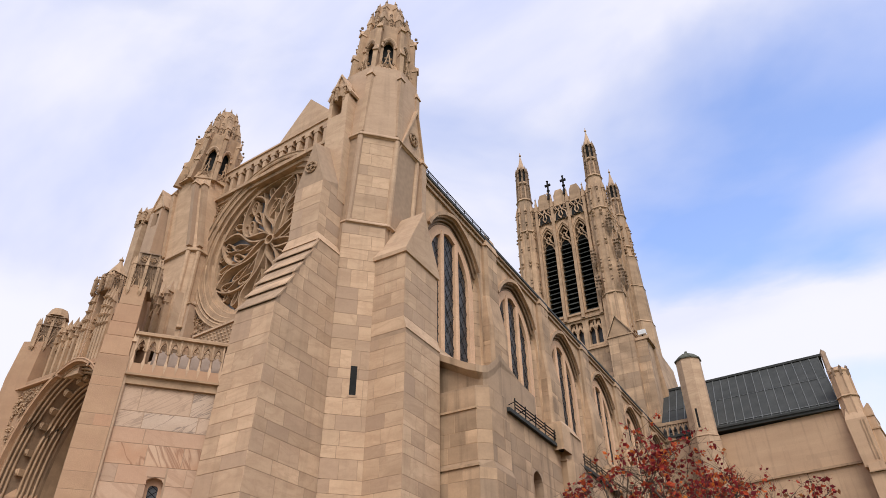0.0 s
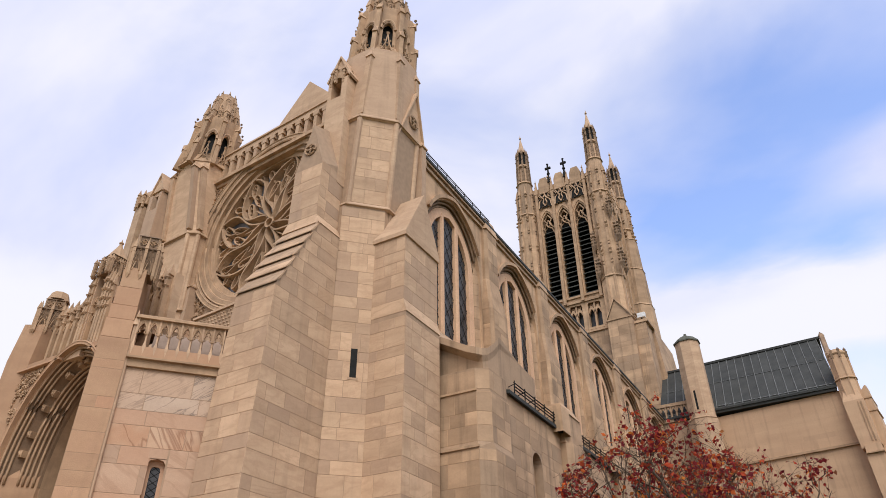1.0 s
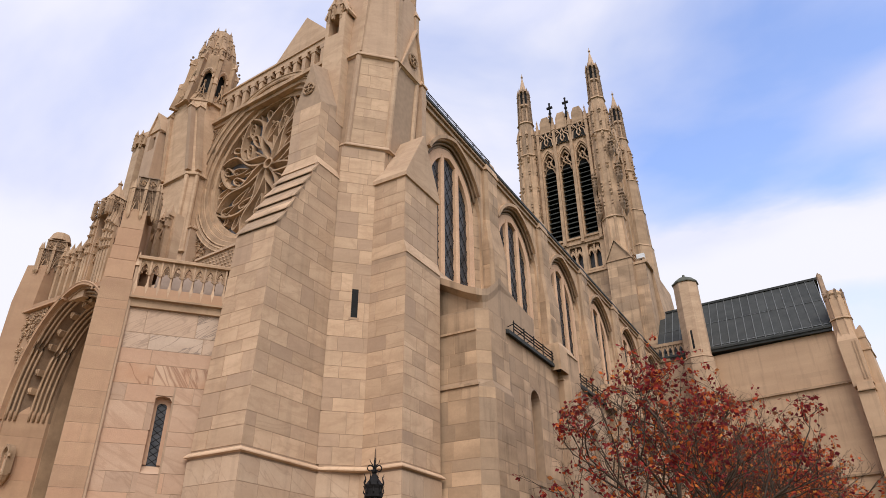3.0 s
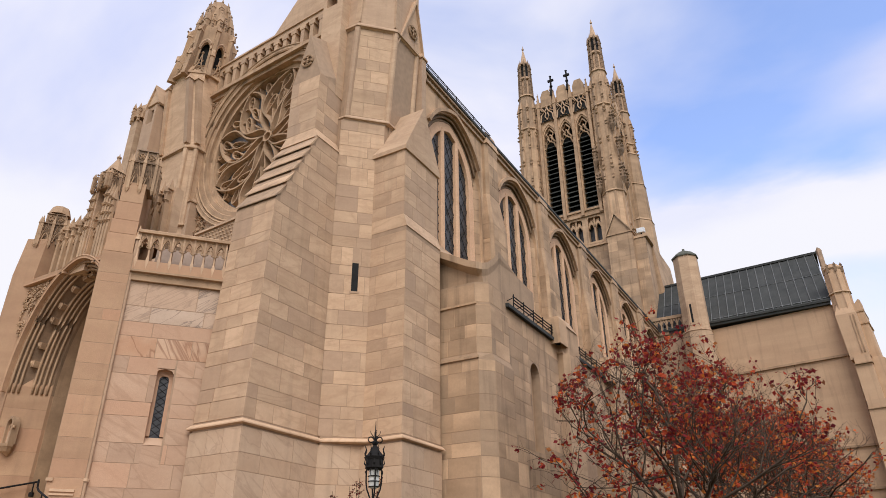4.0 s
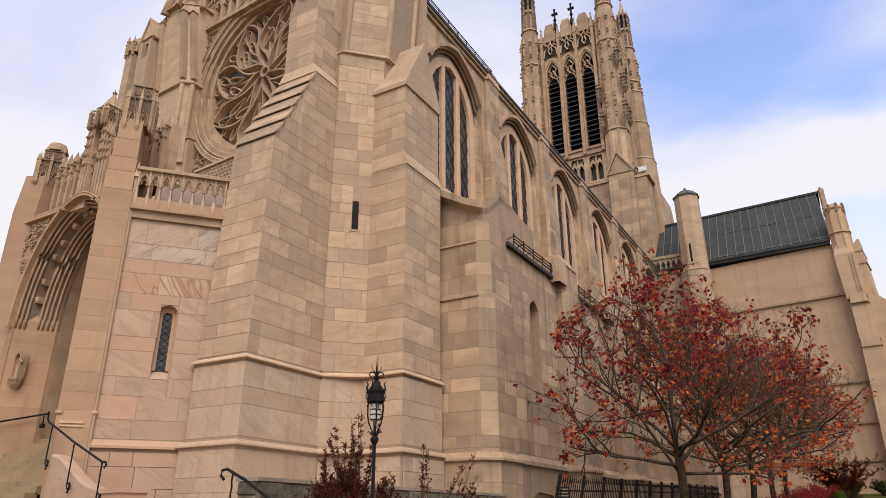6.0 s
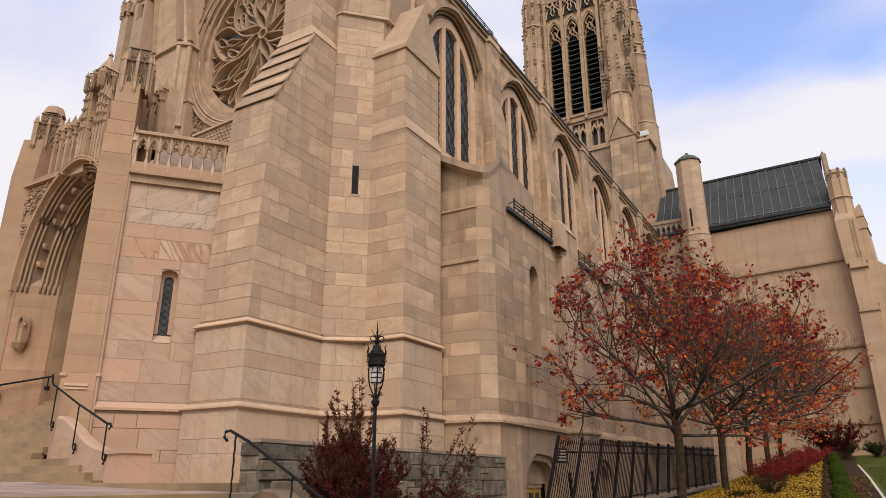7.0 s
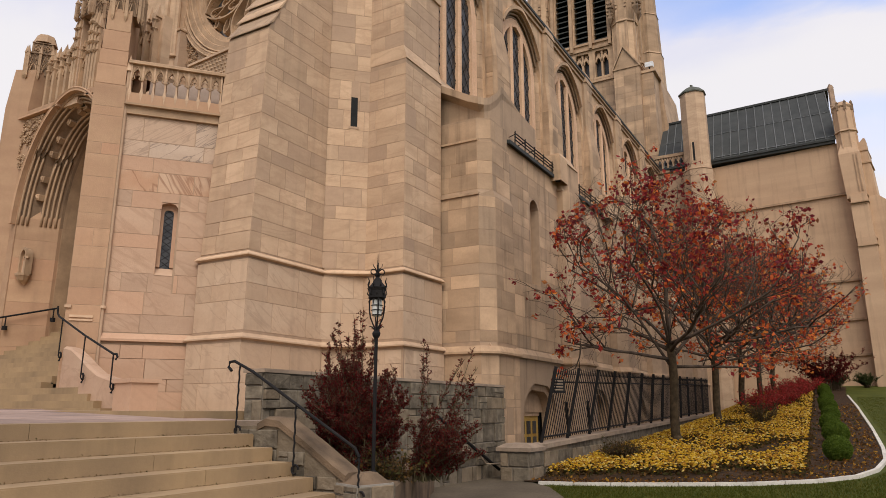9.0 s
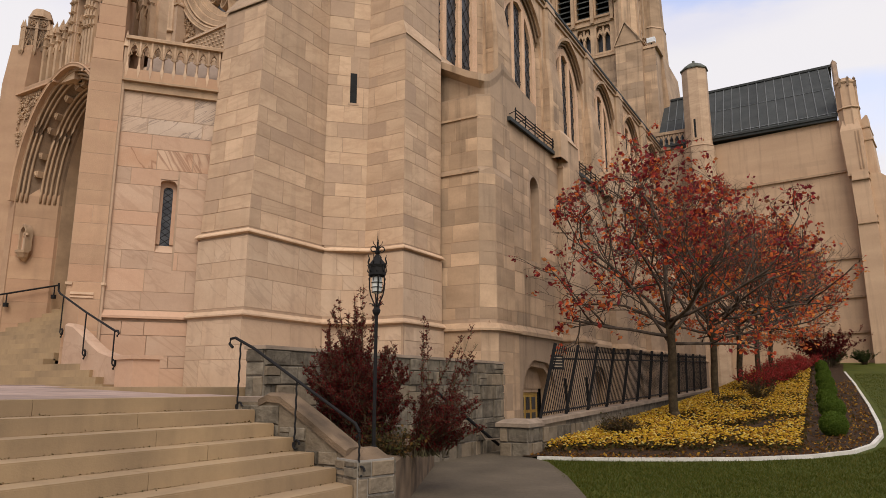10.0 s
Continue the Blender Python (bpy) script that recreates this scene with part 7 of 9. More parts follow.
g.build("housing", material("white_enamel", (0.75, 0.75, 0.74), None, 5, rough=0.4), lamp)
g = Geo()
g.tube([(-12.2, 57.3, 30.7), (-12.2, 57.3, 31.1)], 0.06, 6)
g.build("stem", M_IRON, lamp)

# ---------------------------------------------------------------- transept
MT = local(-8.3, 54.7, 0, 9.4, -1.2)
tr = thing("transept_wall", "plain buff stone transept wall with drip courses", "wall", kind="structure", at=(-3.6, 54.1, 0))
g = Geo(MT)
g.box(-4, 9.4, 0.03, 10, 16.2, 19.9)
g.prism([(-4, 0.03), (10.0, 0.03), (10.0, 10), (-4, 10)], -1, 16.2, [(-4, 0.03), (9.8, 0.03), (9.8, 10), (-4, 10)])
g.build("core", M_SMOOTH, tr)
ashlar_joined(MT @ Matrix.Translation((0, 0.03, 0)), -3.0, 9.8, 1.0, 19.9, 0.62, 1.6, 31, joint=0.006, proud=0.005).build("stonework", M_SMOOTH, tr, kind="stuff")
for z in (16.05, 10.0, 7.35, 5.0):
    g = Geo(MT)
    g.box(-1, 9.85, -0.12, 0.1, z, z + 0.14)
    g.build("drip_course", M_CARVED, tr)


def raked(x, y, z):
    """The roof runs a little askew to the wall and falls slightly along it."""
    return (x - 0.19 * (y + 0.2), y, z - 0.03 * (x - 4.5))


g = Geo(MT, raked)
g.box(-3, 9.42, -0.25, 0.4, 20.02, 20.22)
g.box(-3, 9.45, -0.33, 0.4, 20.22, 20.36)
g.build("eaves", M_LEAD, tr)
troof = thing("transept_roof", "dark green-grey standing-seam transept roof", "roof", kind="structure", at=(-3.6, 56, 20.2))
M_SEAM = material("grey_seam", (0.15, 0.155, 0.150), None, 3, rough=0.5)
slope = lambda k: (-0.2 + 5.0 * k, 20.38 + 5.79 * k)
for i in range(20):
    xa, xb = -3.44 + i * 0.649, -3.44 + (i + 1) * 0.649
    g = Geo(MT, raked)
    g.add([(xa, -0.2, 20.38), (xb - 0.02, -0.2, 20.38), (xb - 0.02, 4.8, 26.17), (xa, 4.8, 26.17), (xa, -0.2, 20.28), (xb - 0.02, -0.2, 20.28), (xb - 0.02, 4.8, 26.07), (xa, 4.8, 26.07)],
          [(0, 1, 2, 3), (7, 6, 5, 4), (0, 4, 5, 1), (1, 5, 6, 2), (2, 6, 7, 3), (3, 7, 4, 0)])
    g.build("panel", M_LEAD, troof)
    g = Geo(MT, raked)
    g.tube([(xb - 0.01, -0.22, 20.42), (xb - 0.01, 4.8, 26.22)], 0.036, 4)
    g.build("seam", M_SEAM, troof)
for k in (0.03, 0.52):
    for i in range(-3, 10):
        g = Geo(MT, raked)
        y, z = slope(k)
        g.tube([(i + 0.06, y, z + 0.05), (min(9.4, i + 0.94), y, z + 0.05)], 0.022 if k > 0.1 else 0.045, 4)
        g.build("snow_bar", M_SEAM, troof)
g = Geo(MT, raked)
g.add([(-3, 4.8, 26.17), (9.8, 4.8, 26.17), (9.8, 10, 20.2), (-3, 10, 20.2)], [(0, 1, 2, 3)])
g.box(-3, 9.8, 4.65, 4.95, 26.12, 26.30)
g.build("ridge", M_LEAD, troof)
st = thing("stair_turret", "slim octagonal stone stair turret with a domed cap", "turret", at=(-8.4, 54.0, 0))
g = Geo()
g.prism(octagon(-8.34, 54.0, 1.08), -0.5, 19.5)
g.build("base_shaft", M_STONE, st)
g = Geo()
g.prism(octagon(-8.34, 54.0, 0.93), 19.5, 26.0, octagon(-8.34, 54.0, 0.90))
g.build("shaft", M_STONE, st)
course(Matrix.Identity(4), st, octagon(-8.34, 54.0, 1.0), 19.55, 0.17, 0.08)
g = Geo()
g.prism(octagon(-8.34, 54.0, 0.99), 26.0, 26.10)
g.prism(octagon(-8.34, 54.0, 0.97), 26.10, 26.48, octagon(-8.34, 54.0, 0.62))
g.prism(octagon(-8.34, 54.0, 0.62), 26.48, 26.78, octagon(-8.34, 54.0, 0.12))
g.prism(octagon(-8.34, 54.0, 0.10), 26.78, 26.92)
g.build("cap", material("green_lead", (0.10, 0.10, 0.070), (0.060, 0.066, 0.050), 2.0, rough=0.7, streak=0.3), st)
# dark block on the solid shaft in place of the slit's shade
g = Geo()
g.box(-8.50, -8.34, 53.05, 53.12, 20.25, 21.75)
g.build("slit", M_DARK, st)
for xa, xb, za, zb in ((-8.60, -8.50, 20.15, 21.85), (-8.34, -8.24, 20.15, 21.85), (-8.60, -8.24, 20.05, 20.17)):
    g = Geo()
    g.box(xa, xb, 53.02, 53.12, za, zb)
    g.build("slit_surround", M_STONE, st)
# stretch between nave and turret: low parapet and arch
g = Geo(local(-12.2, 54.9, 0, 1, 0))
wall_with_arches(g, 0, 3.4, 8.0, 20.2, [[(0.5, 12.0)] + pointed(1.8, 1.3, 15.6, 1.3, 8) + [(3.1, 12.0)]], 0, 0.6)
link = thing("link_wall", "short stone wall with pierced parapet between nave and transept", "wall", kind="structure", at=(-10.5, 55, 8))
g.build("wall", M_STONE, link)
# near-black sheet paints the shadow within the link arch
g = Geo(local(-12.2, 54.9, 0, 1, 0))
g.box(0, 3.4, 0.5, 0.7, 11.0, 18.0)
g.build("backing", M_DARK, link)
g = Geo(local(-12.2, 54.9, 0, 1, 0))
g.box(-0.2, 3.4, -0.15, 0.4, 20.2, 20.45)
g.box(-0.2, 3.4, -0.1, 0.3, 21.5, 21.75)
g.build("rails", M_CARVED, link)
for k in range(8):
    g = Geo(local(-12.2, 54.9, 0, 1, 0))
    g.box(0.1 + 0.42 * k, 0.22 + 0.42 * k, -0.05, 0.2, 20.45, 21.5)
    g.band(pointed(0.37 + 0.42 * k, 0.10, 21.1, 0.25, 4), pointed(0.37 + 0.42 * k, 0.16, 21.1, 0.42, 4), -0.04, 0.1)
    g.build("baluster", M_CARVED, link)
# corner of the transept: octagonal shaft, panelled buttress with double set-offs, lower mass
tb = thing("transept_buttress", "tall stepped stone buttress at the transept corner", "buttress", at=(2.2, 53, 0))


def stage(name, x0, x1, ya, z0, z1, top=None, mat=M_SMOOTH):
    g = Geo(MT)
    g.prism(rect(x0, x1, ya, 2.0), z0, z1, top)
    return g.build(name, mat, tb)


g = Geo(MT)
g.prism(octagon(10.17, -0.1, 0.62), 18.6, 22.25, octagon(10.10, -0.1, 0.58))
g.build("shaft", M_SMOOTH, tb)
g = Geo(MT)
g.prism(octagon(10.10, -0.1, 0.60), 22.25, 22.36, octagon(10.10, -0.1, 0.66))
g.prism(octagon(10.10, -0.1, 0.66), 22.36, 22.48, octagon(10.10, -0.1, 0.60))
g.prism(octagon(10.10, -0.1, 0.55), 22.48, 22.75, octagon(10.10, -0.1, 0.30))
g.build("cap", M_CARVED, tb)
for k in range(8):
    a = (k + 0.5) * math.pi / 4
    cx, cy = 10.10 + 0.64 * math.cos(a), -0.1 + 0.64 * math.sin(a)
    g = Geo(MT)
    g.prism(square(cx, cy, 0.075), 22.0, 22.55)
    g.cone(square(cx, cy, 0.095), 22.55, (cx, cy, 22.74))
    g.build("cap_merlon", M_DIRTY_SHADED, tb)
    g = Geo(MT)
    cx, cy = 10.17 + 0.66 * math.cos(a), -0.1 + 0.66 * math.sin(a)
    g.prism(square(cx, cy, 0.035), 18.8, 22.0, square(cx - 0.06, cy, 0.030))
    g.build("angle_roll", M_SMOOTH, tb)
course(MT, tb, octagon(10.14, -0.1, 0.63), 20.42, 0.13, 0.07)
g = Geo(MT, raked)
g.tube([(9.72, 0.6, 21.5), (10.0, 4.8, 26.40)], 0.20, 6)
g.cone(octagon(9.98, 4.8, 0.24), 26.3, (9.95, 4.8, 26.72))
g.build("gable_coping", M_DIRTY_SHADED, tb)
stage("panelled_stage", 9.75, 10.90, -0.9, 15.5, 18.75, rect(9.55, 10.82, -0.85, 2.0), M_SMOOTH)
stage("broach", 9.55, 10.82, -0.85, 18.75, 19.55, rect(9.75, 10.60, -0.62, 2.0), M_SMOOTH)
for xa, xb in ((10.42, 10.47), (10.60, 10.66)):
    g = Geo(MT)
    g.prism(rect(xa + 0.1, xb + 0.1, -0.95, -0.8), 15.9, 18.6, rect(xa, xb, -0.90, -0.8))
    g.build("panel_rib", M_CARVED, tb)
stage("rear_shaft", 10.8, 11.50, -0.2, 15.0, 19.0, rect(10.8, 11.24, -0.2, 2.0), M_SMOOTH)
g = Geo(MT)
g.slab([(10.75, 19.0), (11.24, 19.0), (11.20, 19.75), (11.10, 19.82), (10.75, 19.45)], -0.22, 1.0)
g.build("rear_cap", M_SMOOTH, tb)
for z, x1 in ((18.9, 11.28), (18.0, 11.38)):
    stage("rear_set_off", 10.8, x1, -0.26, z, z + 0.09, None, M_CARVED)
for z, xa, xb in ((15.1, 9.92, 10.98), (12.1, 9.98, 11.15)):
    for d in (0.0, 0.45):
        stage("set_off", xa, xb, -1.12 + d * 0.3, z + d, z + d + 0.08, None, M_CARVED)
    stage("sloped_offset", xa + 0.03, xb - 0.05, -1.02, z, z + 0.6)
stage("middle_stage", 9.98, 11.05, -0.98, 12.2, 15.1, rect(9.90, 10.92, -0.95, 2.0))
stage("lower_stage", 10.02, 11.2, -1.05, -1, 12.15, rect(9.98, 11.1, -1.02, 2.0))
g = Geo(MT)
g.prism(rect(10.6, 14.5, -0.5, 2.0), -1, 13.6, rect(10.6, 13.6, -0.5, 2.0))
g.prism(rect(10.6, 13.6, -0.5, 2.0), 13.6, 15.6, rect(10.6, 11.5, -0.4, 2.0))
g.build("side_mass", M_SMOOTH, tb)
# ---------------------------------------------------------------- facing stones
def tl(x, y):
    return (T_C[0] + x, T_C[1] + y)


SM = STONE_MESH
PM = block_mesh("stone", M_PALE)
ashlar(near_turret, tl(-1.07, -4.62), tl(0.66, -4.62), 5.44, tl(-0.88, -4.40), tl(0.66, -4.40), 11.7, 0.50, 0.85, SM, 1)
ashlar(near_turret, tl(-1.12, -4.64), tl(0.69, -4.64), 3.40, tl(-1.12, -4.64), tl(0.69, -4.64), 5.20, 0.55, 0.9, PM, 2)
ashlar(near_turret, tl(-1.19, -4.74), tl(0.74, -4.74), 1.37, tl(-1.19, -4.74), tl(0.74, -4.74), 3.1, 0.56, 0.9, PM, 3)
ashlar(near_turret, tl(0.66, -4.62), tl(0.66, -1.80), 5.44, tl(0.66, -4.40), tl(0.66, -1.80), 11.7, 0.50, 0.95, SM, 4)
for k in range(7):
    za = 11.7 + 0.45 * k
    yf = -4.40 + 1.5 * max(0, za - 11.75) / 3.1
    ashlar(near_turret, tl(0.66, yf + 0.08), tl(0.66, -1.80), za, tl(0.66, yf + 0.25), tl(0.66, -1.80), za + 0.45, 0.45, 0.9, SM, 40 + k)
ashlar(near_turret, tl(0.69, -4.64), tl(0.69, -1.78), 3.40, tl(0.69, -4.64), tl(0.69, -1.78), 5.20, 0.55, 1.0, PM, 5)
ashlar(near_turret, tl(0.74, -4.74), tl(0.74, -1.8), 1.37, tl(0.74, -4.74), tl(0.74, -1.8), 3.1, 0.56, 1.0, PM, 6)
ashlar(near_turret, tl(0.50, -2.88), tl(0.50, -1.75), 15.25, tl(0.50, -2.88), tl(0.50, -1.75), 17.6, 0.50, 0.8, SM, 7)
ashlar(near_turret, tl(-0.74, -2.88), tl(0.50, -2.88), 15.25, tl(-0.74, -2.88), tl(0.50, -2.88), 17.5, 0.50, 0.8, SM, 8)
DA = (D0[0] - 0.06, D0[1] - 0.06)
for za, zb, cs_ in ((3.40, 5.20, 0.58), (5.44, 11.7, 0.50), (11.7, 14.75, 0.50), (14.75, 16.2, 0.48)):
    ashlar(near_turret, DA, D1, za, DA, D1, zb, cs_, 0.75, PM if za < 4 else SM, 9 + int(za), skip=((0.685, 0.885, 9.84, 10.8),))
ashlar(near_turret, DA, D1, 0.6, DA, D1, 3.1, 0.55, 0.8, PM, 10)
E0, E1 = tl(0.725, -1.65), tl(1.75, -0.625)
sa, sb = 0.70 * 0.5 / 11, 0.70 * 4.5 / 11
ashlar(near_turret, (E0[0] + 0.08 + sa, E0[1] + 0.08), (E1[0] - 0.08 + sa, E1[1] - 0.08), 16.5, (E0[0] + 0.08 + sb, E0[1] + 0.08), (E1[0] - 0.08 + sb, E1[1] - 0.08), 20.5, 0.5, 0.7, SM, 60, joint=0.006)
ashlar(near_turret, tl(1.54, -0.93), tl(2.87, -0.93), 5.44, tl(1.54, -0.93), tl(2.87, -0.93), 11.7, 0.50, 0.7, SM, 11)
ashlar(near_turret, tl(1.54, -0.93), tl(2.78, -0.93), 12.3, tl(1.54, -0.93), tl(2.78, -0.93), 14.75, 0.50, 0.7, SM, 12)
ashlar(near_turret, tl(2.87, -0.93), tl(2.87, 1.14), 5.44, tl(2.87, -0.93), tl(2.87, 1.14), 11.7, 0.50, 0.9, SM, 13)
ashlar(near_turret, tl(2.78, -0.93), tl(2.78, 1.14), 12.3, tl(2.78, -0.93), tl(2.78, 1.14), 14.75, 0.50, 0.9, SM, 14)
for a, b, s in (((1.50, -0.96), (2.91, -0.96), 15), ((2.91, -0.96), (2.91, 1.16), 16)):
    ashlar(near_turret, tl(*a), tl(*b), 3.40, tl(*a), tl(*b), 5.20, 0.55, 0.9, PM, s)
    ashlar(near_turret, tl(a[0], a[1]), tl(b[0], b[1]), 1.0, tl(a[0], a[1]), tl(b[0], b[1]), 3.1, 0.55, 0.9, PM, s + 5, proud=0.075)
ashlar(near_turret, tl(1.45, -0.45), tl(1.76, -0.45), 16.6, tl(1.65, -0.45), tl(1.95, -0.45), 19.9, 0.5, 0.6, SM, 17)
ashlar(near_turret, tl(1.76, -0.45), tl(1.76, 1.40), 16.6, tl(1.96, -0.45), tl(1.96, 1.40), 19.9, 0.5, 0.8, SM, 18)
# marble wall
sk = ((LAN[0] - 0.78, LAN[1] - 0.78, LAN[2], LAN[3]),)
ashlar(marble_wall, mm(0.82, 0.12), mm(3.4, 0.12), 3.38, mm(0.82, 0.12), mm(3.4, 0.12), 7.1, 0.53, 1.0, MARBLE_MESH, 70, skip=sk)
ashlar(marble_wall, mm(0.82, 0.12), mm(3.4, 0.12), 7.1, mm(0.82, 0.12), mm(3.4, 0.12), 7.65, 0.55, 1.0, block_mesh("stone", M_BOLD), 74)
ashlar(marble_wall, mm(0.82, 0.12), mm(3.4, 0.12), 7.65, mm(0.82, 0.12), mm(3.4, 0.12), 8.05, 0.40, 1.2, MARBLE_MESH, 75)
ashlar(marble_wall, mm(0.82, 0.12), mm(3.4, 0.12), 8.05, mm(0.82, 0.12), mm(3.4, 0.12), 9.19, 0.57, 1.0, block_mesh("stone", M_GREYMARBLE), 71)
ashlar(marble_wall, mm(0.82, 0.09), mm(3.4, 0.09), 1.37, mm(0.82, 0.09), mm(3.4, 0.09), 3.08, 0.42, 0.8, MARBLE_MESH, 72)
# porch pier
PINK_MESH = block_mesh("stone", M_PINK)
ashlar(porch, mm(0, 0), mm(0.78, 0), 2.0, mm(0, 0), mm(0.78, 0), 9.92, 0.5, 0.8, PINK_MESH, 73, joint=0.005, proud=0.004)
ashlar(porch, mm(0.0, 0.0), mm(0.75, 0.0), 9.95, mm(0.12, 0.04), mm(0.72, 0.04), 12.1, 0.6, 0.9, PINK_MESH, 76, joint=0.004, proud=0.003)
# first aisle buttress
b0 = [o for o in bpy.data.objects if o.name == "aisle_buttress"][0]
for z0, z1, pts in ((3.45, 7.92, ((-10.7, 18.0), (-9.21, 18.0), (-8.85, 18.42), (-8.85, 19.75))), (8.15, 9.72, ((-10.7, 18.05), (-9.27, 18.05), (-8.91, 18.36), (-8.91, 19.65))), (9.85, 10.5, ((-10.7, 18.12), (-9.33, 18.12), (-8.95, 18.38), (-8.95, 19.6))),
                    (-0.2, 3.05, ((-10.62, 17.92), (-9.13, 17.92), (-8.77, 18.34), (-8.77, 19.8)))):
    for k, (p, q) in enumerate(zip(pts, pts[1:])):
        ashlar(b0, p, q, z0, p, q, z1, 0.50, 0.75, WEATHERED_MESH, 80 + k + int(z0))

# nearest stretch of the aisle wall
ashlar(aisle, (AX, 18.8), (AX, 31.0), 3.45, (AX, 18.8), (AX, 31.0), 10.12, 0.50, 1.0, WEATHERED_MESH, 21, skip=[(a - 18.8, b_ - 18.8, c_, d_) for a, b_, c_, d_ in sk_aisle[:2]])

# ---------------------------------------------------------------- retaining wall of rough granite
GREY_MESH = block_mesh("stone", M_GREY, 0.05)
rw = thing("retaining_wall", "rough grey granite retaining wall with pale mortar", "wall", kind="structure", at=(-7.5, 11.2, 0))
g = Geo()
g.box(-7.68, -7.33, 7.45, 15.55, -0.1, 2.03)
g.build("core", M_GREYJOINT, rw)
ashlar(rw, (-7.33, 7.45), (-7.33, 15.55), -0.1, (-7.33, 7.45), (-7.33, 15.55), 2.02, 0.32, 0.40, GREY_MESH, 90, joint=0.016, proud=0.008, split=0.5, rough=0.05)
ashlar(rw, (-7.68, 7.45), (-7.33, 7.45), 1.2, (-7.68, 7.45), (-7.33, 7.45), 2.02, 0.36, 0.45, GREY_MESH, 91, joint=0.018, proud=0.010, split=0.4, rough=0.03)
ashlar(rw, (-7.33, 15.55), (-7.68, 15.55), -0.1, (-7.33, 15.55), (-7.68, 15.55), 2.02, 0.36, 0.45, GREY_MESH, 92, joint=0.018, proud=0.010, split=0.4, rough=0.03)
g = Geo()
for k in range(8):
    g.box(-7.72, -7.29, 7.42 + 1.02 * k, 7.42 + 1.02 * (k + 1) - 0.012, 2.03, 2.085)
g.build("coping", M_GREYCAP, rw)
# end pier of the wall beside the top step
ep = thing("wall_pier", "low rough granite block beside the top step", "pier", at=(-7.1, 6.65, 0))
g = Geo()
g.prism([(-7.05, 6.42), (-6.72, 6.42), (-6.72, 7.0), (-7.33, 7.5)], 0, 1.30)
g.build("core", M_GREYJOINT, ep)
for a, b, s in (((-7.05, 6.42), (-6.72, 6.42), 93), ((-6.72, 6.42), (-6.72, 7.0), 94)):
    ashlar(ep, a, b, 0.6, a, b, 1.28, 0.42, 0.5, GREY_MESH, s, joint=0.018, proud=0.010, split=0.4, rough=0.03)
g = Geo()
g.prism([(-7.08, 6.40), (-6.70, 6.40), (-6.70, 7.0), (-7.33, 7.5)], 1.30, 1.36)
g.build("coping", M_GREYCAP, ep)

# ---------------------------------------------------------------- planter: sloping coping, pedestal, low wall
pl = thing("stair_planter", "stone planter beside the steps with a sloping concrete coping", "planter", at=(-5.6, 7.2, 0))
g = Geo()
for xa, xb, za, zb in ((-6.78, -6.30, 1.30, 1.31), (-6.30, -6.04, 1.31, 1.29), (-6.04, -5.05, 1.29, 0.74)):
    g.add([(xa, 6.46, 0), (xb, 6.46, 0), (xb, 6.80, 0), (xa, 6.80, 0), (xa, 6.46, za), (xb, 6.46, zb), (xb, 6.80, zb), (xa, 6.80, za)],
          [(0, 3, 2, 1), (4, 5, 6, 7), (0, 1, 5, 4), (1, 2, 6, 5), (2, 3, 7, 6), (3, 0, 4, 7)])
g.build("side_wall", M_GREY, pl)
g = Geo()
P = [(-6.40, 1.36), (-6.26, 1.42), (-6.04, 1.40), (-5.62, 1.17), (-5.2, 0.92), (-5.0, 0.81)]
for (xa, za), (xb, zb) in zip(P, P[1:]):
    g.add([(xa, 6.43, za - 0.11), (xb, 6.43, zb - 0.11), (xb, 6.78, zb - 0.11), (xa, 6.78, za - 0.11), (xa, 6.43, za - 0.03), (xb, 6.43, zb - 0.03), (xb, 6.78, zb - 0.03), (xa, 6.78, za - 0.03),
           (xa, 6.49, za), (xb, 6.49, zb), (xb, 6.72, zb), (xa, 6.72, za)],
          [(0, 3, 2, 1), (0, 1, 5, 4), (4, 5, 9, 8), (8, 9, 10, 11), (11, 10, 6, 7), (2, 3, 7, 6), (1, 2, 6, 10, 9, 5), (3, 0, 4, 8, 11, 7)])
g.build("sloping_coping", M_STEPDARK, pl)
for xa, xb, za, zb, k in ((-6.72, -6.06, 0.72, 1.27, 0), (-6.04, -5.62, 0.55, 1.02, 1), (-5.60, -5.14, 0.35, 0.76, 2)):
    ashlar(pl, (xa, 6.46), (xb, 6.46), za, (xa, 6.46), (xb, 6.46), zb, 0.27, 0.33, GREY_MESH, 110 + k, joint=0.018, proud=0.012, split=0.3, rough=0.03)
g = Geo()
ped = [(-5.14, 6.44), (-4.72, 6.28), (-4.58, 6.78), (-5.0, 6.98)]
g.prism(ped, -0.1, 0.70)
g.build("pedestal", M_WHITEJOINT, pl)
for k, (a, b) in enumerate(zip(ped[:3], ped[1:])):
    ashlar(pl, a, b, -0.05, a, b, 0.69, 0.24, 0.30, GREY_MESH, 100 + k, joint=0.02, proud=0.012, split=0.25, rough=0.03)
g = Geo()
big = [(-5.12, 6.45), (-4.73, 6.30), (-4.60, 6.77), (-5.0, 6.96)]
mid = [(-5.05, 6.50), (-4.77, 6.37), (-4.66, 6.74), (-4.97, 6.90)]
sm = [(-4.95, 6.60), (-4.82, 6.54), (-4.76, 6.70), (-4.92, 6.78)]
g.prism(big, 0.70, 0.735, mid)
g.prism(mid, 0.735, 0.81, sm)
g.build("mortar_mound", M_STEPDARK, pl)
g = Geo()
lw = [(-4.92, 6.88), (-4.60, 6.80), (-7.02, 11.75), (-7.33, 11.6)]
g.prism(lw, -0.1, 0.63)
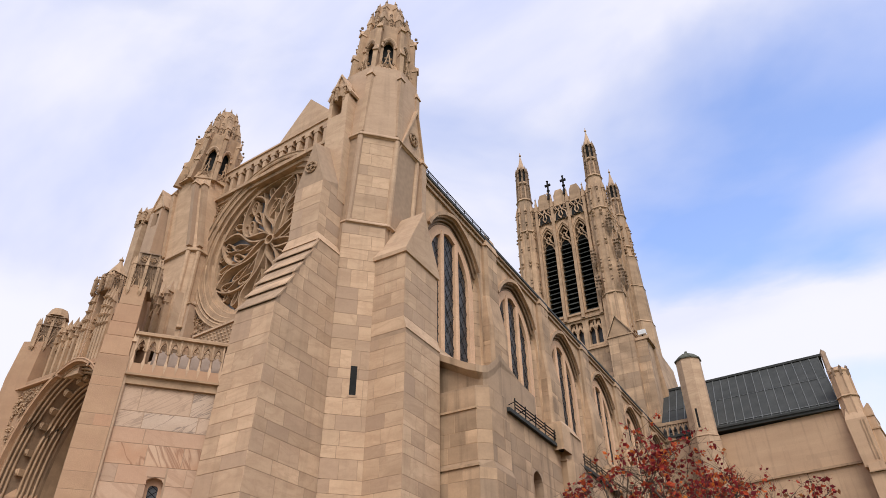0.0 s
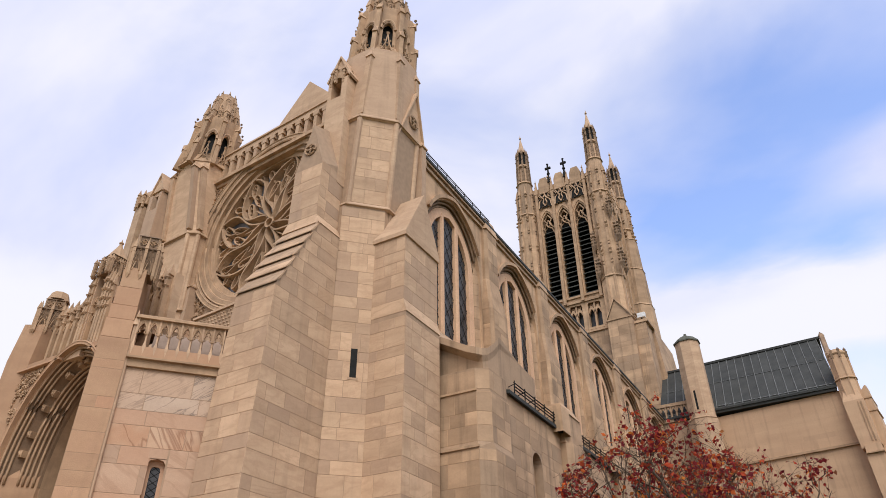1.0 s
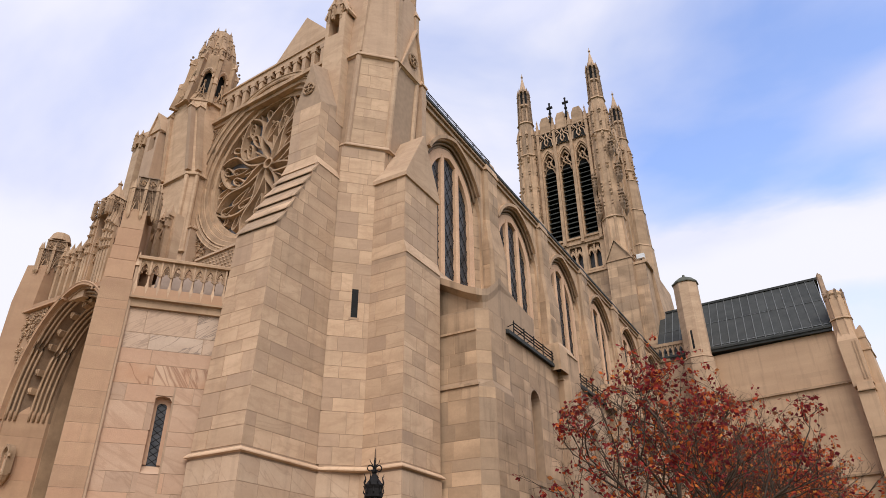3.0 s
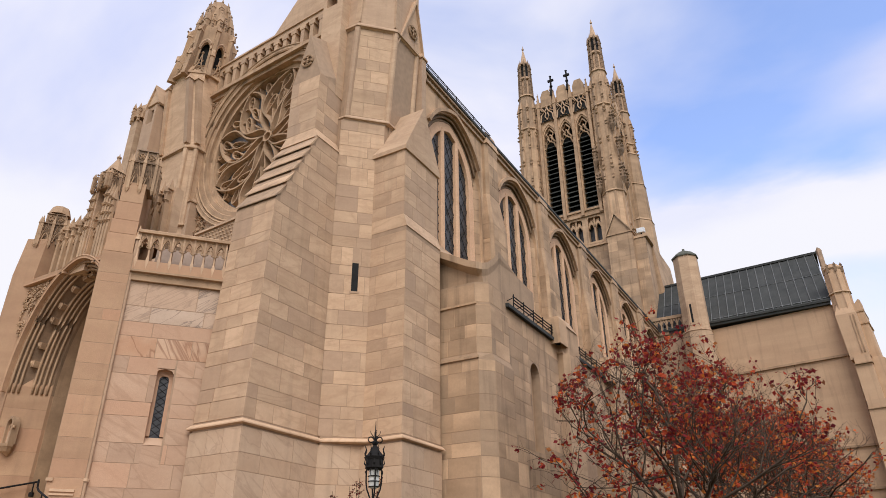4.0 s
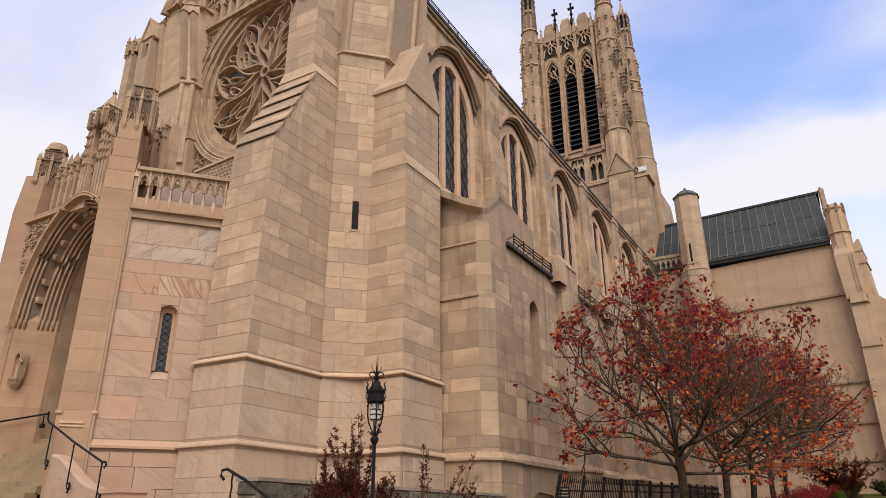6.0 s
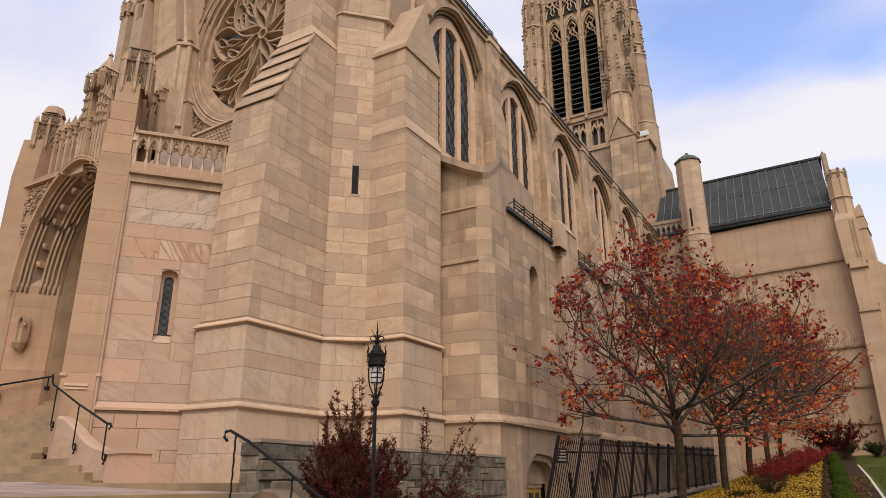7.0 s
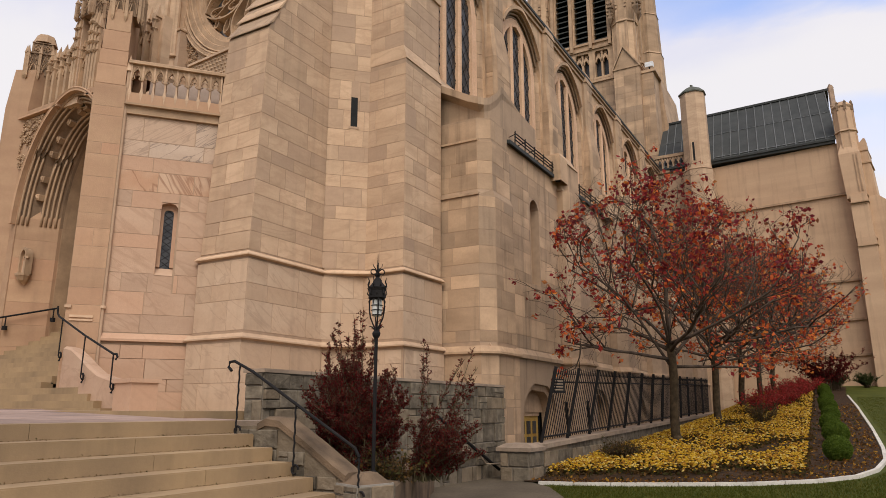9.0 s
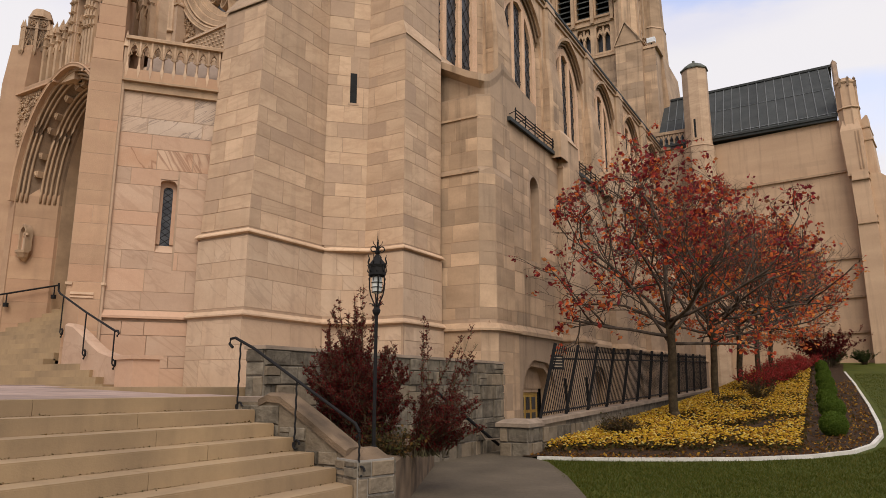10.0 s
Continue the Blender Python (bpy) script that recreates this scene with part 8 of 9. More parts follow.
g.prism(lw, 0.63, 0.66, [(-4.89, 6.90), (-4.65, 6.84), (-7.06, 11.70), (-7.30, 11.6)])
g.build("low_wall", M_STEPDARK, pl)
g = Geo()
g.prism([(-4.95, 6.8), (-4.80, 7.0), (-7.3, 11.6), (-7.33, 6.9)], 0, 0.55)
tagged(g.build("planter_soil", M_SOIL, pl))

# ---------------------------------------------------------------- stair handrail
hr = thing("stair_handrail", "black wrought-iron stair handrail with twisted posts", "handrail", at=(-5.8, 6.3, 1.0))
g = Geo()
g.tube([(-6.76, 6.30, 1.98), (-6.82, 6.30, 2.03), (-6.80, 6.30, 2.09), (-6.72, 6.30, 2.10), (-6.39, 6.30, 1.96), (-5.65, 6.30, 1.56), (-4.78, 6.30, 1.09), (-4.72, 6.30, 1.0), (-4.76, 6.30, 0.95)], 0.019, 8)
g.build("rail", M_IRON, hr)
for x, zt, zb in ((-6.62, 2.06, 1.22), (-5.66, 1.56, 0.80), (-4.72, 1.03, 0.56)):
    g = Geo()
    n = 26
    g.tube([(x + 0.004 * math.cos(i * 1.3), 6.30 + 0.004 * math.sin(i * 1.3), zt + (zb - zt) * i / n) for i in range(n + 1)], 0.012, 5)
    post = g.build("post", M_IRON, hr)
    g = Geo()
    g.tube([(x + 0.05 * math.cos(a) + 0.03, 6.30, zb + 0.03 + 0.05 * math.sin(a)) for a in [i * 0.55 for i in range(10)]], 0.014, 5)
    g.build("foot_scroll", M_IRON, post)
rr = thing("ramp_handrail", "dark iron handrail descending along the granite wall", "handrail", at=(-7.2, 14.5, 0.4))
g = Geo()
g.tube([(-7.14, 12.1, 1.36), (-7.1, 14.75, 0.19)], 0.035, 8)
g.build("rail", M_IRON, rr)
g = Geo()
g.tube([(-7.2, 12.0, 0.62), (-7.15, 13.7, 0.68), (-7.1, 14.1, 0.35), (-7.0, 14.9, 0.30)], 0.016, 6)
g.build("lower_rail", M_GREYCAP, rr)

# ---------------------------------------------------------------- street lamp
lp = thing("lamp_post", "black wrought-iron lamp post with a caged lantern and spiked crown", "lamp", at=(-5.02, 7.0, 0.6))
LX, LY = -5.03, 7.0
LM = Matrix.Translation((LX, LY, 0))


def turned(g, prof):
    """A turned form from pairs of height and radius."""
    for (za, ra), (zb, rb) in zip(prof, prof[1:]):
        g.prism(octagon(0, 0, ra), za, zb, octagon(0, 0, rb))


def swung(d, z, a):
    return (d * math.cos(a), d * math.sin(a), z)


g = Geo(LM)
g.tube([(0.0, 0, 0.6), (0.0, 0, 2.46)], 0.022, 8)
turned(g, [(0.60, 0.09), (0.66, 0.085), (0.75, 0.045), (0.80, 0.03)])
turned(g, [(2.36, 0.022), (2.40, 0.045), (2.43, 0.05), (2.46, 0.03), (2.50, 0.018)])
g.build("pole", M_IRON, lp)
for k in range(4):
    a = math.pi / 4 + k * math.pi / 2
    g = Geo(LM)
    g.tube([swung(d, z, a) for d, z in ((0.012, 2.47), (0.045, 2.54), (0.078, 2.62), (0.092, 2.70), (0.094, 2.80), (0.088, 2.88))], 0.0095, 5)
    g.build("cage_arm", M_IRON, lp)
    g = Geo(LM)
    g.tube([swung(d, z, a) for d, z in ((0.015, 2.47), (0.050, 2.50), (0.080, 2.515), (0.092, 2.50))], 0.009, 5, 0.005)
    g.build("leaf_scroll", M_IRON, lp)
    g = Geo(LM)
    g.tube([swung(0.055 + 0.032 * math.cos(w), 3.205 + 0.034 * math.sin(w), a) for w in [2.6 - 0.5 * i for i in range(11)]], 0.008, 5)
    g.tube([swung(d, z, a) for d, z in ((0.012, 3.19), (0.030, 3.25), (0.055, 3.28), (0.062, 3.31))], 0.008, 5, 0.004)
    g.build("crown_scroll", M_IRON, lp)
g = Geo(LM)
turned(g, [(2.845, 0.075), (2.87, 0.105), (2.96, 0.098), (3.00, 0.112), (3.02, 0.095), (3.08, 0.050), (3.14, 0.022), (3.155, 0.034), (3.18, 0.034), (3.20, 0.014)])
for k in range(8):
    a = k * math.pi / 4 + 0.2
    g.tube([swung(d, z, a) for d, z in ((0.10, 2.98), (0.125, 3.03), (0.108, 3.085), (0.128, 3.125))], 0.013, 5, 0.004)
    g.tube([swung(d, z, a + 0.39) for d, z in ((0.098, 2.90), (0.122, 2.92), (0.110, 2.97), (0.126, 3.00))], 0.011, 4, 0.004)
    g.tube([swung(d, z, a) for d, z in ((0.085, 2.86), (0.112, 2.82), (0.100, 2.78))], 0.009, 4, 0.004)
crown = g.build("crown", M_IRON, lp)
g = Geo(LM)
g.tube([(0, 0, 3.19), (0, 0, 3.26), (0, 0, 3.44)], 0.017, 6, 0.003)
g.build("spike", M_IRON, crown)
g = Geo(LM)
turned(g, [(2.635, 0.030), (2.655, 0.052), (2.70, 0.058), (2.845, 0.060)])
lantern = g.build("lantern_glass", M_FROST, lp)
for z, r in ((2.655, 0.062), (2.715, 0.068), (2.775, 0.070)):
    g = Geo(LM)
    g.tube([(r * math.cos(i * math.pi / 6), r * math.sin(i * math.pi / 6), z) for i in range(13)], 0.006, 4)
    g.build("cage_ring", M_IRON, lantern)

# ---------------------------------------------------------------- walk, bed, kerb
g = Geo()
g.prism([(-1.6, 4.0), (-2.4, 7.6), (-3.3, 9.6), (-4.3, 11.6), (-5.4, 13.5), (-6.0, 14.1), (-7.3, 16.2), (-7.4, 11.6), (-4.7, 6.5), (-4.05, 6.3), (-4.05, 4.0)], -0.1, 0.012)
tagged(g.build("pavement", M_WALK), "grey concrete walk beside the granite wall", "walk", kind="structure")
g = Geo()
g.add([(-8.95, 15.6, 0.05), (-6.5, 15.6, 0.05), (-6.5, 54, 0.05), (-8.95, 54, 0.05)], [(0, 1, 2, 3)])
tagged(g.build("sunken_path", M_WALK), "sunken concrete path along the basement doors", "walk", kind="structure")


def bed_edge():
    a = [(-5.85, 14.02), (-4.4, 14.30), (-3.15, 14.68), (-1.85, 15.15), (-0.75, 15.80), (-0.05, 16.55), (0.32, 17.5), (0.54, 19.0), (0.57, 21.0), (0.48, 25.6), (0.20, 34.6), (-0.16, 43.0)]
    out = []
    for p, q in zip(a, a[1:]):
        for i in range(4):
            out.append((p[0] + (q[0] - p[0]) * i / 4, p[1] + (q[1] - p[1]) * i / 4))
    return out + [a[-1]]


edge = bed_edge()
kerb = thing("garden_kerb", "pale concrete edging curving round the flower bed", "kerb", kind="structure", at=(-2, 16, 0))
for (xa, ya), (xb, yb) in zip(edge[::2], edge[2::2]):
    g = Geo()
    d = Vector((xb - xa, yb - ya)).normalized()
    nrm = Vector((-d.y, d.x)) * 0.085
    za, zb = ground_z(xa, ya), ground_z(xb, yb)
    g.add([(xa, ya, za - 0.1), (xb - d.x * 0.01, yb - d.y * 0.01, zb - 0.1), (xb + nrm.x - d.x * 0.01, yb + nrm.y - d.y * 0.01, zb - 0.1), (xa + nrm.x, ya + nrm.y, za - 0.1),
           (xa, ya, za + 0.05), (xb - d.x * 0.01, yb - d.y * 0.01, zb + 0.05), (xb + nrm.x - d.x * 0.01, yb + nrm.y - d.y * 0.01, zb + 0.05), (xa + nrm.x, ya + nrm.y, za + 0.05)],
          [(0, 3, 2, 1), (4, 5, 6, 7), (0, 1, 5, 4), (1, 2, 6, 5), (2, 3, 7, 6), (3, 0, 4, 7)])
    g.build("kerb_stone", M_CURB, kerb)


def right_edge(y):
    for (xa, ya), (xb, yb) in zip(edge, edge[1:]):
        if ya <= y <= yb:
            return xa + (xb - xa) * (y - ya) / (yb - ya)
    return -0.16 if y > 43 else -5.8


g = Geo()
rows = [14.1 + 0.5 * i for i in range(76)]
for a, b in zip(rows, rows[1:]):
    xa, xb = right_edge(a) - 0.1, right_edge(b) - 0.1
    line = [[(x, y, ground_z(x, y) + 0.03) for x in (-6.25, min(-4.4, e - 0.2), e)] for y, e in ((a, xa), (b, xb))]
    g.add(line[0] + line[1], [(0, 1, 4, 3), (1, 2, 5, 4)])
tagged(g.build("flower_bed", M_SOIL), "dark mulched flower bed along the church wall", "flower bed", kind="structure")

# low wall and iron fence
lwall = thing("fence_wall", "low granite wall with a tan coping under the fence", "wall", kind="structure", at=(-6.4, 25, 0))
top = lambda y: max(0.74 + 0.027 * (y - 15.3), ground_z(-6.25, y) + 0.06)
for k in range(16):
    ya, yb = 15.0 + 1.9 * k, 15.0 + 1.9 * (k + 1)
    g = Geo()
    g.add([(-6.55, ya, -0.2), (-6.25, ya, -0.2), (-6.25, yb, -0.2), (-6.55, yb, -0.2), (-6.55, ya, top(ya) - 0.1), (-6.25, ya, top(ya) - 0.1), (-6.25, yb, top(yb) - 0.1), (-6.55, yb, top(yb) - 0.1)],
          [(4, 5, 6, 7), (0, 1, 5, 4), (1, 2, 6, 5), (2, 3, 7, 6), (3, 0, 4, 7)])
    g.build("wall_section", M_GREY, lwall)
    g = Geo()
    g.add([(-6.62, ya, top(ya) - 0.1), (-6.18, ya, top(ya) - 0.1), (-6.18, yb - 0.01, top(yb) - 0.1), (-6.62, yb - 0.01, top(yb) - 0.1), (-6.62, ya, top(ya)), (-6.18, ya, top(ya)), (-6.18, yb - 0.01, top(yb)), (-6.62, yb - 0.01, top(yb))],
          [(0, 3, 2, 1), (4, 5, 6, 7), (0, 1, 5, 4), (1, 2, 6, 5), (2, 3, 7, 6), (3, 0, 4, 7)])
    g.build("coping", M_GREYCAP, lwall)
ashlar(lwall, (-6.25, 15.0), (-6.25, 24.0), 0.05, (-6.25, 15.0), (-6.25, 24.0), 0.58, 0.27, 0.45, GREY_MESH, 110, joint=0.025, proud=0.012, rough=0.03)
gp = thing("fence_pier", "squat granite pier with a flat coping at the fence end", "pier", at=(-6.45, 14.65, 0))
g = Geo()
g.prism(rect(-6.82, -6.15, 14.25, 15.0), -0.1, 0.62)
g.build("core", M_GREYJOINT, gp)
for k, (a, b) in enumerate((((-6.82, 14.25), (-6.15, 14.25)), ((-6.15, 14.25), (-6.15, 15.0)))):
    ashlar(gp, a, b, -0.05, a, b, 0.6, 0.32, 0.36, GREY_MESH, 112 + k, joint=0.025, proud=0.015, rough=0.03)
g = Geo()
g.prism(rect(-6.90, -6.08, 14.18, 15.05), 0.62, 0.70)
g.prism(rect(-6.90, -6.08, 14.18, 15.05), 0.70, 0.78, rect(-6.75, -6.2, 14.35, 14.9))
g.build("coping", M_GREYCAP, gp)
fence = thing("iron_fence", "dark spiked iron fence leaning above the low wall", "fence", at=(-6.45, 25, 0.7))
LEAN = 0.44
for k in range(13):
    ya = 15.7 + 1.75 * k
    lean = LEAN * max(0.1, 1 - 0.09 * k)
    z0 = top(ya)
    g = Geo()
    g.tube([(-6.45, ya, z0), (-6.45 + lean, ya, z0 + 1.76)], 0.045, 4)
    g.build("post", M_IRON, fence)
    if k in (1, 2):
        g = Geo()
        g.tube([(-6.45, ya, z0 + 0.9), (-6.75, ya + 1.0, z0 - 0.1)], 0.04, 4)
        g.build("stay", M_IRON, fence)
    for zz in (0.12, 1.40):
        g = Geo()
        g.tube([(-6.45 + lean * zz / 1.85, ya, z0 + zz), (-6.45 + LEAN * max(0.1, 1 - 0.09 * (k + 1)) * zz / 1.85, ya + 1.75, top(ya + 1.75) + zz)], 0.022, 4)
        g.build("rail", M_IRON, fence)
    for j in range(11):
        f = (j + 0.5) / 11
        y = ya + 1.75 * f
        ln = LEAN * max(0.1, 1 - 0.09 * (k + f))
        z = top(y)
        g = Geo()
        g.tube([(-6.45, y, z + 0.05), (-6.45 + ln * 0.9, y, z + 1.60)], 0.012, 4)
        g.tube([(-6.45 + ln * 0.9, y, z + 1.58), (-6.45 + ln, y, z + 1.76)], 0.022, 4, 0.002)
        g.build("picket", M_IRON, fence)
sign = thing("fence_sign", "small dark sign plate with pale lines on the fence", "sign", at=(-6.15, 16.05, 2.0))
g = Geo(local(-6.22, 15.95, 0, 0.55, 0.83))
g.box(-0.02, 0.34, -0.03, 0.0, 1.90, 2.24)
g.build("plate", M_IRON, sign)
for z in (1.96, 2.03, 2.10, 2.17):
    g = Geo(local(-6.22, 15.95, 0, 0.55, 0.83))
    g.box(0.03, 0.29, -0.036, -0.03, z, z + 0.03)
    g.build("line", M_GREYCAP, sign)

# ---------------------------------------------------------------- planting
def leaf_material(name, stops, rough=0.55):
    m = bpy.data.materials.new(name)
    m.use_nodes = True
    n, l = m.node_tree.nodes, m.node_tree.links
    geo = n.new("ShaderNodeNewGeometry")
    ramp = n.new("ShaderNodeValToRGB")
    ramp.color_ramp.interpolation = "CONSTANT"
    while len(ramp.color_ramp.elements) < len(stops):
        ramp.color_ramp.elements.new(0.5)
    for e, (p, c) in zip(ramp.color_ramp.elements, stops):
        e.position, e.color = p, (*c, 1)
    l.new(geo.outputs["Random Per Island"], ramp.inputs[0])
    b = n["Principled BSDF"]
    b.inputs["Roughness"].default_value = 0.8
    b.inputs["Specular IOR Level"].default_value = 0.15
    l.new(ramp.outputs[0], b.inputs["Base Color"])
    tr_ = n.new("ShaderNodeBsdfTranslucent")
    l.new(ramp.outputs[0], tr_.inputs["Color"])
    mx = n.new("ShaderNodeMixShader")
    mx.inputs[0].default_value = 0.4
    l.new(b.outputs[0], mx.inputs[1])
    l.new(tr_.outputs[0], mx.inputs[2])
    l.new(mx.outputs[0], n["Material Output"].inputs[0])
    return m


M_LEAF = leaf_material("autumn_leaf", [(0.0, (0.16, 0.022, 0.028)), (0.30, (0.24, 0.030, 0.032)), (0.58, (0.34, 0.044, 0.034)), (0.82, (0.44, 0.080, 0.036)), (0.94, (0.52, 0.15, 0.045)), (0.97, (0.26, 0.10, 0.05))])
M_ORANGE = leaf_material("orange_leaf", [(0.0, (0.50, 0.080, 0.034)), (0.34, (0.62, 0.14, 0.038)), (0.72, (0.72, 0.25, 0.05)), (0.88, (0.40, 0.15, 0.05))])
M_BARB = leaf_material("barberry_leaf", [(0.0, (0.058, 0.006, 0.007)), (0.35, (0.105, 0.009, 0.009)), (0.75, (0.19, 0.016, 0.013)), (0.95, (0.10, 0.04, 0.02))])
M_SCARLET = leaf_material("scarlet_leaf", [(0.0, (0.34, 0.030, 0.030)), (0.5, (0.46, 0.048, 0.040)), (0.85, (0.22, 0.040, 0.028))])
M_BOX = leaf_material("boxwood_leaf", [(0.0, (0.060, 0.098, 0.012)), (0.5, (0.092, 0.138, 0.016)), (0.85, (0.140, 0.185, 0.026))])
M_HEDGE = leaf_material("dark_shrub_leaf", [(0.0, (0.030, 0.045, 0.012)), (0.5, (0.045, 0.062, 0.016)), (0.85, (0.075, 0.080, 0.024))])
M_YELLOW = leaf_material("yellow_flower", [(0.0, (0.48, 0.28, 0.02)), (0.35, (0.58, 0.36, 0.04)), (0.55, (0.34, 0.16, 0.018)), (0.78, (0.62, 0.46, 0.14)), (0.9, (0.24, 0.11, 0.02))])
M_DRY = leaf_material("dry_foliage", [(0.0, (0.05, 0.045, 0.012)), (0.4, (0.08, 0.045, 0.015)), (0.75, (0.14, 0.075, 0.022))])
M_GRASS = leaf_material("grass_blade", [(0.0, (0.054, 0.066, 0.009)), (0.45, (0.076, 0.084, 0.012)), (0.8, (0.112, 0.096, 0.018))])


M_TWIG = material("grey_twig", (0.105, 0.075, 0.055), (0.050, 0.036, 0.026), 6, bump=0.6, fine=25)
M_TWIG.node_tree.nodes["Principled BSDF"].inputs["Specular IOR Level"].default_value = 0.12
M_FALLEN = leaf_material("fallen_leaf", [(0.0, (0.10, 0.045, 0.014)), (0.35, (0.20, 0.085, 0.02)), (0.6, (0.42, 0.22, 0.03)), (0.8, (0.06, 0.03, 0.012))])


M_STEM = material("olive_stem", (0.085, 0.07, 0.025), (0.05, 0.035, 0.016), 9, bump=0.3)


def leaf(g, p, s, rng):
    """One folded leaf: two triangles on each side of its midrib."""
    d = Vector((rng.gauss(0, 1), rng.gauss(0, 1), rng.gauss(-0.2, 0.8))).normalized()
    u = d.cross(Vector((rng.gauss(0, 1), rng.gauss(0, 1), rng.gauss(0, 1)))).normalized()
    w = d.cross(u) * 0.25
    k = len(g.v)
    for q in (p, p + d * s * 0.5 + (u + w) * s * 0.36, p + d * s, p + d * s * 0.5 + (w - u) * s * 0.36):
        g.v.append((q.x, q.y, q.z))
    g.f.append((k, k + 1, k + 2))
    g.f.append((k, k + 2, k + 3))


def tree(at, height, spread, seed, leaves, gold=0.0, fill=0.26, group="row of trees"):
    rng = random.Random(seed)
    t = thing("maple_tree", "small autumn tree with sparse dark red and orange leaves", "tree", group=group, at=at)
    base = Vector(at)
    fork = 2.95
    tg, bg, lg, og = Geo(), Geo(), Geo(), Geo()
    bendx, bendy = rng.uniform(-0.07, 0.07), rng.uniform(-0.07, 0.07)
    trunk = [base + Vector((bendx * math.sin(i * 1.1), bendy * math.sin(i * 0.9), fork * i / 6 - 0.1)) for i in range(7)]
    tg.tube(trunk, 0.135, 9, 0.115)
    tg.tube([base + Vector((0, 0, -0.1)), base + Vector((0, 0, 0.08)), base + Vector((0, 0, 0.26))], 0.22, 9, 0.13)
    twigs = []
    axis = trunk[-1].xy

    def inside(p):
        """Whether a point lies in the broad dome of the crown."""
        h = (p.z - base.z - 2.3) / (height - 2.3)
        if h < 0:
            return p.z > base.z + 1.8 and (p.xy - axis).length < spread * 0.78
        edge = spread * (0.70 + 0.72 * h if h < 0.36 else max(0.0, 1 - ((h - 0.36) / 0.68) ** 1.45) ** 0.85 * 0.93 + 0.03)
        return (p.xy - axis).length < edge * (1 + 0.32 * noise.noise(p * 0.9 + Vector((seed, 0, 0))))

    def grow(p, d, length, r, depth):
        pts, q, dd = [p], p, d.copy()
        n = 5
        for i in range(n):
            lift = (0.03, 0.06, 0.06, 0.0, -0.05)[depth] if q.z > base.z + 3.6 else (0.03, 0.0, -0.05, -0.14, -0.20)[depth]
            dd = (dd + Vector((rng.gauss(0, 0.19), rng.gauss(0, 0.19), rng.gauss(lift, 0.13)))).normalized()
            q = q + dd * length / n
            if not inside(q) and (depth > 0 or i > 1 or q.z < base.z + 2.1):
                break
            pts.append(q)
        if len(pts) < 3:
            return
        bg.tube(pts, r, 6 if depth < 2 else 4, r * 0.5)
        if depth >= 3:
            twigs.append(pts)
        if depth >= 4:
            return
        kids = (5, 4, 3, 3)[depth]
        for k in range(kids):
            f = min(0.999, 0.30 + 0.70 * (k + rng.random()) / kids) * (len(pts) - 1)
            i = int(f)
            side = Vector((rng.gauss(0, 1), rng.gauss(0, 1), rng.gauss(0.25, 0.55))).normalized()
            nd = (dd * 0.70 + side * 0.80 + Vector((0, 0, 0.12))).normalized()
            grow(pts[i].lerp(pts[i + 1], f - i), nd, length * rng.uniform(0.50, 0.74), max(0.0045, r * 0.48), depth + 1)

    for k in range(11):
        a = 2 * math.pi * (k * 4 + rng.uniform(-0.35, 0.35)) / 11
        up = (0.02, 0.75, 1.6, 0.22, 1.1)[k % 5]
        d = Vector((math.cos(a), math.sin(a), up)).normalized()
        reach = spread * 0.70 if up < 0.7 else height * 0.46
        grow(trunk[-1] - Vector((0, 0, 0.22 * (k % 4))), d, reach * rng.uniform(0.9, 1.1), 0.050 if up > 0.5 else 0.056, 0)
    grow(trunk[-1], Vector((0.05, 0, 1)), height * 0.50, 0.058, 0)
    # leaves sit along the twigs and crowd towards the tips; some twigs have dropped theirs
    bare = [noise.noise(pts[-1] * 0.55 + Vector((0, seed * 3.1, 0))) for pts in twigs]
    full = [pts for pts, b in zip(twigs, bare) if b > -0.18 - 0.5 * max(0.0, (pts[-1].z - base.z - 4.0) / height) and rng.random() < fill + 0.85 * min(1.0, (pts[-1].xy - axis).length / spread + max(0.0, pts[-1].z - base.z - 3.5) / height)]
    rng.shuffle(full)
    per = 6
    full = full[:leaves // per]
    for pts in full:
        for i in range(per):
            f = (rng.random() ** 0.7) * (len(pts) - 1.001)
            j = int(f)
            p = pts[j].lerp(pts[j + 1], f - j) + Vector((rng.gauss(0, 0.035), rng.gauss(0, 0.035), rng.gauss(-0.02, 0.035)))
            inner = 1 - ((p.xy - axis).length / spread + max(0.0, p.z - base.z - 3.2) / height)
            low = max(0.0, 1 - (p.z - base.z - 2.2) / 1.6)
            leaf(og if rng.random() < 0.02 + gold + 0.30 * inner + 0.35 * low else lg, p, rng.uniform(0.10, 0.185), rng)
    for gg, nm, mt in ((tg, "trunk", M_BARK), (bg, "branchwork", M_TWIG), (lg, "crown", M_LEAF), (og, "inner_crown", M_ORANGE)):
        me = bpy.data.meshes.new(nm)
        me.from_pydata(gg.v, [], gg.f)
        me.materials.append(mt)
        if "crown" not in nm:
            me.shade_smooth()
        o = new(nm, me)
        adopt(o, t)
        if nm != "trunk":
            o["kind"] = "stuff"
    return t


tree((-4.44, 20.9, ground_z(0, 20.9)), 8.9, 4.6, 3, 3900, 0.16, 0.36)
t2 = tree((-4.27, 27.2, ground_z(0, 27.2)), 8.6, 5.1, 8, 4000, 0.58, 0.75)
t3 = tree((-4.12, 33.2, ground_z(0, 33.2)), 8.2, 5.0, 14, 3400, 0.60, 0.85)
copy_thing(t3, Matrix.Translation((-3.9, 45.6, ground_z(0, 45.6))) @ Matrix.Rotation(0.8, 4, "Z"))
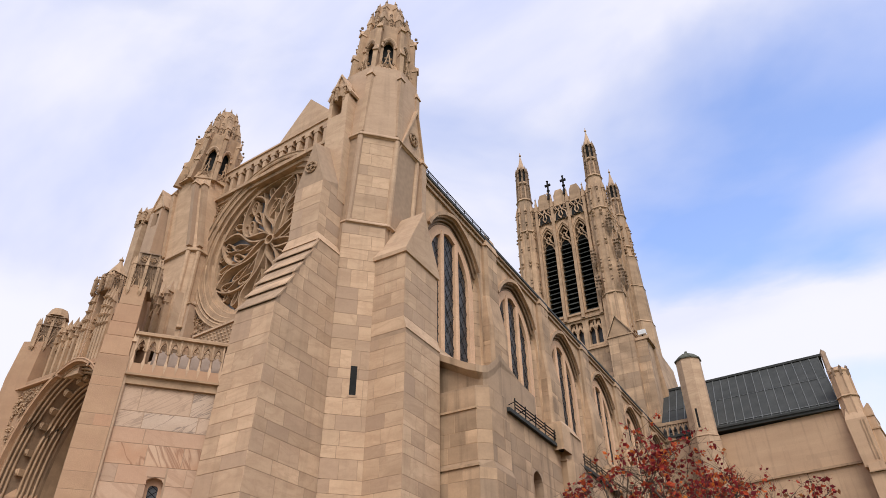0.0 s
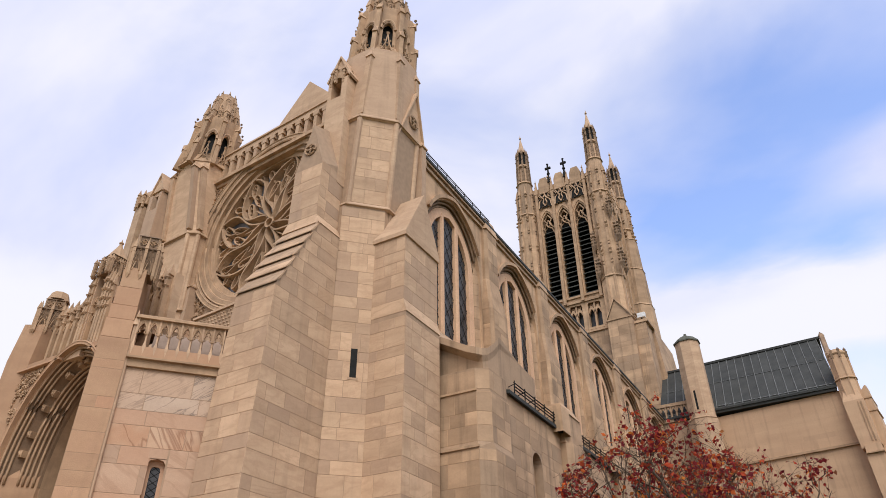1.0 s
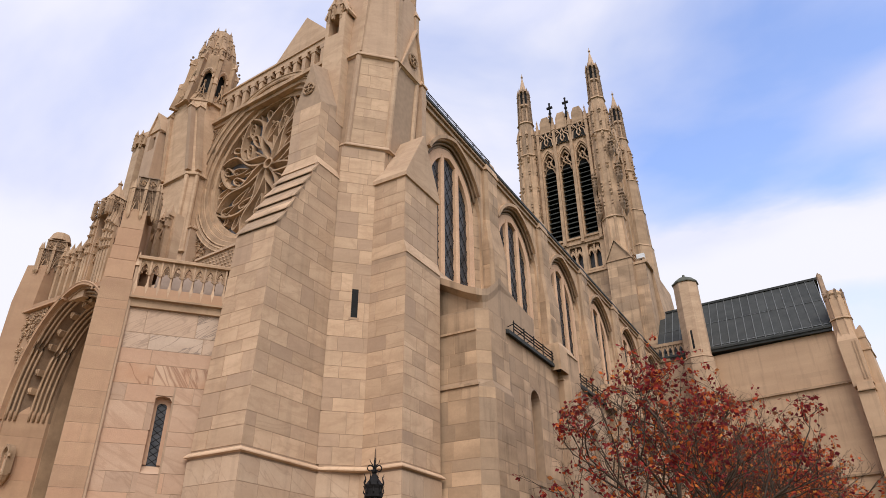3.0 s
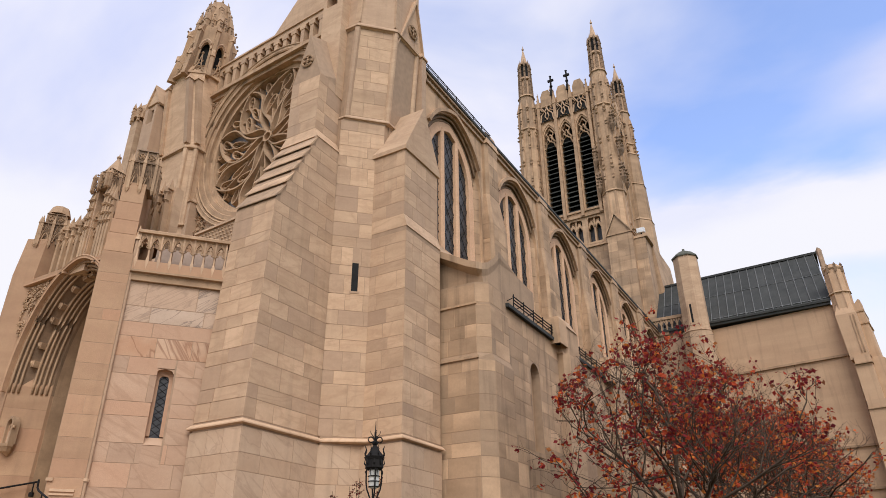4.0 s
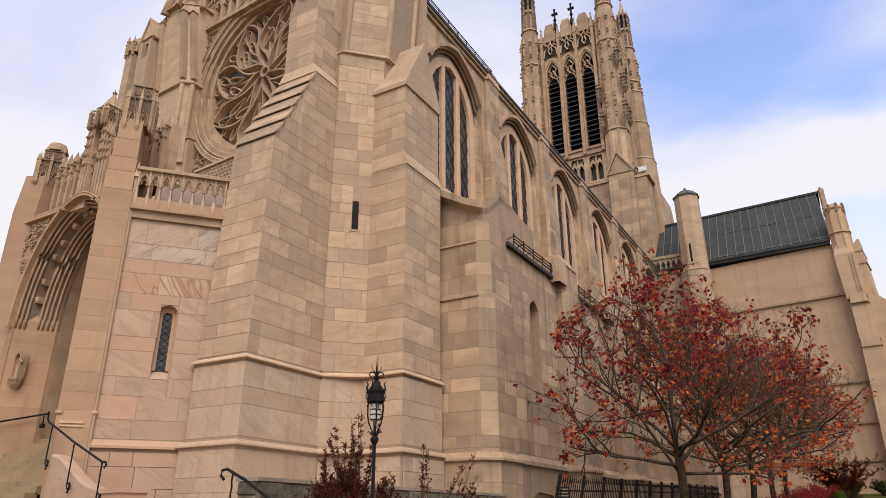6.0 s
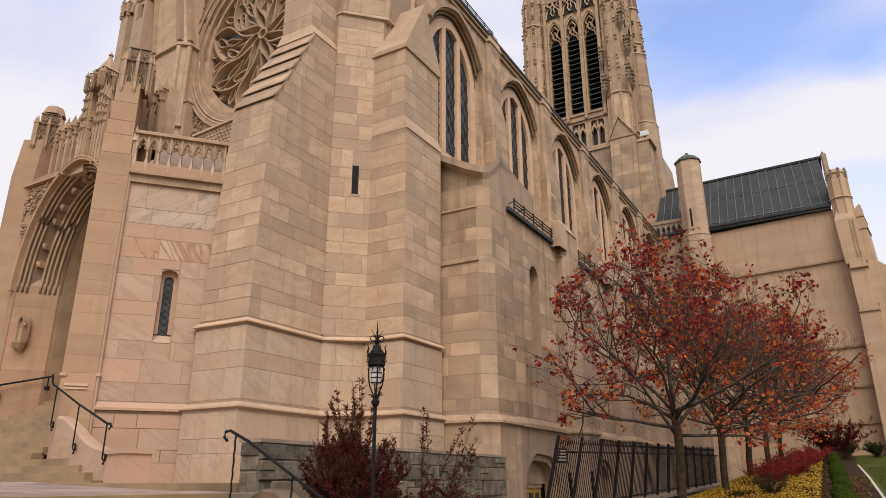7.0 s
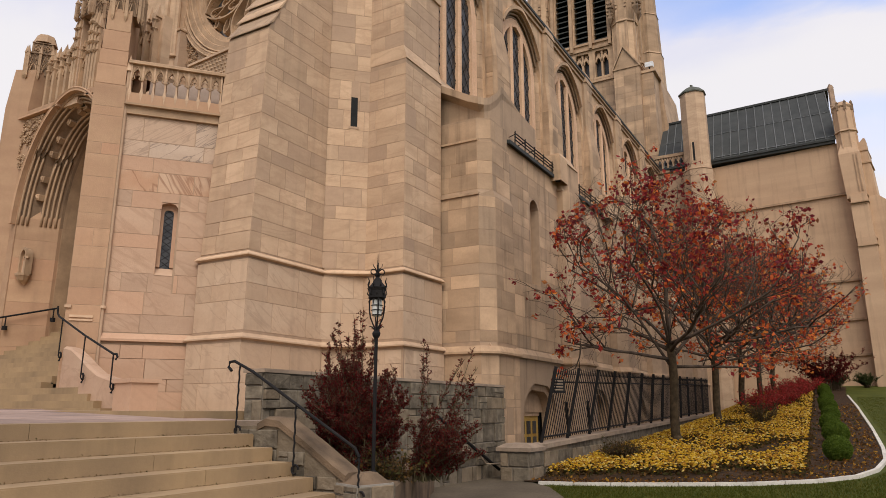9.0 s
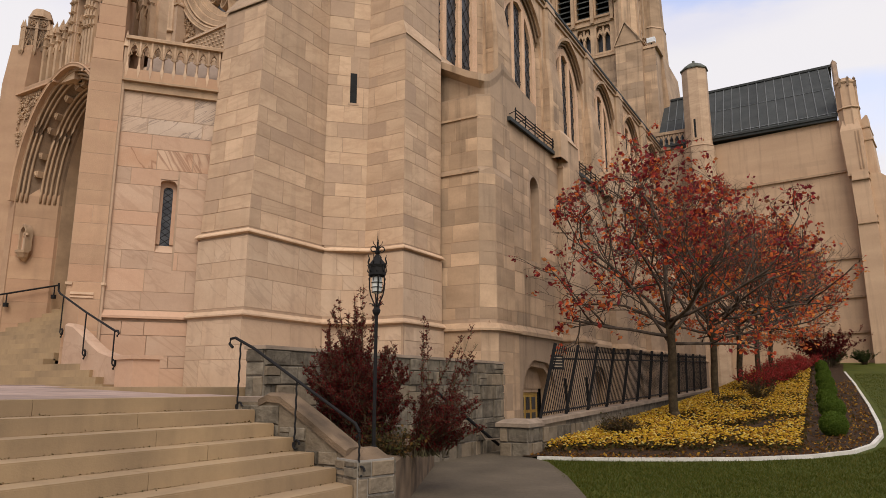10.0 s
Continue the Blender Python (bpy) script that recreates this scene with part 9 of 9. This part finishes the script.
copy_thing(t2, Matrix.Translation((-4.0, 39.4, ground_z(0, 39.4))) @ Matrix.Rotation(2.1, 4, "Z"))


def shrub(name, label, at, radius, height, stems, leaves, size, mat, seed, spread=0.6, tall=()):
    rng = random.Random(seed)
    t = thing(name, label, "shrub", at=at)
    b = Vector(at)
    sg, lg = Geo(), Geo()
    paths = []
    for k in range(stems):
        a, rr = rng.uniform(0, 2 * math.pi), rng.random()
        h = height * rng.uniform(0.55, 1.05)
        out = radius * rng.uniform(0.2, 1.0)
        d = Vector((math.cos(a), math.sin(a), 0))
        s = b + d * radius * 0.35 * rr
        pts = [s + d * out * (f ** 1.6) + Vector((rng.gauss(0, 0.02), rng.gauss(0, 0.02), h * (f - 0.12 * f * f))) for f in (0, 0.2, 0.4, 0.6, 0.8, 1.0)]
        paths.append(pts)
    for dx, dy, hh in tall:
        paths += [[b + Vector((dx * f + rng.gauss(0, 0.03), dy * f + rng.gauss(0, 0.03), hh * f)) for f in (0, 0.2, 0.4, 0.6, 0.8, 1.0)] for _ in range(5)]
    for pts in paths:
        sg.tube(pts, 0.011, 4, 0.004)
    twigs = []
    for pts in paths:
        for _ in range(7):
            f = rng.uniform(1.6, 4.9)
            i = int(f)
            p = pts[i].lerp(pts[i + 1], f - i)
            q = p + Vector((rng.gauss(0, 0.13), rng.gauss(0, 0.13), abs(rng.gauss(0.1, 0.12))))
            sg.tube([p, p.lerp(q, 0.5) + Vector((0, 0, 0.02)), q], 0.005, 3, 0.002)
            twigs.append((p, q))
        twigs.append((pts[3], pts[5]))
    for i in range(leaves):
        p, q = rng.choice(twigs)
        leaf(lg, p.lerp(q, rng.random()) + Vector((rng.gauss(0, 0.012), rng.gauss(0, 0.012), rng.gauss(0, 0.012))), size * rng.uniform(0.6, 1.3), rng)
    for gg, nm, mt in ((sg, "stemwork", M_BARK), (lg, "foliage", mat)):
        me = bpy.data.meshes.new(nm)
        me.from_pydata(gg.v, [], gg.f)
        me.materials.append(mt)
        o = new(nm, me)
        adopt(o, t)
        o["kind"] = "stuff"
    return t


def barberry(label, at, seed, stems, reach):
    """Upright arching stems, each a spike of tiny leaves on short side shoots; bare and brown-green at the foot."""
    rng = random.Random(seed)
    t = thing("barberry_bush", label, "shrub", at=at)
    b = Vector(at)
    sg, lg = Geo(), Geo()
    for dx, dy, h in stems:
        foot = b + Vector((rng.gauss(0, 0.13), rng.gauss(0, 0.13), 0))
        tip = b + Vector((dx, dy, h))
        side = Vector((rng.gauss(0, 0.05), rng.gauss(0, 0.05), 0))
        pts = []
        for i in range(9):
            f = i / 8
            p = foot.lerp(tip, f) + side * math.sin(math.pi * f)
            pts.append(Vector((foot.x + (tip.x - foot.x) * f ** 1.5, foot.y + (tip.y - foot.y) * f ** 1.5, p.z)) + side * math.sin(3 * f))
        sg.tube(pts, 0.010, 4, 0.003)
        for _ in range(reach):
            f = 1.0 + 6.9 * rng.random() ** 0.85
            i = int(f)
            p = pts[i].lerp(pts[i + 1], f - i) if i < 8 else pts[8]
            ln = rng.uniform(0.05, 0.20) * (1.15 - f / 12)
            q = p + Vector((rng.gauss(0, 0.6), rng.gauss(0, 0.6), abs(rng.gauss(0.8, 0.3)))).normalized() * ln
            sg.tube([p, q], 0.004, 3, 0.002)
            for _ in range(13):
                leaf(lg, p.lerp(q, rng.random()) + Vector((rng.gauss(0, 0.007), rng.gauss(0, 0.007), 0)), rng.uniform(0.013, 0.028), rng)
    for gg, nm, mt in ((sg, "stemwork", M_STEM), (lg, "foliage", M_BARB)):
        me = bpy.data.meshes.new(nm)
        me.from_pydata(gg.v, [], gg.f)
        me.materials.append(mt)
        o = new(nm, me)
        adopt(o, t)
        o["kind"] = "stuff"
    return t


rng = random.Random(211)
dense = []
for i in range(230):
    a, r = rng.uniform(0, 2 * math.pi), math.sqrt(rng.random())
    dense.append((0.84 * r * math.cos(a) - 0.06, 0.62 * r * math.sin(a), 1.72 * (1 - 0.30 * r * r) * rng.uniform(0.42, 1.05)))
dense += [(-0.80 + 0.075 * i + 0.05 * math.sin(5 * i), 0.15 * math.sin(i), 1.90 + 0.03 * i + 0.16 * math.sin(2.3 * i) - 0.016 * (i - 5) ** 2 * (i < 5)) for i in range(15)]
barberry("dense dark red barberry bush in the stair planter", (-5.82, 7.75, 0.53), 21, dense, 64)
loose = [(0.45 + 0.12 * math.sin(i * 2.1), 0.5 + 0.1 * math.cos(i), 1.35 + 0.12 * (i % 5)) for i in range(9)]
loose += [(-0.25 + 0.05 * (i % 3), 0.35, 1.75 + 0.1 * i) for i in range(4)]
loose += [(0.05 + 0.75 * rng.random(), rng.uniform(-0.45, 0.4), rng.uniform(0.35, 1.0)) for i in range(58)]
barberry("open straggling red barberry bush with bare stems", (-5.35, 8.7, 0.53), 22, loose, 34)
shrub("burning_bush", "dark red leafless-looking shrub by the transept wall", (-1.2, 47.5, ground_z(0, 47.5)), 2.0, 2.6, 110, 9500, 0.085, M_BARB, 23)
for i, (x, y) in enumerate(((-3.05, 30.5), (-2.75, 34.0), (-2.5, 37.5), (-2.3, 41.0), (-2.1, 44.5))):
    shrub("scarlet_shrub", "low bright red autumn shrub in the flower bed", (x, y, ground_z(0, y)), 0.95, 1.05, 60, 3600, 0.060, M_SCARLET, 30 + i)
shrub("bare_shrub", "small twiggy brown shrub among yellow flowers", (-2.7, 25.9, ground_z(0, 25.9)), 0.6, 0.9, 40, 500, 0.06, M_DRY, 41)
shrub("bare_shrub", "small dry brown grass clump at the bed edge", (-5.05, 17.3, ground_z(0, 17.3)), 0.5, 0.45, 70, 900, 0.06, M_DRY, 42)
shrub("planter_grass", "dry green-brown stems at the foot of the barberry", (-5.15, 7.5, 0.53), 0.36, 0.42, 22, 900, 0.05, M_DRY, 43)
for i, (x, y, r) in enumerate(((0.9, 51.0, 0.7), (3.1, 52.0, 0.75), (-0.7, 49.5, 0.8))):
    shrub("green_shrub", "rounded green shrub by the transept wall", (x, y, ground_z(0, y)), r, r * 1.25, 50, 3000, 0.075, M_HEDGE, 50 + i)


def boxwood(at, r, seed):
    rng = random.Random(seed)
    t = thing("boxwood_ball", "clipped round green boxwood beside the bed edging", "shrub", group="boxwood row", at=at)
    lg, cg = Geo(), Geo()
    c = Vector(at) + Vector((0, 0, r * 0.92))
    for i in range(8000):
        d = Vector((rng.gauss(0, 1), rng.gauss(0, 1), rng.gauss(0, 1))).normalized()
        if d.z < -0.8:
            continue
        rr = r * (0.97 + 0.05 * noise.noise(d * 2.5 + Vector((seed, 0, 0))) + rng.uniform(-0.04, 0.02))
        leaf(lg, c + d * rr, 0.028 * rng.uniform(0.7, 1.3), rng)
    for k in range(9):
        a = math.pi * (k + 0.5) / 9
        cg.v += [(c.x + r * 0.93 * math.sin(a) * math.cos(q * math.pi / 6), c.y + r * 0.93 * math.sin(a) * math.sin(q * math.pi / 6), c.z - r * 0.93 * math.cos(a)) for q in range(12)]
    cg.f += [(12 * k + q, 12 * k + (q + 1) % 12, 12 * k + 12 + (q + 1) % 12, 12 * k + 12 + q) for k in range(8) for q in range(12)]
    cg.f += [tuple(range(12))[::-1], tuple(range(96, 108))]
    for gg, nm, mt in ((cg, "core", M_BOX), (lg, "foliage", M_BOX)):
        me = bpy.data.meshes.new(nm)
        me.from_pydata(gg.v, [], gg.f)
        me.materials.append(mt)
        o = new(nm, me)
        adopt(o, t)
        if nm == "foliage":
            o["kind"] = "stuff"
    return t


b1 = boxwood((-0.42, 18.7, ground_z(0, 18.7)), 0.30, 1)
for i in range(1, 9):
    y = 18.7 + 3.2 * i
    x = -0.42 - 0.034 * (y - 18.7)
    copy_thing(b1, Matrix.Translation((x + 0.05 * math.sin(i * 2.3), y, ground_z(0, y))) @ Matrix.Rotation(i * 1.3, 4, "Z") @ Matrix.Scale(1.02 + 0.07 * math.sin(i * 1.9), 4))

# yellow flowers, their foliage, fallen leaves, grass
rng = random.Random(77)
fg, dg = Geo(), Geo()
cnt = 0
while cnt < 19000:
    y = 14.6 + 30 * rng.random() ** 1.5
    x = rng.uniform(-6.1, -0.95 - 0.03 * (y - 15))
    front = 14.75 + 0.24 * max(0, x + 6.0)
    dens = noise.noise(Vector((x * 0.7, y * 0.5, 3.0)))
    if y < front + rng.uniform(0, 1.0) or dens < -0.12 + rng.uniform(-0.35, 0.25):
        continue
    cnt += 1
    z = ground_z(x, y) + 0.05
    p = Vector((x, y, z + rng.uniform(0.08, 0.2)))
    s = rng.uniform(0.021, 0.040)
    a0 = rng.random() * 6
    k = len(fg.v)
    tilt = Vector((rng.gauss(0, 0.3), rng.gauss(-0.3, 0.3), 1)).normalized()
    u = tilt.orthogonal().normalized()
    v = tilt.cross(u)
    for i in range(6):
        w = a0 + i * math.pi / 3
        fg.v.append(tuple(p + (u * math.cos(w) + v * math.sin(w)) * s))
    fg.v.append(tuple(p + tilt * s * 0.6))
    fg.f.extend((k + i, k + (i + 1) % 6, k + 6) for i in range(6))
    for _ in range(2):
        leaf(dg, p + Vector((rng.gauss(0, 0.06), rng.gauss(0, 0.06), -0.10)), 0.10, rng)
for i in range(1500):
    y = rng.uniform(14.6, 30)
    x = rng.uniform(-6.1, right_edge(y) - 0.3)
    leaf(dg, Vector((x, y, ground_z(x, y) + 0.05)), rng.uniform(0.06, 0.12), rng)
for gg, nm, mt, lb in ((fg, "yellow_flowers", M_YELLOW, "mass of small yellow chrysanthemum flowers in the bed"), (dg, "bed_foliage", M_DRY, "dull green and brown leaves under the flowers")):
    me = bpy.data.meshes.new(nm)
    me.from_pydata(gg.v, [], gg.f)
    me.materials.append(mt)
    tagged(new(nm, me), lb, "flowers", kind="stuff")
fl = Geo()
rng = random.Random(79)
while len(fl.f) < 6400:
    y = 14.2 + 22 * rng.random() ** 1.6
    edge_x = right_edge(y) - 0.12
    x = edge_x - abs(rng.gauss(0, 0.75)) if rng.random() < 0.75 else rng.uniform(-6.0, edge_x)
    if x > -6.1:
        leaf(fl, Vector((x, y, ground_z(x, y) + 0.045 + rng.uniform(0, 0.02))), rng.uniform(0.035, 0.085), rng)
me = bpy.data.meshes.new("fallen_leaves")
me.from_pydata(fl.v, [], fl.f)
me.materials.append(M_FALLEN)
tagged(new("fallen_leaves", me), "brown and golden fallen leaves on the dark mulch", "fallen leaves", kind="stuff")
gg = Geo()
rng = random.Random(78)
while len(gg.f) < 110000:
    if rng.random() < 0.75:
        x, y = rng.uniform(-6.0, 4.5), rng.uniform(9.0, 17.5)
    else:
        x, y = rng.uniform(0.2, 6.5), rng.uniform(17, 42)
    if y > 14 and x < right_edge(y) + 0.15 or (y <= 14.2 and x < -3.2 - 0.55 * (y - 9.4)):
        continue
    z = ground_z(0, y) - 0.02
    k = len(gg.v)
    w, h = 0.007, rng.uniform(0.025, 0.055)
    a = rng.random() * 6.28
    dx, dy = math.cos(a) * w, math.sin(a) * w
    gg.v += [(x - dx, y - dy, z), (x + dx, y + dy, z), (x + rng.gauss(0, 0.03), y + rng.gauss(0, 0.03), z + h)]
    gg.f.append((k, k + 1, k + 2))
me = bpy.data.meshes.new("grass")
me.from_pydata(gg.v, [], gg.f)
me.materials.append(M_GRASS)
tagged(new("grass", me), "short green lawn grass blades", "grass", kind="stuff")
# flagstones on the terrace
flags = thing("terrace_paving", "worn pinkish flagstone paving on the terrace", "paving", kind="structure", at=(-12, 3, LAND))
FLAG = block_mesh("flagstone", M_PAVE)
rng = random.Random(9)
yy = -4.0
while yy < 6.3:
    xx = -7.13
    d = rng.uniform(0.6, 0.9)
    while xx > -16.5:
        w = rng.uniform(0.6, 1.2)
        o = new("flagstone", FLAG)
        o.matrix_basis = Matrix.Translation((xx - w / 2, yy + d / 2, LAND + 0.14 * min(1.0, max(0.0, (-7.12 - (xx - w / 2)) / 4.88)))) @ Matrix.Rotation(0.0287 if xx - w / 2 > -12 else 0.0, 4, "Y") @ Matrix.Rotation(-math.pi / 2, 4, "X") @ Matrix.Diagonal((w - 0.02, 0.03, d - 0.02, 1))
        adopt(o, flags)
        xx -= w
    yy += d

# fallen leaves and grit lying in the corners of the stair
lit = Geo()
rng = random.Random(91)
for i in range(240):
    k = rng.randrange(1, 9)
    y = rng.choice((rng.uniform(-3, 6.3), rng.gauss(6.1, 0.2), rng.gauss(2.5, 0.5), rng.gauss(4.2, 0.3)))
    if y > 6.38:
        continue
    leaf(lit, Vector((EDGE + TREAD * (k - 1) + abs(rng.gauss(0.012, 0.025)), y, LAND - RISER * k + 0.008)), rng.uniform(0.012, 0.032), rng)
for i in range(5200):
    k = rng.randrange(1, 9)
    y = rng.uniform(-3.5, 6.35)
    if noise.noise(Vector((y * 1.3, k * 5.0, 2.0))) > -0.25:
        leaf(lit, Vector((EDGE + TREAD * (k - 1) + abs(rng.gauss(0.004, 0.007)), y, LAND - RISER * k + 0.004)), rng.uniform(0.007, 0.017), rng)
me = bpy.data.meshes.new("leaf_litter")
me.from_pydata(lit.v, [], lit.f)
me.materials.append(M_DRY)
tagged(new("leaf_litter", me), "dry brown leaf litter caught along the stair risers", "leaf litter", kind="stuff")
